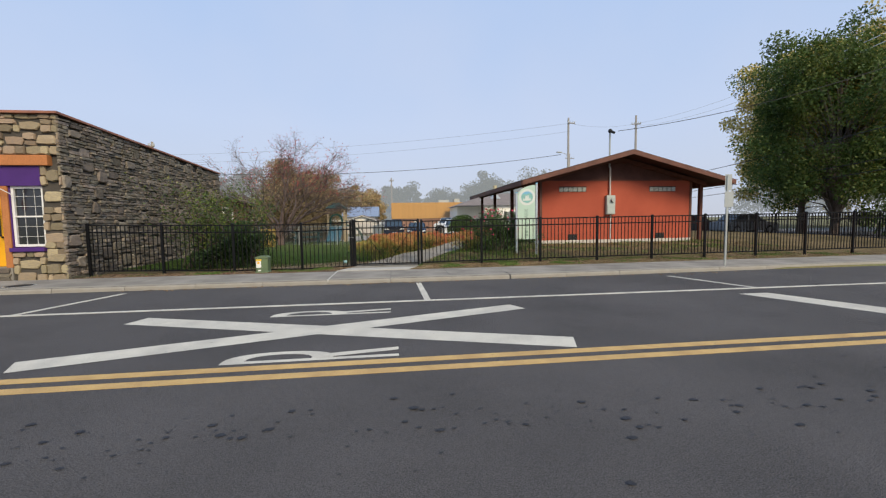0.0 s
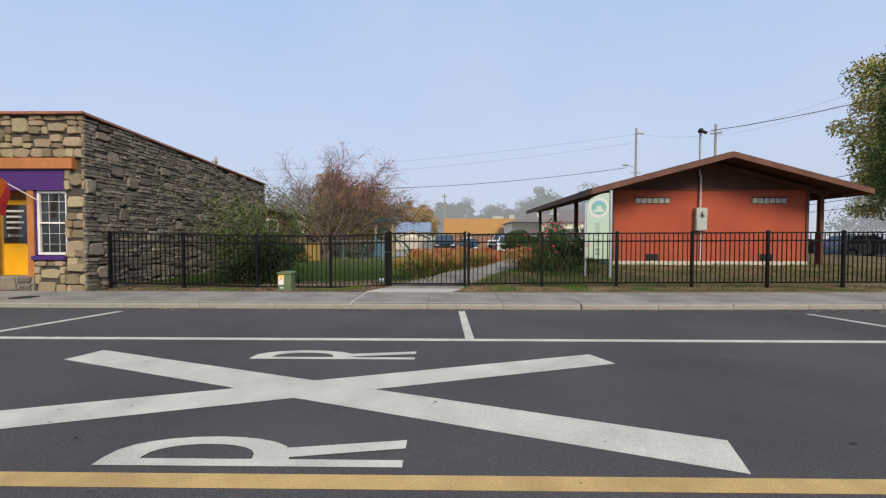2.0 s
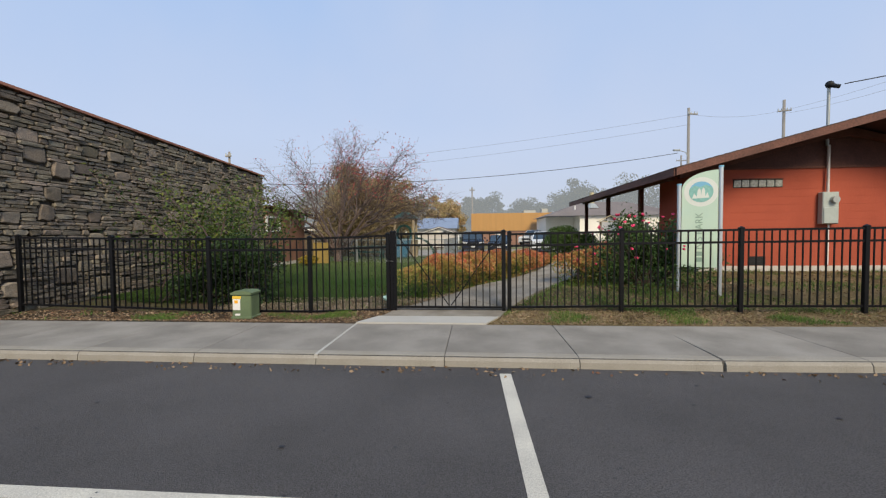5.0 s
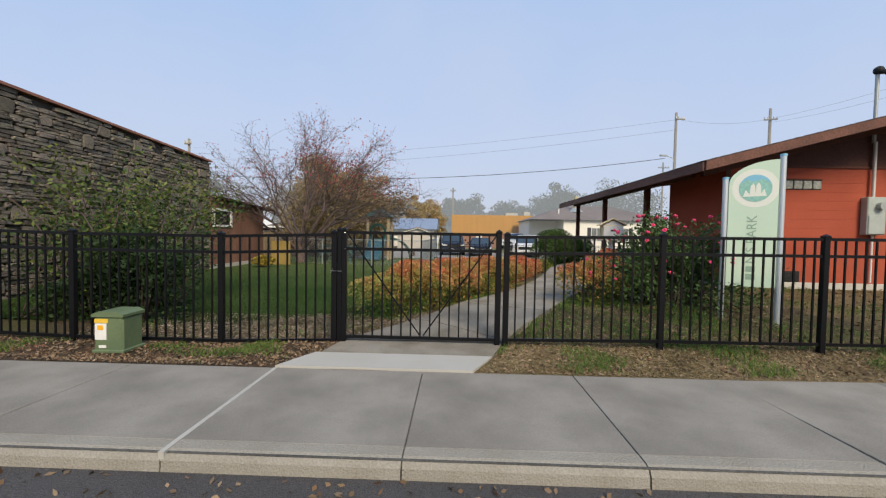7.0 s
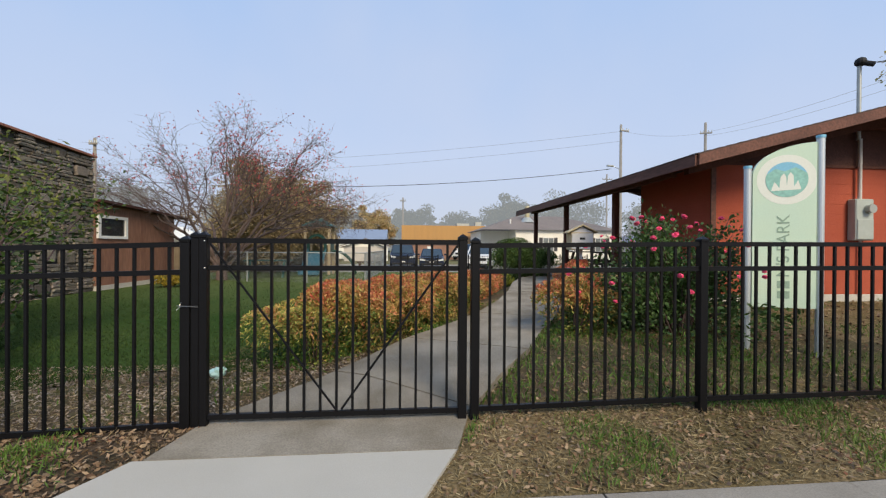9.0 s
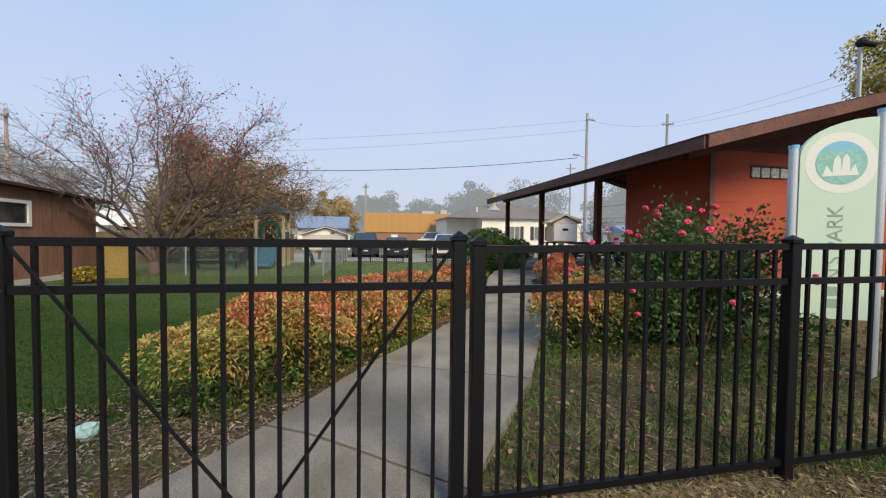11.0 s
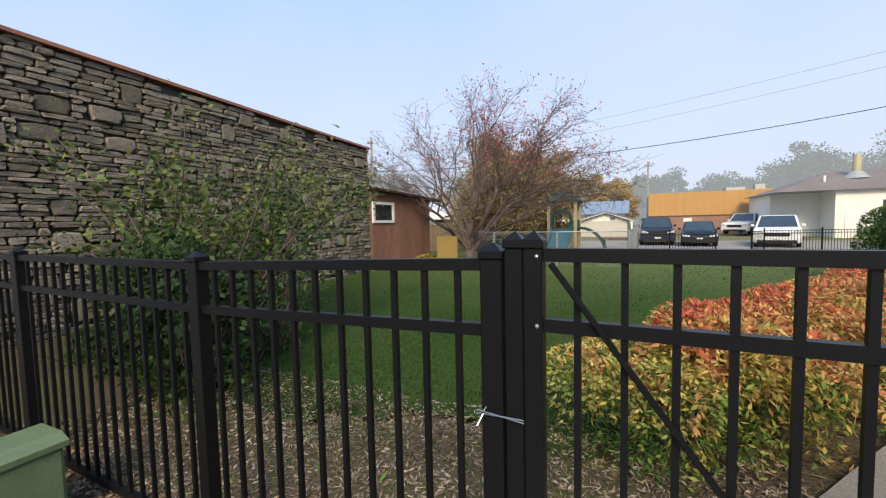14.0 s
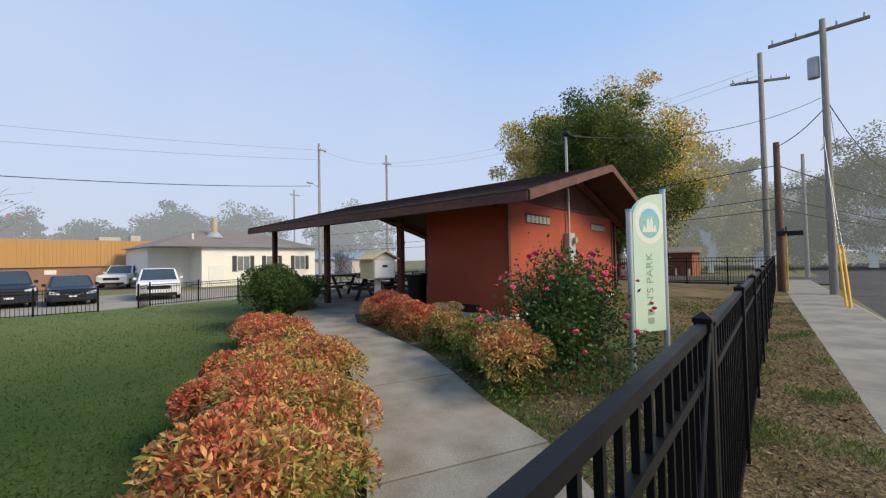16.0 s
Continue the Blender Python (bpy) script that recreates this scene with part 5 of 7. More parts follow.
for a, b in (((0.35, -0.1, 0.9), (0.62, -0.15, 1.52)), ((-0.15, 0.05, 0.9), (-0.25, -0.1, 1.5))):
    canes.append((a, b, 0.008, 0.004))
    for j in range(90):
        q = Vector(a).lerp(Vector(b), rr.random()) + Vector((rr.gauss(0, 0.06), rr.gauss(0, 0.06), rr.gauss(0, 0.05)))
        pts.append(tuple(q))
        nrm.append((rr.gauss(0, 1), rr.gauss(0, 1), 0.5))
tubes("cane_work", canes, TWIG, rose)
pts_a = np.array(pts)
pts_a[:, 2] = np.maximum(pts_a[:, 2], 0.02)
leaf_cloud("foliage", pts_a, nrm, 0.055, 0.034, ROSE_LEAF, rose, 9, 0.15)


def flower_mesh():
    bm = bmesh.new()
    for k in range(11):
        a, t = k * 2.4, 25 + 5 * k
        m = Matrix.Rotation(a, 4, "Z") @ Matrix.Rotation(radians(t), 4, "X") @ Matrix.Translation((0, 0.022, 0)) @ Matrix.Diagonal((0.028, 0.030, 0.008, 1))
        bmesh.ops.create_icosphere(bm, subdivisions=1, radius=1.0, matrix=m)
    me = bpy.data.meshes.new("flower")
    bm.to_mesh(me)
    bm.free()
    me.materials.append(ROSE_PINK)
    return me


FLOWER = flower_mesh()
for k in range(64):
    a, e = rr.uniform(0, 6.28), rr.uniform(0.1, 1.2)
    p = Vector(((1.52 if math.cos(a) < 0 else 1.34) * math.cos(a) * math.cos(e), 1.08 * math.sin(a) * math.cos(e), 0.22 + 1.34 * math.sin(e)))
    shared("flower", FLOWER, rose, Matrix.Translation(p) @ Matrix.Rotation(rr.uniform(-0.7, 0.7), 4, "X") @ Matrix.Rotation(rr.uniform(-0.7, 0.7), 4, "Y") @ Matrix.Scale(rr.uniform(0.6, 1.1), 4))


def grow(a, d, length, r, depth, out, tips, rn, spread=0.55, lift=0.05, ratio=0.72, kids=(2, 3)):
    """Branching limbs; out takes the segments, tips the twig ends."""
    steps = 3
    for _ in range(steps):
        b = a + d * (length / steps)
        r1 = r * 0.88
        out.append((tuple(a), tuple(b), r, r1))
        a, r = b, r1
        d = (d + Vector((rn.gauss(0, 0.12), rn.gauss(0, 0.12), rn.gauss(0, 0.10) + lift))).normalized()
    if depth == 0:
        tips.append((a, d))
        return
    for k in range(rn.choice(kids)):
        nd = (d + Vector((rn.gauss(0, spread), rn.gauss(0, spread), rn.gauss(0, spread * 0.8)))).normalized()
        grow(a, nd, length * ratio * rn.uniform(0.75, 1.2), r * 0.86, depth - 1, out, tips, rn, spread, lift, ratio, kids)
    if depth <= 2:
        tips.append((a, d))


# nearly bare ornamental tree by the shed
BARE_WOOD = mat("bare_wood", (0.12, 0.085, 0.073), 0.9, var=0.25, fine=40, coarse=3, bump=0.3)
bare = thing("bare_tree", "spreading nearly bare tree with a few crimson leaves", "tree", (-6.8, 24.3, 0.0))
rn = random.Random(31)
segs, tips = [((0, 0, -0.2), (0.02, 0, 0.55), 0.24, 0.19)], []


def limb(a, b, r0, r1, n, bow):
    """A bent limb from a to b; gives its joints."""
    pts, last = [], a
    for i in range(1, n + 1):
        f = i / n
        p = a.lerp(b, f) + bow * math.sin(math.pi * f) + Vector((rn.gauss(0, 0.045), rn.gauss(0, 0.045), rn.gauss(0, 0.045)))
        segs.append((tuple(last), tuple(p), r0 + (r1 - r0) * (i - 1) / n, r0 + (r1 - r0) * f))
        pts.append((p, (p - last).normalized(), f))
        last = p
    return pts


def twigs(joints, start, many):
    for p, d, f in joints:
        if f < start:
            continue
        for _ in range(many):
            bd = (d * 0.7 + Vector((rn.gauss(0, 0.6), rn.gauss(0, 0.6), rn.gauss(0.05, 0.4)))).normalized()
            ln = rn.uniform(0.45, 1.15) * (1.2 - 0.5 * f)
            for q, e, g_ in limb(p, p + bd * ln, 0.008, 0.004, 4, Vector((0, 0, 0.04))):
                td = (e * 0.7 + Vector((rn.gauss(0, 0.6), rn.gauss(0, 0.6), rn.gauss(0, 0.5)))).normalized()
                tip = q + td * rn.uniform(0.2, 0.5)
                segs.append((tuple(q), tuple(tip), 0.0045, 0.0025))
                tips.append((tip, td))


for k in range(14):
    az, el = k * 2.4 + rn.uniform(-0.2, 0.2), math.asin((0.42, 0.4, 0.88, 0.3, 0.2, 0.62, 0.85, 0.5, 0.16, 0.66, 0.34, 0.75, 0.35, 0.6)[k])
    mid = Vector((0.3 + 2.0 * math.cos(az) * math.cos(el), 1.7 * math.sin(az) * math.cos(el), 1.5 + 1.9 * math.sin(el)))
    trunk = limb(Vector((0.02, 0, rn.uniform(0.35, 0.8))), mid, 0.075, 0.042, 5, Vector((rn.gauss(0, 0.12), rn.gauss(0, 0.12), 0.12)))
    start, way, _ = trunk[-1]
    for j in range(4):
        a2, e2 = az + (j - 1.5) * 0.42 + rn.gauss(0, 0.1), el + rn.gauss(0.02, 0.22)
        e2 = min(1.45, max(0.02, e2))
        reach = rn.uniform(0.8, 1.04)
        end = Vector((0.6 + 5.2 * reach * math.cos(a2) * math.cos(e2), 4.2 * reach * math.sin(a2) * math.cos(e2), 2.3 + 3.7 * reach * math.sin(e2)))
        src = trunk[-1 - j % 2][0]
        twigs(limb(src, end, 0.028, 0.006, 8, Vector((rn.gauss(0, 0.15), rn.gauss(0, 0.15), rn.uniform(0.0, 0.3)))), 0.15, 3)
big = [s for s in segs if s[2] > 0.018]
tubes("trunk", big, BARE_WOOD, bare, 8)
tubes("twig_work", [s for s in segs if s[2] <= 0.018], BARE_WOOD, bare, 3)
lp, ln_ = [], []
for a, d in tips:
    redness = 0.95 if a.x > 1.2 else (0.8 if a.x > -0.6 else 0.5)
    if a.z > 3.3 - 0.1 * a.x and rn.random() < redness * min(1.0, 0.4 + 0.3 * (a.z - 3.0)):
        for _ in range(rn.choice((1, 1, 2))):
            lp.append(tuple(a + Vector((rn.gauss(0, 0.07), rn.gauss(0, 0.07), rn.gauss(0, 0.07)))))
            ln_.append((rn.gauss(0, 1), rn.gauss(0, 1), -0.4))
leaf_cloud("leaves", lp, ln_, 0.08, 0.05, RED_LEAF, bare, 32, 0.5, label="sparse crimson leaves")


def leafy_tree(name, x, y, base, height, radius, trunk_h, clumps, per, size, material, seed, label, squash=0.8, group="", bark=None):
    """A trunk, limbs and a crown of leaf clumps with gaps."""
    r = random.Random(seed)
    t = thing(name, label, "tree", (x, y, base), group)
    segs, ends = [((0, 0, -0.2), (0.05, 0, trunk_h), radius * 0.055, radius * 0.045), ((0.05, 0, trunk_h), (0, 0, trunk_h + (height - trunk_h) * 0.7), radius * 0.045, radius * 0.012)], []
    ch = height - trunk_h
    for k in range(clumps):
        a, e = r.uniform(0, 6.28), math.asin(r.uniform(-0.8, 1.0))
        rad = r.uniform(0.55, 1.0)
        wob = 0.75 + 0.45 * abs(noise.noise((math.cos(a) * 1.3 + seed, math.sin(a) * 1.3, e * 1.4))) * 2
        rad = min(1.12, rad * wob)
        c = Vector((radius * rad * math.cos(a) * math.cos(e), radius * rad * math.sin(a) * math.cos(e), trunk_h + ch * 0.45 + ch * 0.56 * rad * math.sin(e)))
        ends.append(c)
        if k % 2 == 0:
            m = Vector((c.x * 0.2, c.y * 0.2, trunk_h + (c.z - trunk_h) * 0.6))
            segs += [((0.05, 0, trunk_h * 0.95), tuple(m), radius * 0.012, radius * 0.008), (tuple(m), tuple(c), radius * 0.008, radius * 0.003)]
    tubes("trunk", segs, bark or BARK, t, 7)
    g = np.random.default_rng(seed)
    ps, ns = [], []
    for c in ends:
        rr_ = radius * r.uniform(0.13, 0.29)
        d = g.normal(0, 1, (per, 3))
        d /= np.linalg.norm(d, axis=1, keepdims=True)
        q = d * (rr_ * g.random((per, 1)) ** 0.45) * np.array((1.15, 1.15, squash)) + np.array(tuple(c))
        ps.append(q)
        ns.append(d)
    leaf_cloud("crown", np.concatenate(ps), np.concatenate(ns), size, size * 0.6, material, t, seed, 0.4)
    return t


leafy_tree("brown_tree", -7.4, 32.0, 0.05, 5.6, 3.6, 0.3, 230, 330, 0.13, BROWN_LEAF, 41, "round tree with dense olive-brown leaves")
leafy_tree("orange_tree", -5.0, 68.0, 0.0, 7.0, 3.4, 0.8, 110, 260, 0.2, ORANGE_LEAF, 42, "round tree with pale orange leaves in mist")
leafy_tree("green_tree", 25.2, 20.0, 0.0, 13.0, 4.5, 1.1, 185, 420, 0.16, TREE_GREEN, 43, "large tree with dark green leaves", 1.0)
leafy_tree("gold_tree", 28.2, 24.6, 0.0, 13.4, 4.4, 2.0, 165, 320, 0.2, TREE_GOLD, 45, "large tree with thin golden autumn leaves")
leafy_tree("gold_tree", 30.6, 20.6, 0.0, 14.4, 5.6, 2.0, 180, 330, 0.2, TREE_GOLD, 44, "large tree with thin golden autumn leaves")

# climbers and a shrub on the stone wall
cl = thing("climbing_shrub", "tall leggy green shrub with arching stems by the stone wall", "shrub", (-5.5, 12.95, 0.12))
rc = random.Random(61)
segs, pts, nrm = [], [], []
for k in range(70):
    a = Vector((rc.uniform(-1.1, 0.8), rc.uniform(-0.5, 0.9), 0))
    b = Vector((rc.uniform(-2.4, 1.0), rc.uniform(-0.8, 3.0), rc.uniform(1.0, 2.75)))
    if k > 48:
        b = Vector((rc.uniform(-2.6, -1.2), rc.uniform(0.3, 5.6), rc.uniform(1.6, 3.2)))
    m = a.lerp(b, 0.5) + Vector((0.1, 0, 0.3))
    segs += [(tuple(a), tuple(m), 0.014, 0.010), (tuple(m), tuple(b), 0.010, 0.004)]
    for j in range(165):
        f = rc.random()
        q = a.lerp(m, 2 * f) if f < 0.5 else m.lerp(b, 2 * f - 1)
        g_ = 0.17 if f < 0.6 else 0.10
        pts.append(tuple(q + Vector((rc.gauss(0, g_), rc.gauss(0, g_), rc.gauss(0, 0.12)))))
        nrm.append((rc.gauss(0.3, 0.7), rc.gauss(-0.3, 0.8), 0.3))
tubes("stem", segs, TWIG, cl)
pa = np.array(pts)
pa[:, 2] = np.maximum(pa[:, 2], 0.03)
pa[:, 0] = np.maximum(pa[:, 0], -2.82)
pa[:, 1] = np.where(pa[:, 1] < -1.3, -1.3, pa[:, 1])
leaf_cloud("foliage", pa, nrm, 0.085, 0.045, VINE, cl, 62, 0.3)
shrub("green_shrub", -4.6, 12.5, 0.72, 0.6, 1.4, 5000, (0.075, 0.045), SHADED_LEAF, 63, "dark green leafy shrub behind the fence", "shrub", lumps=10, base=0.5)
shrub("green_shrub", -5.5, 12.7, 0.8, 0.6, 0.85, 4000, (0.075, 0.045), SHADED_LEAF, 64, "loose green shrub behind the fence", "shrub", lumps=10, base=0.5)
shrub("yellow_flowers", -7.1, 21.5, 0.45, 0.35, 0.45, 700, (0.09, 0.06), leaf_mat("yellow_blooms", [(0.12, 0.14, 0.03), (0.34, 0.25, 0.03), (0.42, 0.30, 0.04)]), 65, "clump of yellow flowers by the shed", "flowers")

# ---- shed ----
SHED_WOOD = mat("shed_boards", (0.25, 0.125, 0.08), 0.8, var=0.2, fine=22, coarse=1.6, bump=0.3, col2=(0.19, 0.092, 0.06), stretch=(1, 1, 0.15), pieces=0.1)
shed = thing("shed", "brown board shed with a small white window", "shed", (-0.07, -0.5, -0.01))
bm = bmesh.new()
prism(bm, [(20.97, 0.3), (24.75, 0.3), (24.75, 2.5), (20.97, 2.66)], "x", -11.5, -8.42)
part("wall", bm, SHED_WOOD, shed)
boxpart("plinth", FOUNDATION, shed, -11.5, -8.36, 20.97, 24.8, -0.05, 0.3)
for k in range(12):
    y = 20.98 + 0.3145 * k
    zt = 2.62 - 0.043 * (y - 20.97)
    for z0, z1 in (((0.3, 1.65), (2.3, zt)) if k < 4 else ((0.3, zt),)):
        boxpart("board", SHED_WOOD, shed, -8.419, -8.40, y, y + 0.309, z0, z1, bevel=0.003)
bm = bmesh.new()
prism(bm, [(20.97, 2.66), (25.4, 2.46), (25.4, 2.53), (20.97, 2.73)], "x", -11.6, -8.2)
part("roof", bm, SOFFIT, shed, "dark low roof with an overhang")
sw = boxpart("window", DARK_GLASS, shed, -8.41, -8.40, 21.13, 22.12, 1.72, 2.22, label="dark pane in a white frame")
for y0, y1, z0, z1 in ((21.03, 21.13, 1.64, 2.30), (22.12, 22.22, 1.64, 2.30), (21.13, 22.12, 1.64, 1.72), (21.13, 22.12, 2.22, 2.30)):
    boxpart("frame", WHITE_TRIM, sw, -8.419, -8.36, y0, y1, z0, z1)

# ---- ground litter: mulch, dry stalks, fallen leaves, tufts ----
MULCH = leaf_mat("mulch", [(0.09, 0.05, 0.03), (0.17, 0.11, 0.065), (0.27, 0.20, 0.13), (0.15, 0.06, 0.035)], 0.9, 0.0)
CHIPS = leaf_mat("wood_chips", [(0.09, 0.06, 0.04), (0.18, 0.135, 0.095), (0.36, 0.30, 0.24), (0.14, 0.09, 0.06)], 0.9, 0.0)
WEED = leaf_mat("weed_leaves", [(0.045, 0.09, 0.016), (0.08, 0.15, 0.026), (0.14, 0.20, 0.04)], 0.7, 0.2)
STRAW = leaf_mat("straw", [(0.13, 0.10, 0.05), (0.24, 0.185, 0.095), (0.38, 0.31, 0.18)], 0.9, 0.1)
BLADE = leaf_mat("grass_blades", [(0.022, 0.046, 0.008), (0.034, 0.066, 0.012), (0.055, 0.09, 0.02)], 0.7, 0.2)


def scatter(name, n, where, length, width, material, seed, label, category, flat=True, lift=0.012):
    g = random.Random(seed)
    ps, ns = [], []
    while len(ps) < n:
        p = where(g)
        if p is None:
            continue
        x, y = p
        ps.append((x, y, lie(x, y) + lift + (0.0 if flat else length * 0.4)))
        ns.append((g.gauss(0, 1) * (2.0 if flat else 0.35), g.gauss(0, 1) * (2.0 if flat else 0.35), g.gauss(0, 0.2) if flat else 1.6))
    ob = leaf_cloud(name, ps, ns, length, width, material, None, seed, 0.0, 0.15)
    return tagged(ob, label, category, "", "stuff")


def verge_spot(g):
    x, y = g.uniform(-8.2, 16) if g.random() < 0.75 else g.uniform(-4, 5), g.uniform(10.5, 11.6)
    if y < 10.51 + kerb_shift(x) or -1.78 + (y - 10.5) * 0.75 < x < 0.26 + (y - 10.5) * 0.42:
        return None
    return x, y


def dry_spot(g):
    p = verge_spot(g)
    return p if p and (p[0] > -1.2 or g.random() < 0.08) else None


def litter_spot(g):
    p = verge_spot(g)
    return p if p and (p[0] < -1.0 or g.random() < 0.4) else None


def bed_spot(g):
    x, y = g.uniform(-5, 4.6), g.uniform(11.5, 14.2)
    if inside(PATH_OUTLINE, x, y) or (x < -2 and y > 13.0) or y > 14 and x < 0:
        return None
    return x, y


def weed_spot(g):
    p = bed_spot(g)
    return p if p and (p[0] > 0.2 or g.random() < 0.06) else None


def chip_spot(g):
    x, y = g.uniform(-5, -0.3), g.uniform(11.5, 13.2)
    return None if inside(PATH_OUTLINE, x, y) else (x, y)


def yard_spot(g):
    x, y = g.uniform(0.8, 14), g.uniform(11.5, 15.5)
    return None if inside(PATH_OUTLINE, x, y) else (x, y)


def lawn_spot(g):
    y = 12.4 + 20 * g.random() ** 2.2
    x = g.uniform(-8.3, -1.9 + 0.62 * (y - 12.0) + 0.2)
    return (x, y) if lawn_here(x, y) or g.random() < 0.04 else None


scatter("dry_grass", 26000, dry_spot, 0.07, 0.005, STRAW, 71, "dry straw and dead grass on the verge", "dry grass")
scatter("leaf_litter", 12000, litter_spot, 0.04, 0.02, MULCH, 72, "brown fallen leaves on the verge", "leaf litter", lift=0.016)
scatter("verge_grass", 6500, lambda g: (lambda p: p if p and noise.noise((p[0] * 1.1, p[1] * 1.6, 3)) + g.uniform(-0.28, 0.18) > 0.24 else None)(verge_spot(g)), 0.065, 0.008, WEED, 73, "thin green tufts on the verge", "grass", flat=False)
scatter("mulch_chips", 9000, chip_spot, 0.042, 0.012, CHIPS, 74, "weathered wood mulch and dry leaves", "mulch")
scatter("bed_straw", 9000, bed_spot, 0.08, 0.005, STRAW, 75, "dry stalks on the garden soil", "dry grass")
scatter("bed_weeds", 3600, lambda g: (lambda p: p if p and noise.noise((p[0] * 1.3, p[1] * 1.3, 8)) + g.uniform(-0.3, 0.3) > 0.0 else None)(weed_spot(g)), 0.075, 0.014, WEED, 76, "green weeds in the garden bed", "weeds", flat=False)
scatter("yard_leaves", 3000, yard_spot, 0.05, 0.03, MULCH, 81, "brown fallen leaves round the shelter", "leaf litter", lift=0.02)
scatter("yard_straw", 12000, yard_spot, 0.08, 0.007, STRAW, 77, "dry grass round the shelter", "dry grass")
scatter("yard_grass", 9000, lambda g: (lambda p: p if p and noise.noise((p[0] * 0.8, p[1] * 0.8, 5)) > 0.0 else None)(yard_spot(g)), 0.07, 0.009, WEED, 78, "green grass round the shelter", "grass", flat=False)
scatter("lawn_blades", 60000, lawn_spot, 0.06, 0.009, BLADE, 79, "short green lawn grass", "grass", flat=False, lift=-0.012)


def street_leaf(g):
    return g.uniform(-6, 9), 8.93 - abs(g.gauss(0, 0.12))


ob = scatter("gutter_leaves", 260, street_leaf, 0.05, 0.03, MULCH, 80, "fallen leaves along the gutter", "leaf litter")
# dark tar and gum spots on the road
g = random.Random(90)
bm = bmesh.new()
for k in range(1200):
    x, y = g.uniform(-9, 11), (g.gauss(2.3, 0.2) if g.random() < 0.72 else g.uniform(-1, 8.6))
    r = g.uniform(0.005, 0.014) if g.random() < 0.8 else g.uniform(0.014, 0.028)
    if k > 700:
        x, y, r = g.uniform(-6, 7), g.uniform(2.2, 8.6), g.uniform(0.003, 0.009)
    n = 9
    vs = [bm.verts.new((x + r * g.uniform(0.6, 1.2) * 1.5 * math.cos(6.283 * i / n), y + r * g.uniform(0.6, 1.2) * math.sin(6.283 * i / n), RZ + 0.0075 + k * 0.00001)) for i in range(n)]
    bm.faces.new(vs)
tagged(part("tar_spots", bm, TAR, None), "small dark tar and oil spots on the asphalt", "road stain", kind="stuff")

# hairline cracks in the asphalt
for k, (x, y, a, n) in enumerate(((-0.75, 4.4, 100, 16), (2.6, 7.0, 60, 14), (-3.5, 2.2, 10, 20), (4.6, 1.9, 160, 18))):
    g = random.Random(300 + k)
    vs, fs = [], []
    p, d = Vector((x, y, RZ + 0.0022)), radians(a)
    for i in range(n):
        d += g.gauss(0, 0.35)
        w = g.uniform(0.002, 0.005)
        nrm_ = Vector((-math.sin(d), math.cos(d), 0)) * w
        vs += [tuple(p + nrm_), tuple(p - nrm_)]
        p = p + Vector((math.cos(d), math.sin(d), 0)) * g.uniform(0.06, 0.12)
    me = bpy.data.meshes.new("crack")
    me.from_pydata(vs, [], [(2 * i, 2 * i + 1, 2 * i + 3, 2 * i + 2) for i in range(n - 1)])
    me.materials.append(TAR)
    ob = new("crack", me)
    ob.parent = road

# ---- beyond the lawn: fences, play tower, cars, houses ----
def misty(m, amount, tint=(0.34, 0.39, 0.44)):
    """A copy of a material with morning mist mixed in as a pale glow, for far things."""
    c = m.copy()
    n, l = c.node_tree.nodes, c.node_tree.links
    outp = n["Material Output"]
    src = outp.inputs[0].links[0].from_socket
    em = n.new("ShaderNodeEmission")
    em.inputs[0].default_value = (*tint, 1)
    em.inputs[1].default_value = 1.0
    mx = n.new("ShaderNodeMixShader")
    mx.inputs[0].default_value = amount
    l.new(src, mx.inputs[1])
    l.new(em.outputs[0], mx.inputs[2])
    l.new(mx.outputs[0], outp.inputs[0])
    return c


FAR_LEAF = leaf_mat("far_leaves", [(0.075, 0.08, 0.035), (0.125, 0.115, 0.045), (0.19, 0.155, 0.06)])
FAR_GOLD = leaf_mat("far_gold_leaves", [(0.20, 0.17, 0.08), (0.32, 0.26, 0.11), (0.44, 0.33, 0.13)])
# mist painted into far bark and leaves as glow, thickest in MIST_B
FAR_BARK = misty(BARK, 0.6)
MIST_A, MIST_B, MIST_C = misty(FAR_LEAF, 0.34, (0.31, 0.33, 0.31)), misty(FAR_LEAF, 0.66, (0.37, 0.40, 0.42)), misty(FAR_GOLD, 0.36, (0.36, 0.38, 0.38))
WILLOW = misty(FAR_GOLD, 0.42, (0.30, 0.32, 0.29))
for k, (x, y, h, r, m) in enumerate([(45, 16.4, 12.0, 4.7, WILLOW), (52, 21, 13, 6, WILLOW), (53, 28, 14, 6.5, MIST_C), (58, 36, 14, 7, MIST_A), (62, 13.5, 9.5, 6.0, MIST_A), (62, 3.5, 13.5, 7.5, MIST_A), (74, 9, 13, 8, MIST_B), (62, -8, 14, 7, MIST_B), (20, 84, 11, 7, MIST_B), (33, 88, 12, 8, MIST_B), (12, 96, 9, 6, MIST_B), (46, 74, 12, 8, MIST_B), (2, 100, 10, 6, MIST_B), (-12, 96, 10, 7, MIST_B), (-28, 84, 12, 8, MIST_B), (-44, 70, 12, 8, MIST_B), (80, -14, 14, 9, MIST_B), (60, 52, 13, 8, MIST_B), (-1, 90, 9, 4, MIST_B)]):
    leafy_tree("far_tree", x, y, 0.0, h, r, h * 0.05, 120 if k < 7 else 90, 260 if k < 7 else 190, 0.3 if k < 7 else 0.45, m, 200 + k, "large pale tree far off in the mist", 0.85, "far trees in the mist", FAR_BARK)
bare_far = thing("far_bare_tree", "leafless bush beyond the shelter", "tree", (14.8, 33.0, 0.1))
segs, tips = [], []
rb = random.Random(77)
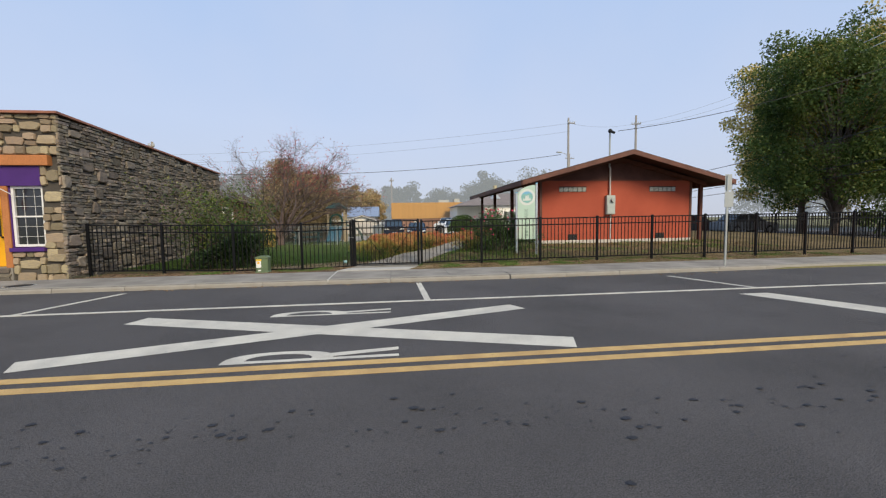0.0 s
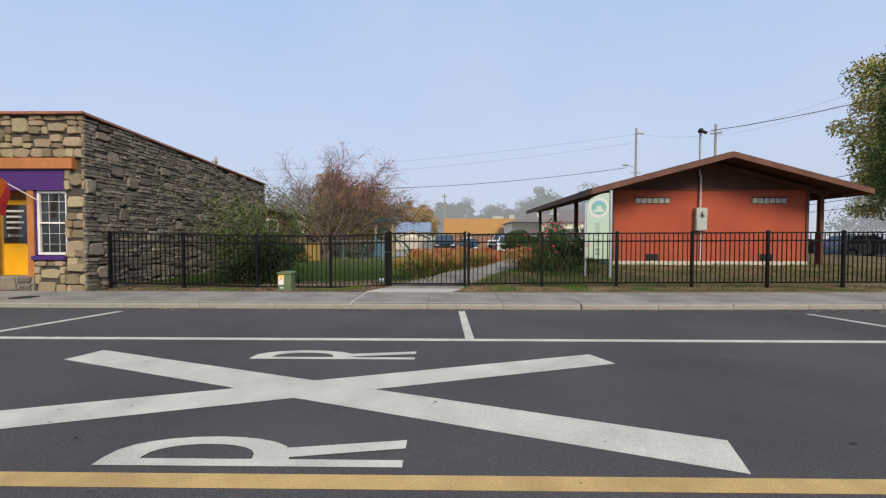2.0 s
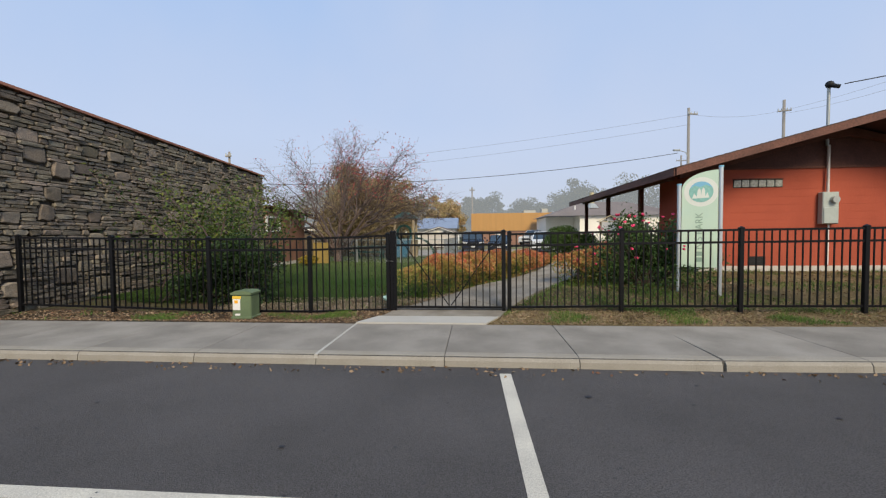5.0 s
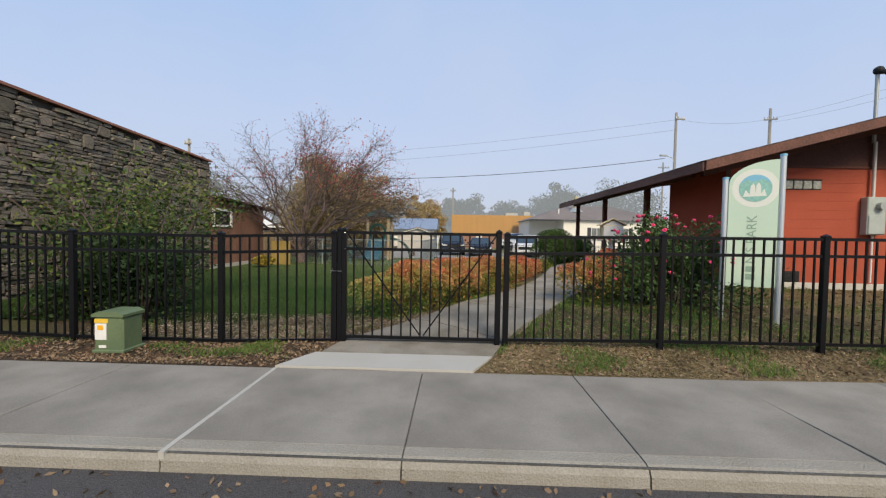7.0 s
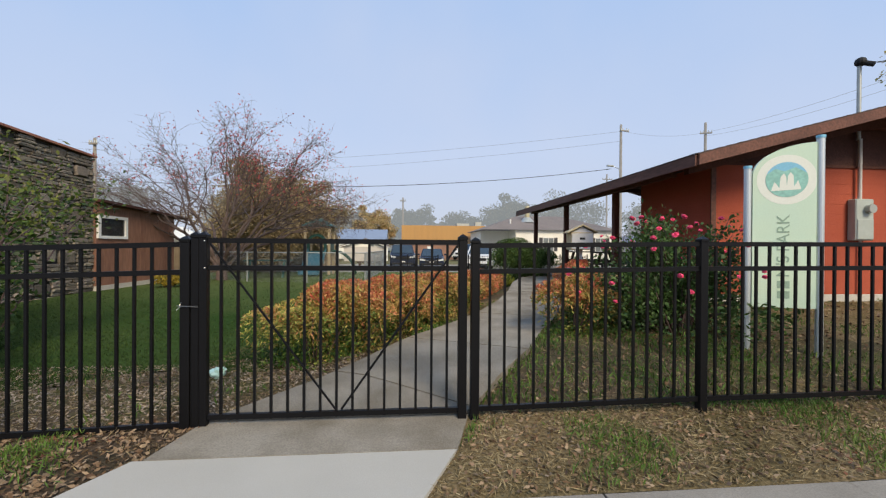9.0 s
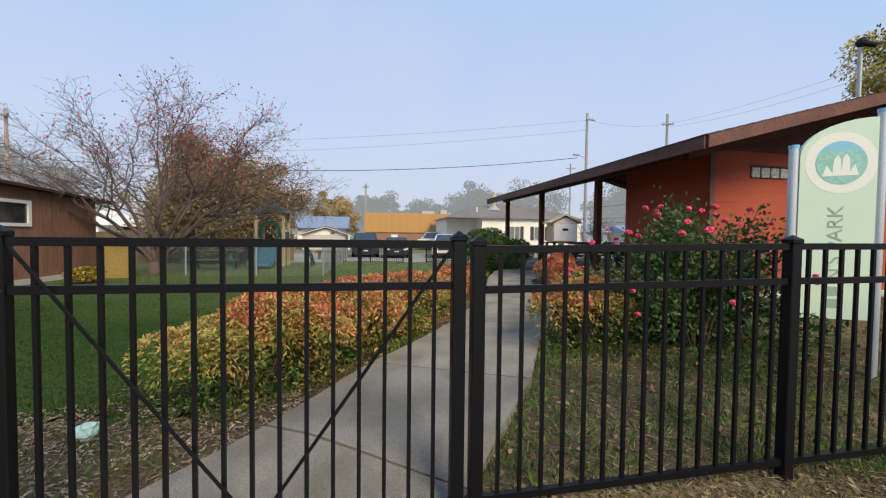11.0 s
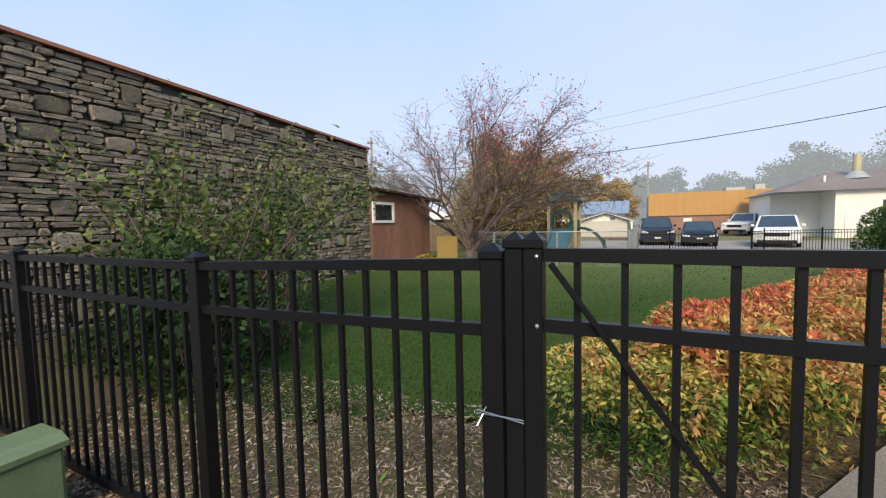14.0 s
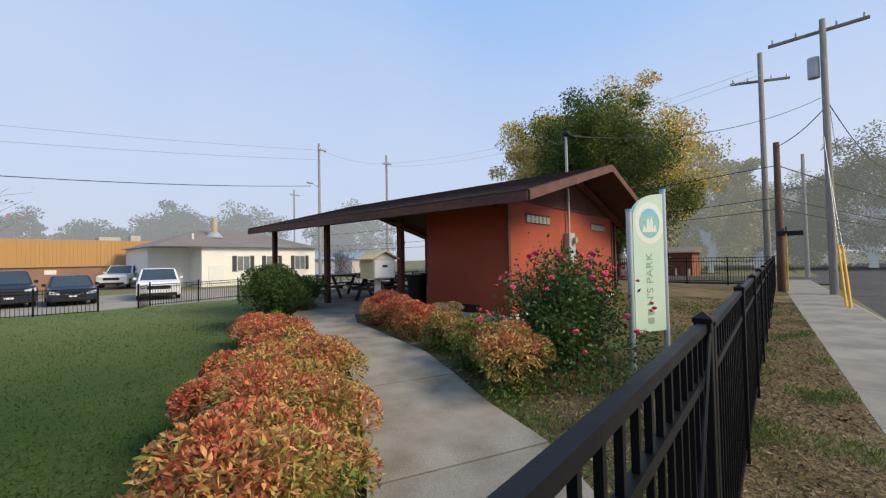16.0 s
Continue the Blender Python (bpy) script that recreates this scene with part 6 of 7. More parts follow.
for k in range(10):
    grow(Vector((rb.uniform(-1.4, 1.4), rb.uniform(-0.5, 0.5), 0)), Vector((rb.gauss(0, 0.4), rb.gauss(0, 0.3), 1)).normalized(), 1.0, 0.035, 4, segs, tips, rb, 0.4, 0.02, 0.75, (2, 3))
tubes("twig_work", segs, TWIG, bare_far, 3)

# low black fence along the parking, with its gate ajar
rear = thing("rear_fence", "low black iron fence along the parking lot", "fence", (0, 0, -0.2))
REAR_PICKET = block_mesh("picket", BLACK_METAL, -0.008, 0.008, -0.008, 0.008, 0, 1.0)
REAR_POST = post_mesh(0.06, 1.08)


def rear_panel(owner, a, b):
    a, b = Vector((*a, 0)), Vector((*b, 0))
    for z in (0.2, 0.98, 1.10):
        bm = bmesh.new()
        bar(bm, a + Vector((0, 0, z)), b + Vector((0, 0, z)), 0.028, 0.028)
        part("rail", bm, BLACK_METAL, owner)
    n = round((b - a).length / 0.12)
    for i in range(1, n):
        p = a.lerp(b, i / n)
        shared("picket", REAR_PICKET, owner, Matrix.Translation((p.x, p.y, 0.12)))


run1 = [(-1.3, 33.0), (0.2, 32.6), (2.0, 32.2)]
run2 = [(4.0, 33.3), (6.2, 33.9), (8.4, 34.5), (10.6, 35.1), (12.8, 35.7)]
for run in (run1, run2):
    for p in run:
        shared("post", REAR_POST, rear, pose(*p, 0.1))
    for a, b in zip(run, run[1:]):
        rear_panel(rear, a, b)
rear_gate = thing("rear_gate", "small black iron gate standing open", "gate", (0, 0, -0.2))
shared("post", REAR_POST, rear_gate, pose(3.3, 32.1, 0.1))
rear_panel(rear_gate, (3.3, 32.1), (3.95, 33.25))

# chain-link fence round the play yard
WIRE = mat("galvanised_wire", (0.36, 0.38, 0.37), 0.5, 0.6, var=0.1, bump=0.0)
link = thing("chain_link_fence", "grey chain-link fence round the play yard", "fence", (0, 0, -0.04))
corners = [(-8.2, 24.9), (-5.6, 23.6), (-3.4, 23.2), (-1.35, 23.2), (-1.3, 27.0), (-1.25, 31.0), (-1.2, 34.0)]
CH = 1.12
for p in corners:
    bm = bmesh.new()
    rod(bm, (*p, -0.1), (*p, 0.15 + CH), 0.028, n=8)
    part("post", bm, WIRE, link)
for (ax, ay), (bx, by) in zip(corners, corners[1:]):
    a, b = Vector((ax, ay, 0.14)), Vector((bx, by, 0.14))
    bm = bmesh.new()
    rod(bm, a + Vector((0, 0, CH)), b + Vector((0, 0, CH)), 0.02, n=8)
    part("top_rail", bm, WIRE, link)
    ln = (b - a).length
    d = (b - a).normalized()
    segs = []
    n = int((ln + CH) / 0.075)
    for i in range(n):
        u = i * 0.075
        for s in (1, -1):
            u0, u1 = (u - CH, u) if s > 0 else (u, u - CH)
            z0, z1 = 0.0, CH
            if u - CH < 0:
                f = (CH - u) / CH
                if s > 0:
                    u0, z0 = 0.0, CH * f
                else:
                    u1, z1 = 0.0, CH * (1 - f)
            if u > ln:
                f = (u - ln) / CH
                if s > 0:
                    u1, z1 = ln, CH * (1 - f)
                else:
                    u0, z0 = ln, CH * f
            segs.append((tuple(a + d * u0 + Vector((0, 0, z0))), tuple(a + d * u1 + Vector((0, 0, z1))), 0.0022, 0.0022))
    tubes("wire_mesh", segs, WIRE, link, 3)

PLAY_GREEN = mat("play_green", (0.018, 0.065, 0.05), 0.45, var=0.12, bump=0.03)
PLAY_BLUE = mat("play_blue", (0.045, 0.15, 0.20), 0.4, var=0.12, bump=0.03)
PLAY_TAN = mat("play_tan", (0.48, 0.38, 0.24), 0.7, var=0.12, fine=30, bump=0.1)
tower = thing("play_tower", "green and tan play tower with a blue slide", "playground", (-4.05, 28.4, 0.1))
for x in (-0.55, 0.55):
    for y in (-0.55, 0.55):
        boxpart("post", PLAY_TAN, tower, x - 0.06, x + 0.06, y - 0.06, y + 0.06, -0.1, 2.35, bevel=0.01)
boxpart("deck", PLAY_GREEN, tower, -0.6, 0.6, -0.6, 0.6, 1.05, 1.13)
bm = bmesh.new()
bmesh.ops.create_cone(bm, cap_ends=True, segments=4, radius1=1.05, radius2=0.2, depth=0.4, matrix=Matrix.Translation((0, 0, 2.5)) @ Matrix.Rotation(radians(45), 4, "Z"))
part("roof", bm, PLAY_GREEN, tower, "green plastic roof")
bm = bmesh.new()
outer = [(0.45 * math.cos(math.pi * i / 12), 1.5 + 0.45 * math.sin(math.pi * i / 12)) for i in range(13)]
inner = [(0.32 * math.cos(math.pi * i / 12), 1.5 + 0.32 * math.sin(math.pi * i / 12)) for i in range(13)]
prism(bm, [(0.45, 1.13), *outer, (-0.45, 1.13), (-0.32, 1.13), *inner[::-1], (0.32, 1.13)], "y", -0.62, -0.56)
part("arch", bm, PLAY_GREEN, tower)
for x in (-0.6, 0.57):
    boxpart("side_panel", PLAY_GREEN, tower, x, x + 0.03, -0.5, 0.5, 1.13, 1.5, bevel=0.01)
prof = [(-0.6, 1.1), (-1.3, 0.55), (-1.9, 0.22), (-2.3, 0.16)]
for nm, x0, x1, up in (("slide", -0.38, 0.38, 0.0), ("slide_edge", -0.43, -0.381, 0.16), ("slide_edge", 0.381, 0.43, 0.16)):
    bm = bmesh.new()
    prism(bm, [*[(y, z + up + 0.01) for y, z in prof], *[(y, z - 0.03) for y, z in prof[::-1]]], "x", x0, x1)
    part(nm, bm, PLAY_BLUE, tower, "blue plastic slide" if nm == "slide" else "")
segs = []
for i in range(9):
    a, b = math.pi / 2 * i / 9, math.pi / 2 * (i + 1) / 9
    for y in (-0.25, 0.25):
        segs.append(((0.6 + 1.1 * math.sin(a), y, 1.15 * math.cos(a)), (0.6 + 1.1 * math.sin(b), y, 1.15 * math.cos(b)), 0.05, 0.05))
    segs.append(((0.6 + 1.1 * math.sin(a), -0.25, 1.15 * math.cos(a)), (0.6 + 1.1 * math.sin(a), 0.25, 1.15 * math.cos(a)), 0.03, 0.03))
tubes("climber", segs, PLAY_GREEN, tower, 6, "curved green climbing ladder")
TABLE_GREEN = mat("table_green", (0.02, 0.09, 0.075), 0.5, var=0.15, bump=0.03)
picnic_table((-5.6, 25.9, 0.12), 6, TABLE_GREEN, "low green plastic picnic table on the grass", "tables in the play yard")

BOARDS = mat("fence_boards", (0.16, 0.12, 0.075), 0.9, var=0.2, fine=25, coarse=1.5, bump=0.3, stretch=(1, 1, 0.2), pieces=0.18)
board_fence = thing("board_fence", "weathered brown board fence behind the play yard", "fence")
BOARD = block_mesh("board", BOARDS, -0.072, 0.072, -0.012, 0.012, 0, 1.5)
for i in range(110):
    f = i / 110
    shared("board", BOARD, board_fence, pose(-13.5 + 9.5 * f, 30.2 + 3.0 * f, 0.0 + 0.01 * (i % 3), 0, 0, 17.5))
for z in (0.4, 1.2):
    bm = bmesh.new()
    bar(bm, (-13.5, 30.24, z), (-4.0, 33.24, z), 0.08, 0.04)
    part("rail", bm, BOARDS, board_fence)
yp = thing("plywood_hoarding", "faded yellow plywood board standing by the tree", "hoarding")
bm = bmesh.new()
box(bm, -7.5, -6.72, 22.95, 23.0, 0.1, 1.12, bevel=0.008)
part("board", bm, mat("faded_yellow", (0.30, 0.21, 0.06), 0.8, var=0.15, fine=20, bump=0.1), yp)
for x in (-7.4, -6.9):
    boxpart("batten", BOARDS, yp, x, x + 0.06, 23.001, 23.04, 0.1, 1.1)
bench = thing("log_bench", "plain low wooden bench beyond the play yard", "bench", (-2.4, 37.0, -0.12))
boxpart("seat", DARK_WOOD, bench, -0.9, 0.9, -0.15, 0.15, 0.45, 0.55, bevel=0.01)
for x in (-0.7, 0.7):
    boxpart("leg", DARK_WOOD, bench, x - 0.08, x + 0.08, -0.12, 0.12, 0, 0.45)

# ---- parked cars ----
TYRE = mat("tyre", (0.012, 0.012, 0.012), 0.85, var=0.2, bump=0.1)
RIM = mat("wheel_rim", (0.4, 0.41, 0.42), 0.35, 0.8, var=0.1, bump=0.0)
LAMP = mat("lamp_glass", (0.6, 0.62, 0.64), 0.1, var=0.1, bump=0.0, spec=0.8)
AUTO_GLASS = mat("auto_glass", (0.03, 0.045, 0.06), 0.05, var=0.15, bump=0.0, spec=1.0)
TRIM_BLACK = mat("trim_black", (0.015, 0.015, 0.016), 0.5, var=0.1, bump=0.0)


def car(name, label, at, turn, colour, size, shape, grille, group="cars in the parking lot"):
    """A car with its front towards -y. size: length, width, height; shape: bonnet height, windscreen foot, roof front, roof back, tail top."""
    L, Wd, H = size
    hood, ws, r0, r1, tail = shape
    paint = mat("car_paint", colour, 0.25, var=0.06, fine=10, coarse=1, bump=0.0, spec=0.6)
    c = thing(name, label, "car", at, group, "", turn)
    f, b, belt = -L / 2, L / 2, hood + 0.06
    bm = bmesh.new()
    prism(bm, [(f + 0.03, 0.24), (f, 0.45), (f + 0.02, hood - 0.16), (f + 0.16, hood - 0.05), (ws, belt), (tail[0], belt), (b - 0.02, tail[1]), (b, 0.5), (b - 0.05, 0.26)], "x", -Wd / 2, Wd / 2)
    bmesh.ops.bevel(bm, geom=bm.edges[:], offset=0.05, segments=2, affect="EDGES")
    part("body", bm, paint, c, smooth=False)
    bm = bmesh.new()
    w0, w1 = Wd / 2 - 0.04, Wd / 2 - 0.2
    low = [(ws + 0.05, belt - 0.03), (tail[0] - 0.02, belt - 0.03)]
    ring = [(-w0, ws, belt - 0.03), (w0, ws, belt - 0.03), (w0, tail[0], belt - 0.03), (-w0, tail[0], belt - 0.03)]
    top = [(-w1, r0, H), (w1, r0, H), (w1, r1, H), (-w1, r1, H)]
    vs = [bm.verts.new(p) for p in ring + top]
    for q in ((0, 1, 5, 4), (1, 2, 6, 5), (2, 3, 7, 6), (3, 0, 4, 7), (4, 5, 6, 7), (3, 2, 1, 0)):
        bm.faces.new([vs[i] for i in q])
    bmesh.ops.recalc_face_normals(bm, faces=bm.faces)
    bmesh.ops.bevel(bm, geom=bm.edges[:], offset=0.045, segments=2, affect="EDGES")
    part("cabin", bm, paint, c)

    def pane(nm, quad, lift):
        bm = bmesh.new()
        p = [Vector(v) for v in quad]
        m = sum(p, Vector()) / 4
        n = (p[1] - p[0]).cross(p[3] - p[0]).normalized()
        if n.dot(m - Vector((0, (ws + tail[0]) / 2, belt))) < 0:
            n = -n
        q = [m + (v - m) * 0.9 for v in p]
        a, b_ = [bm.verts.new(v + n * lift) for v in q], [bm.verts.new(v - n * 0.01) for v in q]
        bm.faces.new(a)
        bm.faces.new(b_[::-1])
        for i in range(4):
            bm.faces.new((a[i], b_[i], b_[(i + 1) % 4], a[(i + 1) % 4]))
        bmesh.ops.recalc_face_normals(bm, faces=bm.faces)
        part(nm, bm, AUTO_GLASS, c)

    pane("windscreen", (ring[0], ring[1], top[1], top[0]), 0.008)
    pane("rear_window", (ring[2], ring[3], top[3], top[2]), 0.008)
    for s in (0, 1):
        i, j = ((1, 2) if s else (0, 3))
        a0, a1, b0, b1 = Vector(ring[i]), Vector(ring[j]), Vector(top[i]), Vector(top[j])
        pane("side_window", (a0.lerp(a1, 0.06), a0.lerp(a1, 0.47), b0.lerp(b1, 0.46), b0.lerp(b1, 0.02)), 0.008)
        pane("side_window", (a0.lerp(a1, 0.52), a0.lerp(a1, 0.95), b0.lerp(b1, 0.97), b0.lerp(b1, 0.52)), 0.008)
        sx = 1 if s else -1
        boxpart("mirror", paint, c, sx * (Wd / 2 + 0.02), sx * (Wd / 2 + 0.18), ws + 0.35, ws + 0.43, belt + 0.02, belt + 0.16, bevel=0.02)
    for sx in (-1, 1):
        for y in (f + 0.85, b - 0.9):
            bm = bmesh.new()
            rod(bm, (sx * (Wd / 2 - 0.2), y, 0.33), (sx * (Wd / 2 + 0.012), y, 0.33), 0.33, n=24)
            tw = part("wheel", bm, TYRE, c)
            bm = bmesh.new()
            rod(bm, (sx * (Wd / 2 + 0.006), y, 0.33), (sx * (Wd / 2 + 0.022), y, 0.33), 0.21, n=16)
            part("rim", bm, RIM, tw)
        bm = bmesh.new()
        prism(bm, [(sx * (Wd / 2 - 0.06), hood - 0.11), (sx * (Wd / 2 - 0.48), hood - 0.22), (sx * (Wd / 2 - 0.46), hood - 0.30), (sx * (Wd / 2 - 0.05), hood - 0.26)], "y", f - 0.012, f + 0.1)
        part("headlight", bm, LAMP, c)
    boxpart("grille", TRIM_BLACK, c, -Wd * 0.27, Wd * 0.27, f - 0.014, f + 0.06, hood - 0.42, hood - 0.22, bevel=0.01)
    if grille:
        bm = bmesh.new()
        bar(bm, (-Wd * 0.2, f - 0.022, hood - 0.25), (0, f - 0.022, hood - 0.36), 0.03, 0.02)
        bar(bm, (Wd * 0.2, f - 0.022, hood - 0.25), (0, f - 0.022, hood - 0.36), 0.03, 0.02)
        part("grille_trim", bm, RIM, c)
    boxpart("lower_bumper", TRIM_BLACK, c, -Wd * 0.42, Wd * 0.42, f - 0.01, f + 0.05, 0.25, 0.40, bevel=0.01)
    boxpart("number_plate", WHITE_TRIM, c, -0.16, 0.16, f - 0.02, f - 0.011, 0.44, 0.53)
    return c


car("minivan", "white minivan parked facing the lawn", (6.0, 39.7, -0.12), -14, (0.72, 0.73, 0.74), (5.1, 1.98, 1.72), (1.02, -1.75, -0.95, 2.2, (2.42, 1.0)), False)
car("blue_sedan", "dark blue sedan parked facing the lawn", (2.15, 40.1, -0.12), -4, (0.012, 0.018, 0.035), (4.7, 1.82, 1.45), (0.86, -1.2, -0.45, 1.0, (1.75, 0.9)), True)
car("dark_suv", "dark blue sport utility car parked facing the lawn", (-0.2, 41.0, -0.12), 2, (0.016, 0.022, 0.04), (4.5, 1.92, 1.75), (1.06, -1.2, -0.7, 1.95, (2.12, 1.0)), False)
car("white_pickup", "white car with a dark roof parked by the brick wall", (6.9, 52.5, 0.13), -28, (0.66, 0.66, 0.64), (5.0, 1.9, 1.7), (1.0, -1.0, -0.3, 1.1, (1.6, 1.0)), False)
for k, (x, y) in enumerate(((22.0, 30.5), (25.0, 31.0), (28.0, 29.0))):
    car("parked_car", "dark parked car beyond the fence", (x, y, 0.1), 70 + 10 * k, ((0.02, 0.025, 0.03), (0.06, 0.02, 0.02), (0.35, 0.36, 0.37))[k], (4.6, 1.85, 1.5), (0.9, -1.2, -0.5, 1.2, (1.8, 0.95)), False)

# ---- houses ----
# distance haze is mixed into these walls and roofs as a faint glow
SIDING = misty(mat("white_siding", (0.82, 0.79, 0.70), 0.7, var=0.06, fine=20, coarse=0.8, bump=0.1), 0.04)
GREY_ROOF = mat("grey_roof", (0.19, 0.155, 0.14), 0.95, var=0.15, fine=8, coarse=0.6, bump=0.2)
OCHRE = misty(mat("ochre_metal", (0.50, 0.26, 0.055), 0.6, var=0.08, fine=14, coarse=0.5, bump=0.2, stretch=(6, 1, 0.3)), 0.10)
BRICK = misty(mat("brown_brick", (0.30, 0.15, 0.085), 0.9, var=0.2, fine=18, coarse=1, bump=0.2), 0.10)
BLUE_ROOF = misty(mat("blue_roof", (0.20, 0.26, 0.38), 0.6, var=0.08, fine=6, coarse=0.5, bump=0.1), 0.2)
SHUTTER = mat("shutter", (0.05, 0.05, 0.055), 0.7, var=0.1, bump=0.0)
PALE_GLASS = mat("pale_glass", (0.20, 0.22, 0.22), 0.15, var=0.25, fine=6, bump=0.0, spec=0.7)


def house_window(owner, x0, x1, z0, z1, y, shutters=True):
    w = boxpart("window", PALE_GLASS, owner, x0, x1, y - 0.03, y - 0.004, z0, z1)
    for a in ((x0 - 0.05, x0, z0, z1), (x1, x1 + 0.05, z0, z1), (x0, x1, z1, z1 + 0.06), (x0, x1, z0 - 0.06, z0), ((x0 + x1) / 2 - 0.02, (x0 + x1) / 2 + 0.02, z0, z1)):
        boxpart("frame", WHITE_TRIM, w, a[0], a[1], y - 0.05, y - 0.031 if a[0] > x0 else y - 0.004, a[2], a[3])
    if shutters:
        for a in (x0 - 0.40, x1 + 0.06):
            boxpart("shutter", SHUTTER, w, a, a + 0.34, y - 0.045, y - 0.005, z0 - 0.05, z1 + 0.05)


white_house = thing("white_house", "low white house with shuttered windows and a grey hip roof", "house")
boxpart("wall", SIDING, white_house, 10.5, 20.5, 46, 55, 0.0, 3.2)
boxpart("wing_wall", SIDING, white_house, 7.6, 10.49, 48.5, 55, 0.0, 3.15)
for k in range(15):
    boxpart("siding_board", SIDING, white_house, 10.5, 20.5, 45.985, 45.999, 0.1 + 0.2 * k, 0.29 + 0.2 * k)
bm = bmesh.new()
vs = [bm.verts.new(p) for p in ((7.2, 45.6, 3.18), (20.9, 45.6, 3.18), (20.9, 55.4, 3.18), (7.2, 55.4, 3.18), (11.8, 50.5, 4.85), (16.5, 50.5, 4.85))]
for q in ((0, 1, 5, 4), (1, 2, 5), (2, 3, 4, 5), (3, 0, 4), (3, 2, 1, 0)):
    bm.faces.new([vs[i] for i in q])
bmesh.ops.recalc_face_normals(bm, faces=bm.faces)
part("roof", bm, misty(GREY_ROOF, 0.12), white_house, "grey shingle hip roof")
for x in (13.2, 15.7, 18.4):
    house_window(white_house, x, x + 1.0, 1.2, 2.4, 45.985)
boxpart("door", WHITE_TRIM, white_house, 11.0, 12.1, 45.95, 45.984, 0.2, 1.7)
bm = bmesh.new()
rod(bm, (12.4, 48.6, 3.6), (12.4, 48.6, 5.7), 0.24, n=14)
part("flue", bm, mat("flue_metal", (0.55, 0.48, 0.30), 0.5, 0.3, var=0.15, bump=0.05), white_house, "tall metal flue")
bm = bmesh.new()
bmesh.ops.create_cone(bm, cap_ends=True, segments=16, radius1=0.75, radius2=0.3, depth=0.5, matrix=Matrix.Translation((12.4, 48.6, 4.3)))
part("flashing", bm, GREY_STEEL, white_house, "bright flashing")
bm = bmesh.new()
rod(bm, (10.4, 47.6, 3.2), (10.4, 47.6, 4.3), 0.08, n=8)
part("vent_pipe", bm, WHITE_TRIM, white_house)

ochre = thing("ochre_building", "long low building with ochre metal above brown brick", "building")
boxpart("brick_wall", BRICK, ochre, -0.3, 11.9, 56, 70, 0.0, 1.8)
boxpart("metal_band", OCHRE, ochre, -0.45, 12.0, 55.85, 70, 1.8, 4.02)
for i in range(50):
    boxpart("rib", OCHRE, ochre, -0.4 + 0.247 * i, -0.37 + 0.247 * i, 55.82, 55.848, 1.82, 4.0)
boxpart("sign_plate", WHITE_TRIM, ochre, 2.6, 3.3, 55.95, 55.99, 1.2, 1.55)
boxpart("roof_unit", GREY_STEEL, ochre, 6.6, 8.2, 60, 62, 4.02, 4.55)
boxpart("roof_unit", GREY_STEEL, ochre, 9.0, 9.8, 60, 61, 4.02, 4.75)
boxpart("roof_rail", GREY_STEEL, ochre, 5.0, 10.5, 59.95, 60.0, 4.02, 4.13)

garage = thing("garage", "pale small garage with a white trimmed gable", "garage")
boxpart("wall", misty(mat("pale_siding", (0.55, 0.50, 0.44), 0.8, var=0.06, bump=0.05), 0.12), garage, -6.2, -2.2, 50, 56, 0.0, 1.45)
bm = bmesh.new()
prism(bm, [(-6.2, 1.45), (-2.2, 1.45), (-4.0, 2.1)], "y", 50.0, 56)
part("gable", bm, SIDING, garage)
for a, b in (((-7.0, 1.3), (-4.0, 2.22)), ((-4.0, 2.22), (-1.6, 1.4))):
    bm = bmesh.new()
    bar(bm, (a[0], 49.7, a[1]), (b[0], 49.7, b[1]), 0.12, 0.1)
    part("bargeboard", bm, WHITE_TRIM, garage)
    bm = bmesh.new()
    prism(bm, [(a[0], a[1] + 0.05), (b[0], b[1] + 0.05), (b[0], b[1] + 0.1), (a[0], a[1] + 0.1)], "y", 49.6, 56.4)
    part("roof_slope", bm, GREY_ROOF, garage)
boxpart("window", PALE_GLASS, garage, -3.6, -3.2, 49.96, 49.99, 1.5, 1.75)
boxpart("porch_post", WHITE_TRIM, garage, -1.9, -1.75, 49.7, 49.85, 0.0, 1.45)
blue_house = thing("blue_roof_house", "low house with a long pale blue metal roof", "house")
boxpart("wall", SIDING, blue_house, -8.0, -2.6, 58, 64, 0.0, 2.2)
bm = bmesh.new()
prism(bm, [(57.4, 2.2), (61, 3.7), (64.6, 2.2)], "x", -8.4, -2.3)
part("roof", bm, BLUE_ROOF, blue_house)
carport = thing("carport", "white carport with an arched dark cover", "carport")
for x in (-17.5, -14.2, -11.0, -7.6):
    boxpart("post", WHITE_TRIM, carport, x, x + 0.1, 42, 42.1, 0.0, 1.9)
bm = bmesh.new()
arc = [(-12.6 + 5.2 * math.cos(math.pi * i / 14), 1.5 + 1.0 * math.sin(math.pi * i / 14)) for i in range(15)]
prism(bm, [*arc, *[(x, z - 0.1) for x, z in arc[::-1]]], "y", 42, 47)
part("cover", bm, SHUTTER, carport)
boxpart("back_wall", SIDING, carport, -18.0, -7.2, 47.1, 52, 0.0, 2.1)
boxpart("trim", WHITE_TRIM, carport, -18.0, -7.2, 41.9, 41.98, 1.9, 2.06)
bm = bmesh.new()
prism(bm, [(46.8, 2.1), (49.5, 3.0), (52.3, 2.1)], "x", -18.3, -7.0)
part("roof", bm, GREY_ROOF, carport)
small_house = thing("gable_house", "small white gabled house behind the shed", "house")
boxpart("wall", SIDING, small_house, -21.5, -17.6, 40, 46, 0, 2.0)
bm = bmesh.new()
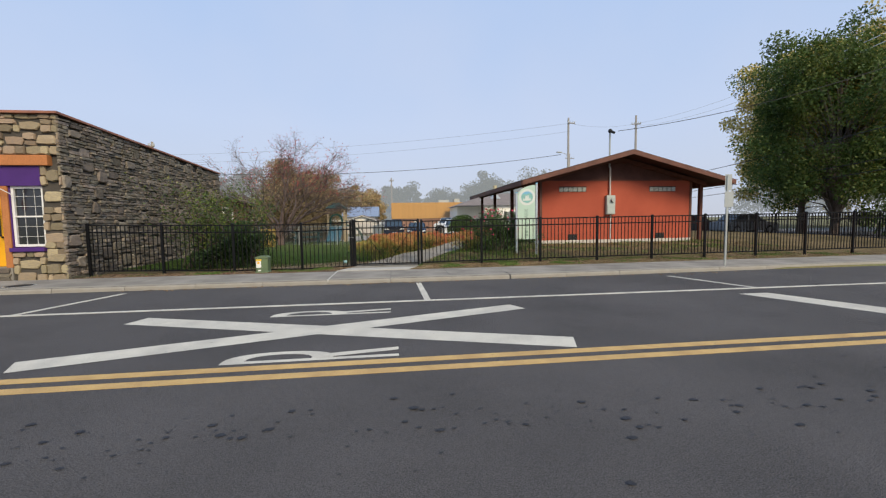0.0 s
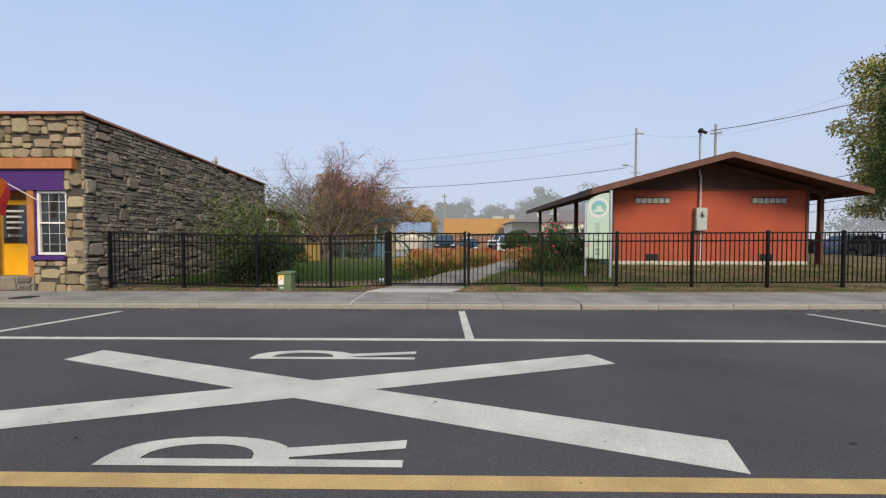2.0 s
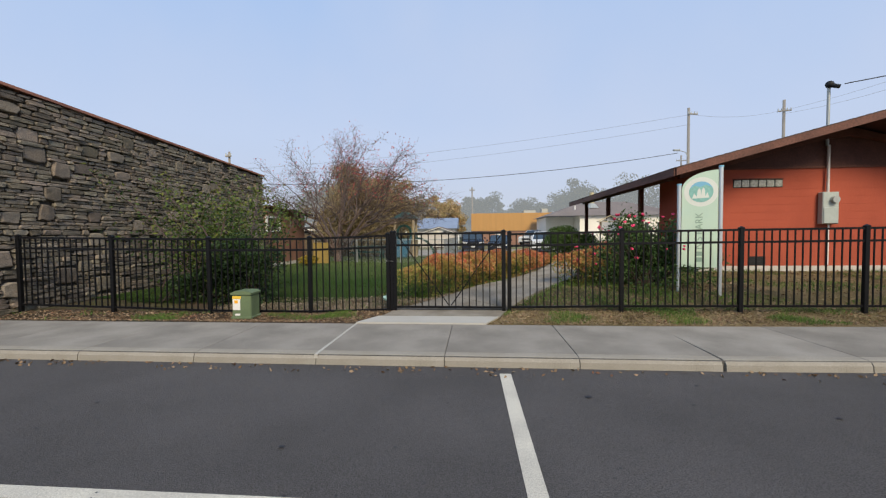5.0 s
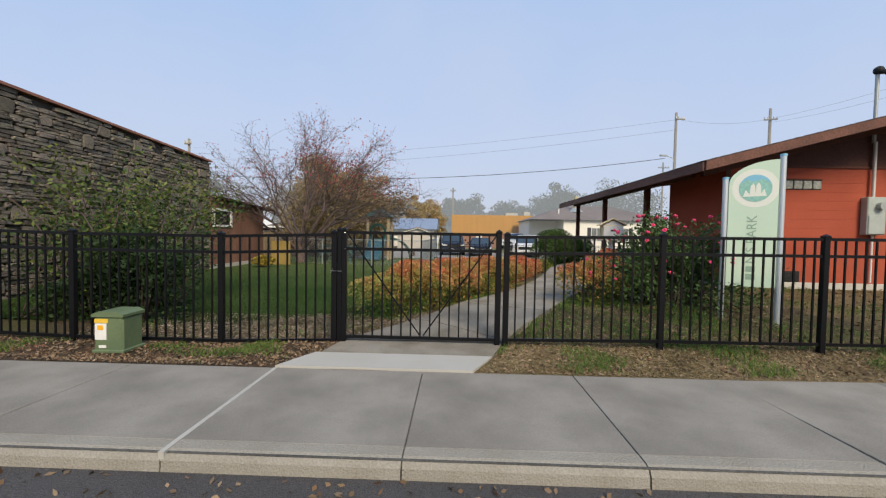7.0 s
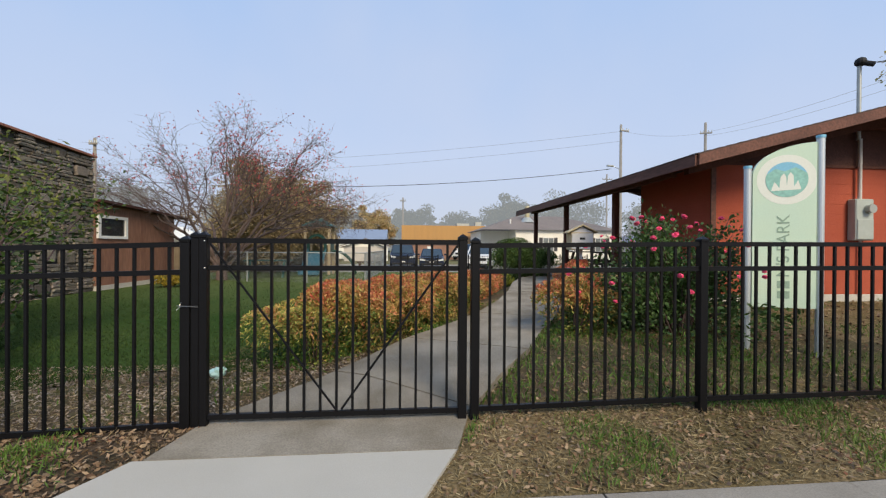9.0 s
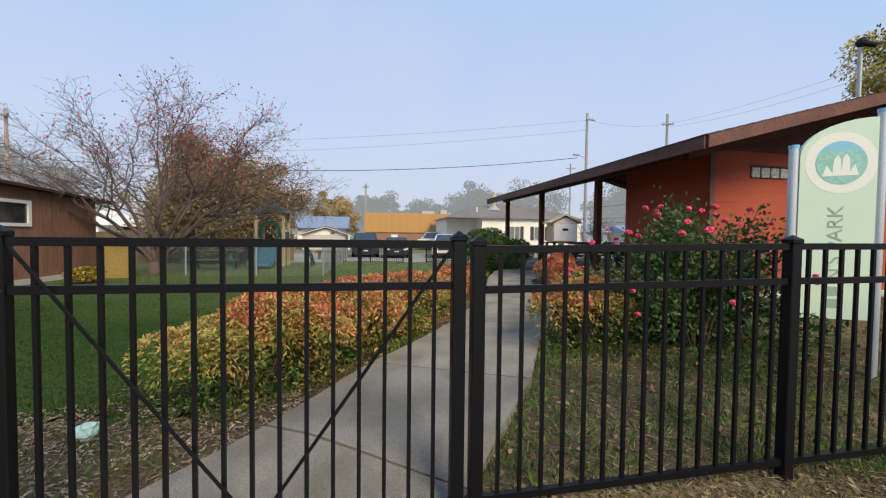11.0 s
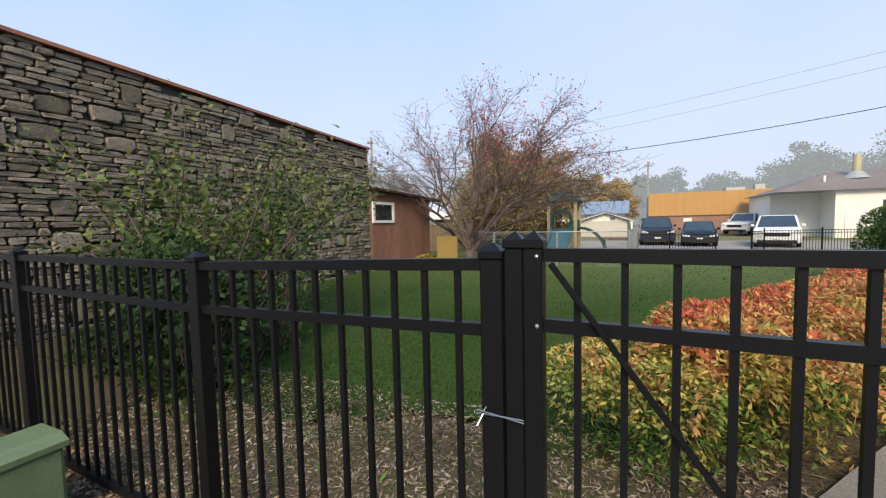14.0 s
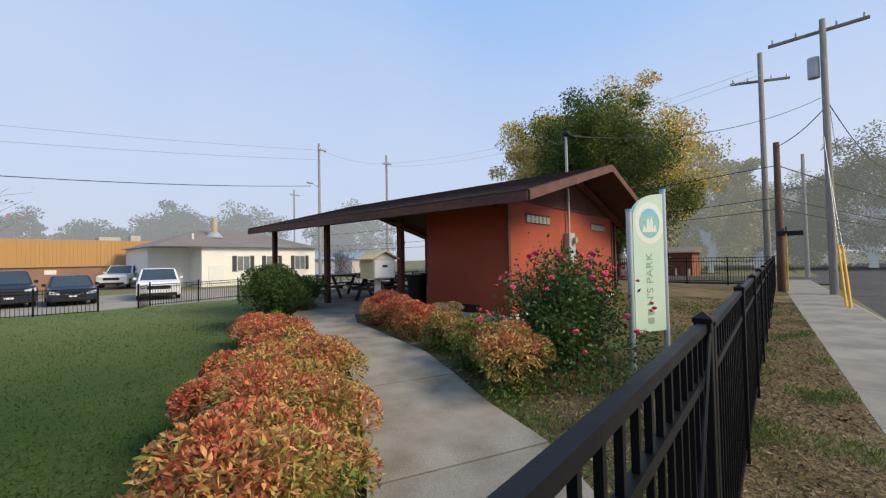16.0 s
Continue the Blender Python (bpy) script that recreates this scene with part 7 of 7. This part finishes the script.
prism(bm, [(-21.9, 1.95), (-17.2, 1.95), (-19.6, 3.1)], "y", 39.8, 46)
part("gable", bm, SIDING, small_house)
for k, (x, y, w, h, m) in enumerate(((24.5, 58, 4.0, 3.6, (0.45, 0.50, 0.58)), (30, 60, 5.0, 3.2, (0.30, 0.34, 0.42)), (37, 58, 6.0, 3.2, (0.55, 0.5, 0.42)))):
    hh = thing("far_house", "pale blue-grey house far off in the mist", "house", (x, y, 0), "houses in the mist")
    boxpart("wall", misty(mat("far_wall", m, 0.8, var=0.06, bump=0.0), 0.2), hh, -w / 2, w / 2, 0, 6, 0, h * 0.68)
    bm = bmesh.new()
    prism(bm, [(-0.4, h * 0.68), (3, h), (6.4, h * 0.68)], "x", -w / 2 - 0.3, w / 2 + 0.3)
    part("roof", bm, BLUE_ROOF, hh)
    for q in (-0.28, 0.2):
        boxpart("window", PALE_GLASS, hh, w * q, w * q + 0.7, -0.03, -0.004, h * 0.28, h * 0.55)
red_shed = thing("brick_shed", "low brown shed with a pale roof edge across the street", "shed")
boxpart("wall", mat("shed_brick", (0.27, 0.095, 0.06), 0.9, var=0.2, fine=12, bump=0.2), red_shed, 36.4, 40.4, 16.7, 20.7, 0, 2.0)
bm = bmesh.new()
prism(bm, [(36.1, 2.0), (40.7, 2.0), (40.7, 2.1), (38.4, 2.5), (36.1, 2.1)], "y", 16.4, 21.0)
part("roof", bm, GREY_ROOF, red_shed)
boxpart("roof_edge", WHITE_TRIM, red_shed, 36.02, 36.098, 16.4, 21.0, 2.0, 2.12)
for k in range(4):
    boxpart("bollard", WHITE_TRIM, red_shed, 35.75, 35.9, 16.8 + 0.9 * k, 16.95 + 0.9 * k, 0, 0.7)

# ---- poles and wires ----
POLE_WOOD = mat("pole_wood", (0.26, 0.23, 0.19), 0.95, var=0.2, fine=20, coarse=2, bump=0.3, stretch=(1, 1, 0.1))
POLE_BROWN = mat("pole_brown", (0.11, 0.06, 0.04), 0.95, var=0.2, fine=20, coarse=2, bump=0.3, stretch=(1, 1, 0.1))
CABLE = mat("cable", (0.02, 0.02, 0.022), 0.7, var=0.1, bump=0.0)
# far poles and cables, paled by mist mixed into their colour
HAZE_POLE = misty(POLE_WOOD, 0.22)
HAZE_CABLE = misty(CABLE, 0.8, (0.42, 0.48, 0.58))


def utility_pole(x, y, h, arms, turn, material, label, group="utility poles", r=0.15):
    p = thing("utility_pole", label, "utility pole", (x, y, 0.1), group, "", turn)
    tubes("pole", [((0, 0, -0.2), (0, 0, h), r, r * 0.72)], material, p, 12)
    for z, w, off in arms:
        boxpart("cross_arm", material, p, off - w / 2, off + w / 2, -0.2, -0.1, z - 0.06, z + 0.06, bevel=0.01)
        for s in (-0.45, -0.2, 0.2, 0.45):
            bm = bmesh.new()
            rod(bm, (off + w * s, -0.15, z + 0.06), (off + w * s, -0.15, z + 0.24), 0.045, 0.03, n=8)
            part("insulator", bm, GREY_STEEL, p)
    return p


pa = utility_pole(19.8, 44.0, 12.8, ((12.2, 0.9, 0.3),), 10, HAZE_POLE, "weathered wooden utility pole with a street lamp")
segs = [((0, 0, 8.2), (-0.3, -0.1, 8.7), 0.03, 0.03), ((-0.3, -0.1, 8.7), (-1.1, -0.3, 8.85), 0.03, 0.03)]
tubes("lamp_arm", segs, GREY_STEEL, pa, 6)
boxpart("lamp_head", GREY_STEEL, pa, -1.7, -1.05, -0.42, -0.2, 8.78, 8.92, bevel=0.03, label="grey street lamp head")
utility_pole(27.5, 43.2, 13.0, ((12.0, 1.0, 0.0),), -20, HAZE_POLE, "weathered wooden utility pole with a cross arm")
utility_pole(30.3, 66.9, 12.6, ((11.8, 1.6, 0.0),), 0, misty(POLE_WOOD, 0.3), "weathered wooden utility pole far off")
utility_pole(-0.4, 66.0, 8.4, ((7.9, 0.8, 0.0),), 0, misty(POLE_WOOD, 0.35), "weathered wooden utility pole far off")
utility_pole(-20.4, 37.0, 8.4, ((8.0, 0.5, 0.0),), 0, POLE_WOOD, "thin wooden utility pole behind the stone building", r=0.12)
p1 = utility_pole(24.8, 11.7, 12.0, ((10.6, 2.6, 0.0),), 113, POLE_WOOD, "tall weathered utility pole with a tilted cross arm", r=0.15)
p2 = utility_pole(20.3, 9.65, 10.9, ((10.5, 3.0, 0.2),), 85, POLE_WOOD, "tall grey utility pole with a transformer", r=0.14)
bm = bmesh.new()
bmesh.ops.create_cone(bm, cap_ends=True, segments=18, radius1=0.19, radius2=0.19, depth=0.8, matrix=Matrix.Translation((0.31, 0.0, 9.05)))
part("transformer", bm, GREY_STEEL, p2, "grey round transformer")
bm = bmesh.new()
rod(bm, (0.0, -0.2, 0.0), (0.0, -0.16, 8.5), 0.045, n=10)
part("conduit", bm, GREY_STEEL, p2, "pale conduit pipe")
utility_pole(21.2, 11.2, 6.5, (), 0, POLE_BROWN, "short dark brown utility pole", r=0.16)
utility_pole(34.0, 9.9, 8.2, ((6.0, 1.8, 0.0),), 80, misty(POLE_WOOD, 0.15), "utility pole further down the street", r=0.13)
nm = thing("street_name_sign", "dark street name sign on a thin post", "sign", (20.9, 11.0, 0.1))
bm = bmesh.new()
rod(bm, (0, 0, 0), (0, 0, 2.5), 0.03, n=8)
part("post", bm, YELLOW_DOOR, nm)
boxpart("blade", CAST_IRON, nm, -0.02, 0.02, -0.55, 0.3, 2.42, 2.62)
boxpart("blade", CAST_IRON, nm, -0.4, 0.4, -0.02, 0.02, 2.63, 2.8)
for x, y in ((15.3, 9.66), (15.75, 9.72)):
    gw = thing("guy_guard", "leaning yellow guy wire guard by the pavement", "guy guard", (x, y, 0.15), "yellow guy guards")
    bm = bmesh.new()
    rod(bm, (0, 0, -0.05), (1.55, 0.0, 1.85), 0.035, n=10)
    part("sleeve", bm, YELLOW_DOOR, gw)
    bm = bmesh.new()
    rod(bm, (1.5, 0.0, 1.8), (20.25 - x, 9.75 - y, 5.9 + 0.4 * (x > 15.5)), 0.006, n=5)
    part("guy_wire", bm, GREY_STEEL, gw)


def wire(a, b, sag, r, material, label, n=18):
    a, b = Vector(a), Vector(b)
    d = (b - a).normalized()
    x = d.orthogonal().normalized()
    y = d.cross(x)
    verts, faces = [], []
    for i in range(n + 1):
        f = i / n
        p = a.lerp(b, f) - Vector((0, 0, 4 * sag * f * (1 - f)))
        verts += [tuple(p + (x * math.cos(q * math.pi / 2) + y * math.sin(q * math.pi / 2)) * r) for q in range(4)]
    for i in range(n):
        for q in range(4):
            k, j = 4 * i + q, 4 * i + (q + 1) % 4
            faces.append((k, j, j + 4, k + 4))
    me = bpy.data.meshes.new("overhead_wire")
    me.from_pydata(verts, [], faces)
    me.materials.append(material)
    ob = new("overhead_wire", me)
    return tagged(ob, label, "cable", "overhead wires")


DL, PL = "dark overhead cable sagging between poles", "pale overhead wire faint in the mist"
wire((18.8, 43.8, 8.75), (-30, 44, 7.2), 1.35, 0.03, CABLE, DL)
wire((20.0, 44.0, 12.3), (-45, 60, 11.0), 1.2, 0.02, HAZE_CABLE, PL)
wire((20.0, 44.0, 11.4), (-45, 60, 10.0), 1.3, 0.02, HAZE_CABLE, PL)
wire((20.0, 44.0, 12.3), (27.5, 43.2, 12.2), 0.4, 0.018, HAZE_CABLE, PL)
wire((27.5, 43.2, 12.2), (24.8, 12.0, 11.3), 1.0, 0.016, HAZE_CABLE, PL)
wire((27.6, 43.2, 11.9), (24.0, 11.7, 10.7), 1.2, 0.016, HAZE_CABLE, PL)
wire((9.1, WY0 - 0.2, 5.05), (20.3, 9.8, 7.9), 0.55, 0.014, CABLE, "dark service cable from the mast to the pole")
wire((20.3, 9.75, 10.7), (60, 6, 11.5), 0.8, 0.018, CABLE, DL)
wire((20.3, 9.75, 8.1), (60, 2, 10.5), 1.2, 0.02, CABLE, DL)
wire((21.2, 11.2, 6.4), (20.3, 9.75, 7.4), 0.15, 0.02, CABLE, DL)
for z, q in ((5.6, 0.022), (4.2, 0.02), (3.7, 0.02)):
    wire((21.2, 11.2, z), (28.5, 60, z - 0.2), 0.6, q, CABLE, DL)
    wire((21.2, 11.2, z), (70, -6, z - 0.1), 0.5, q, CABLE, DL)
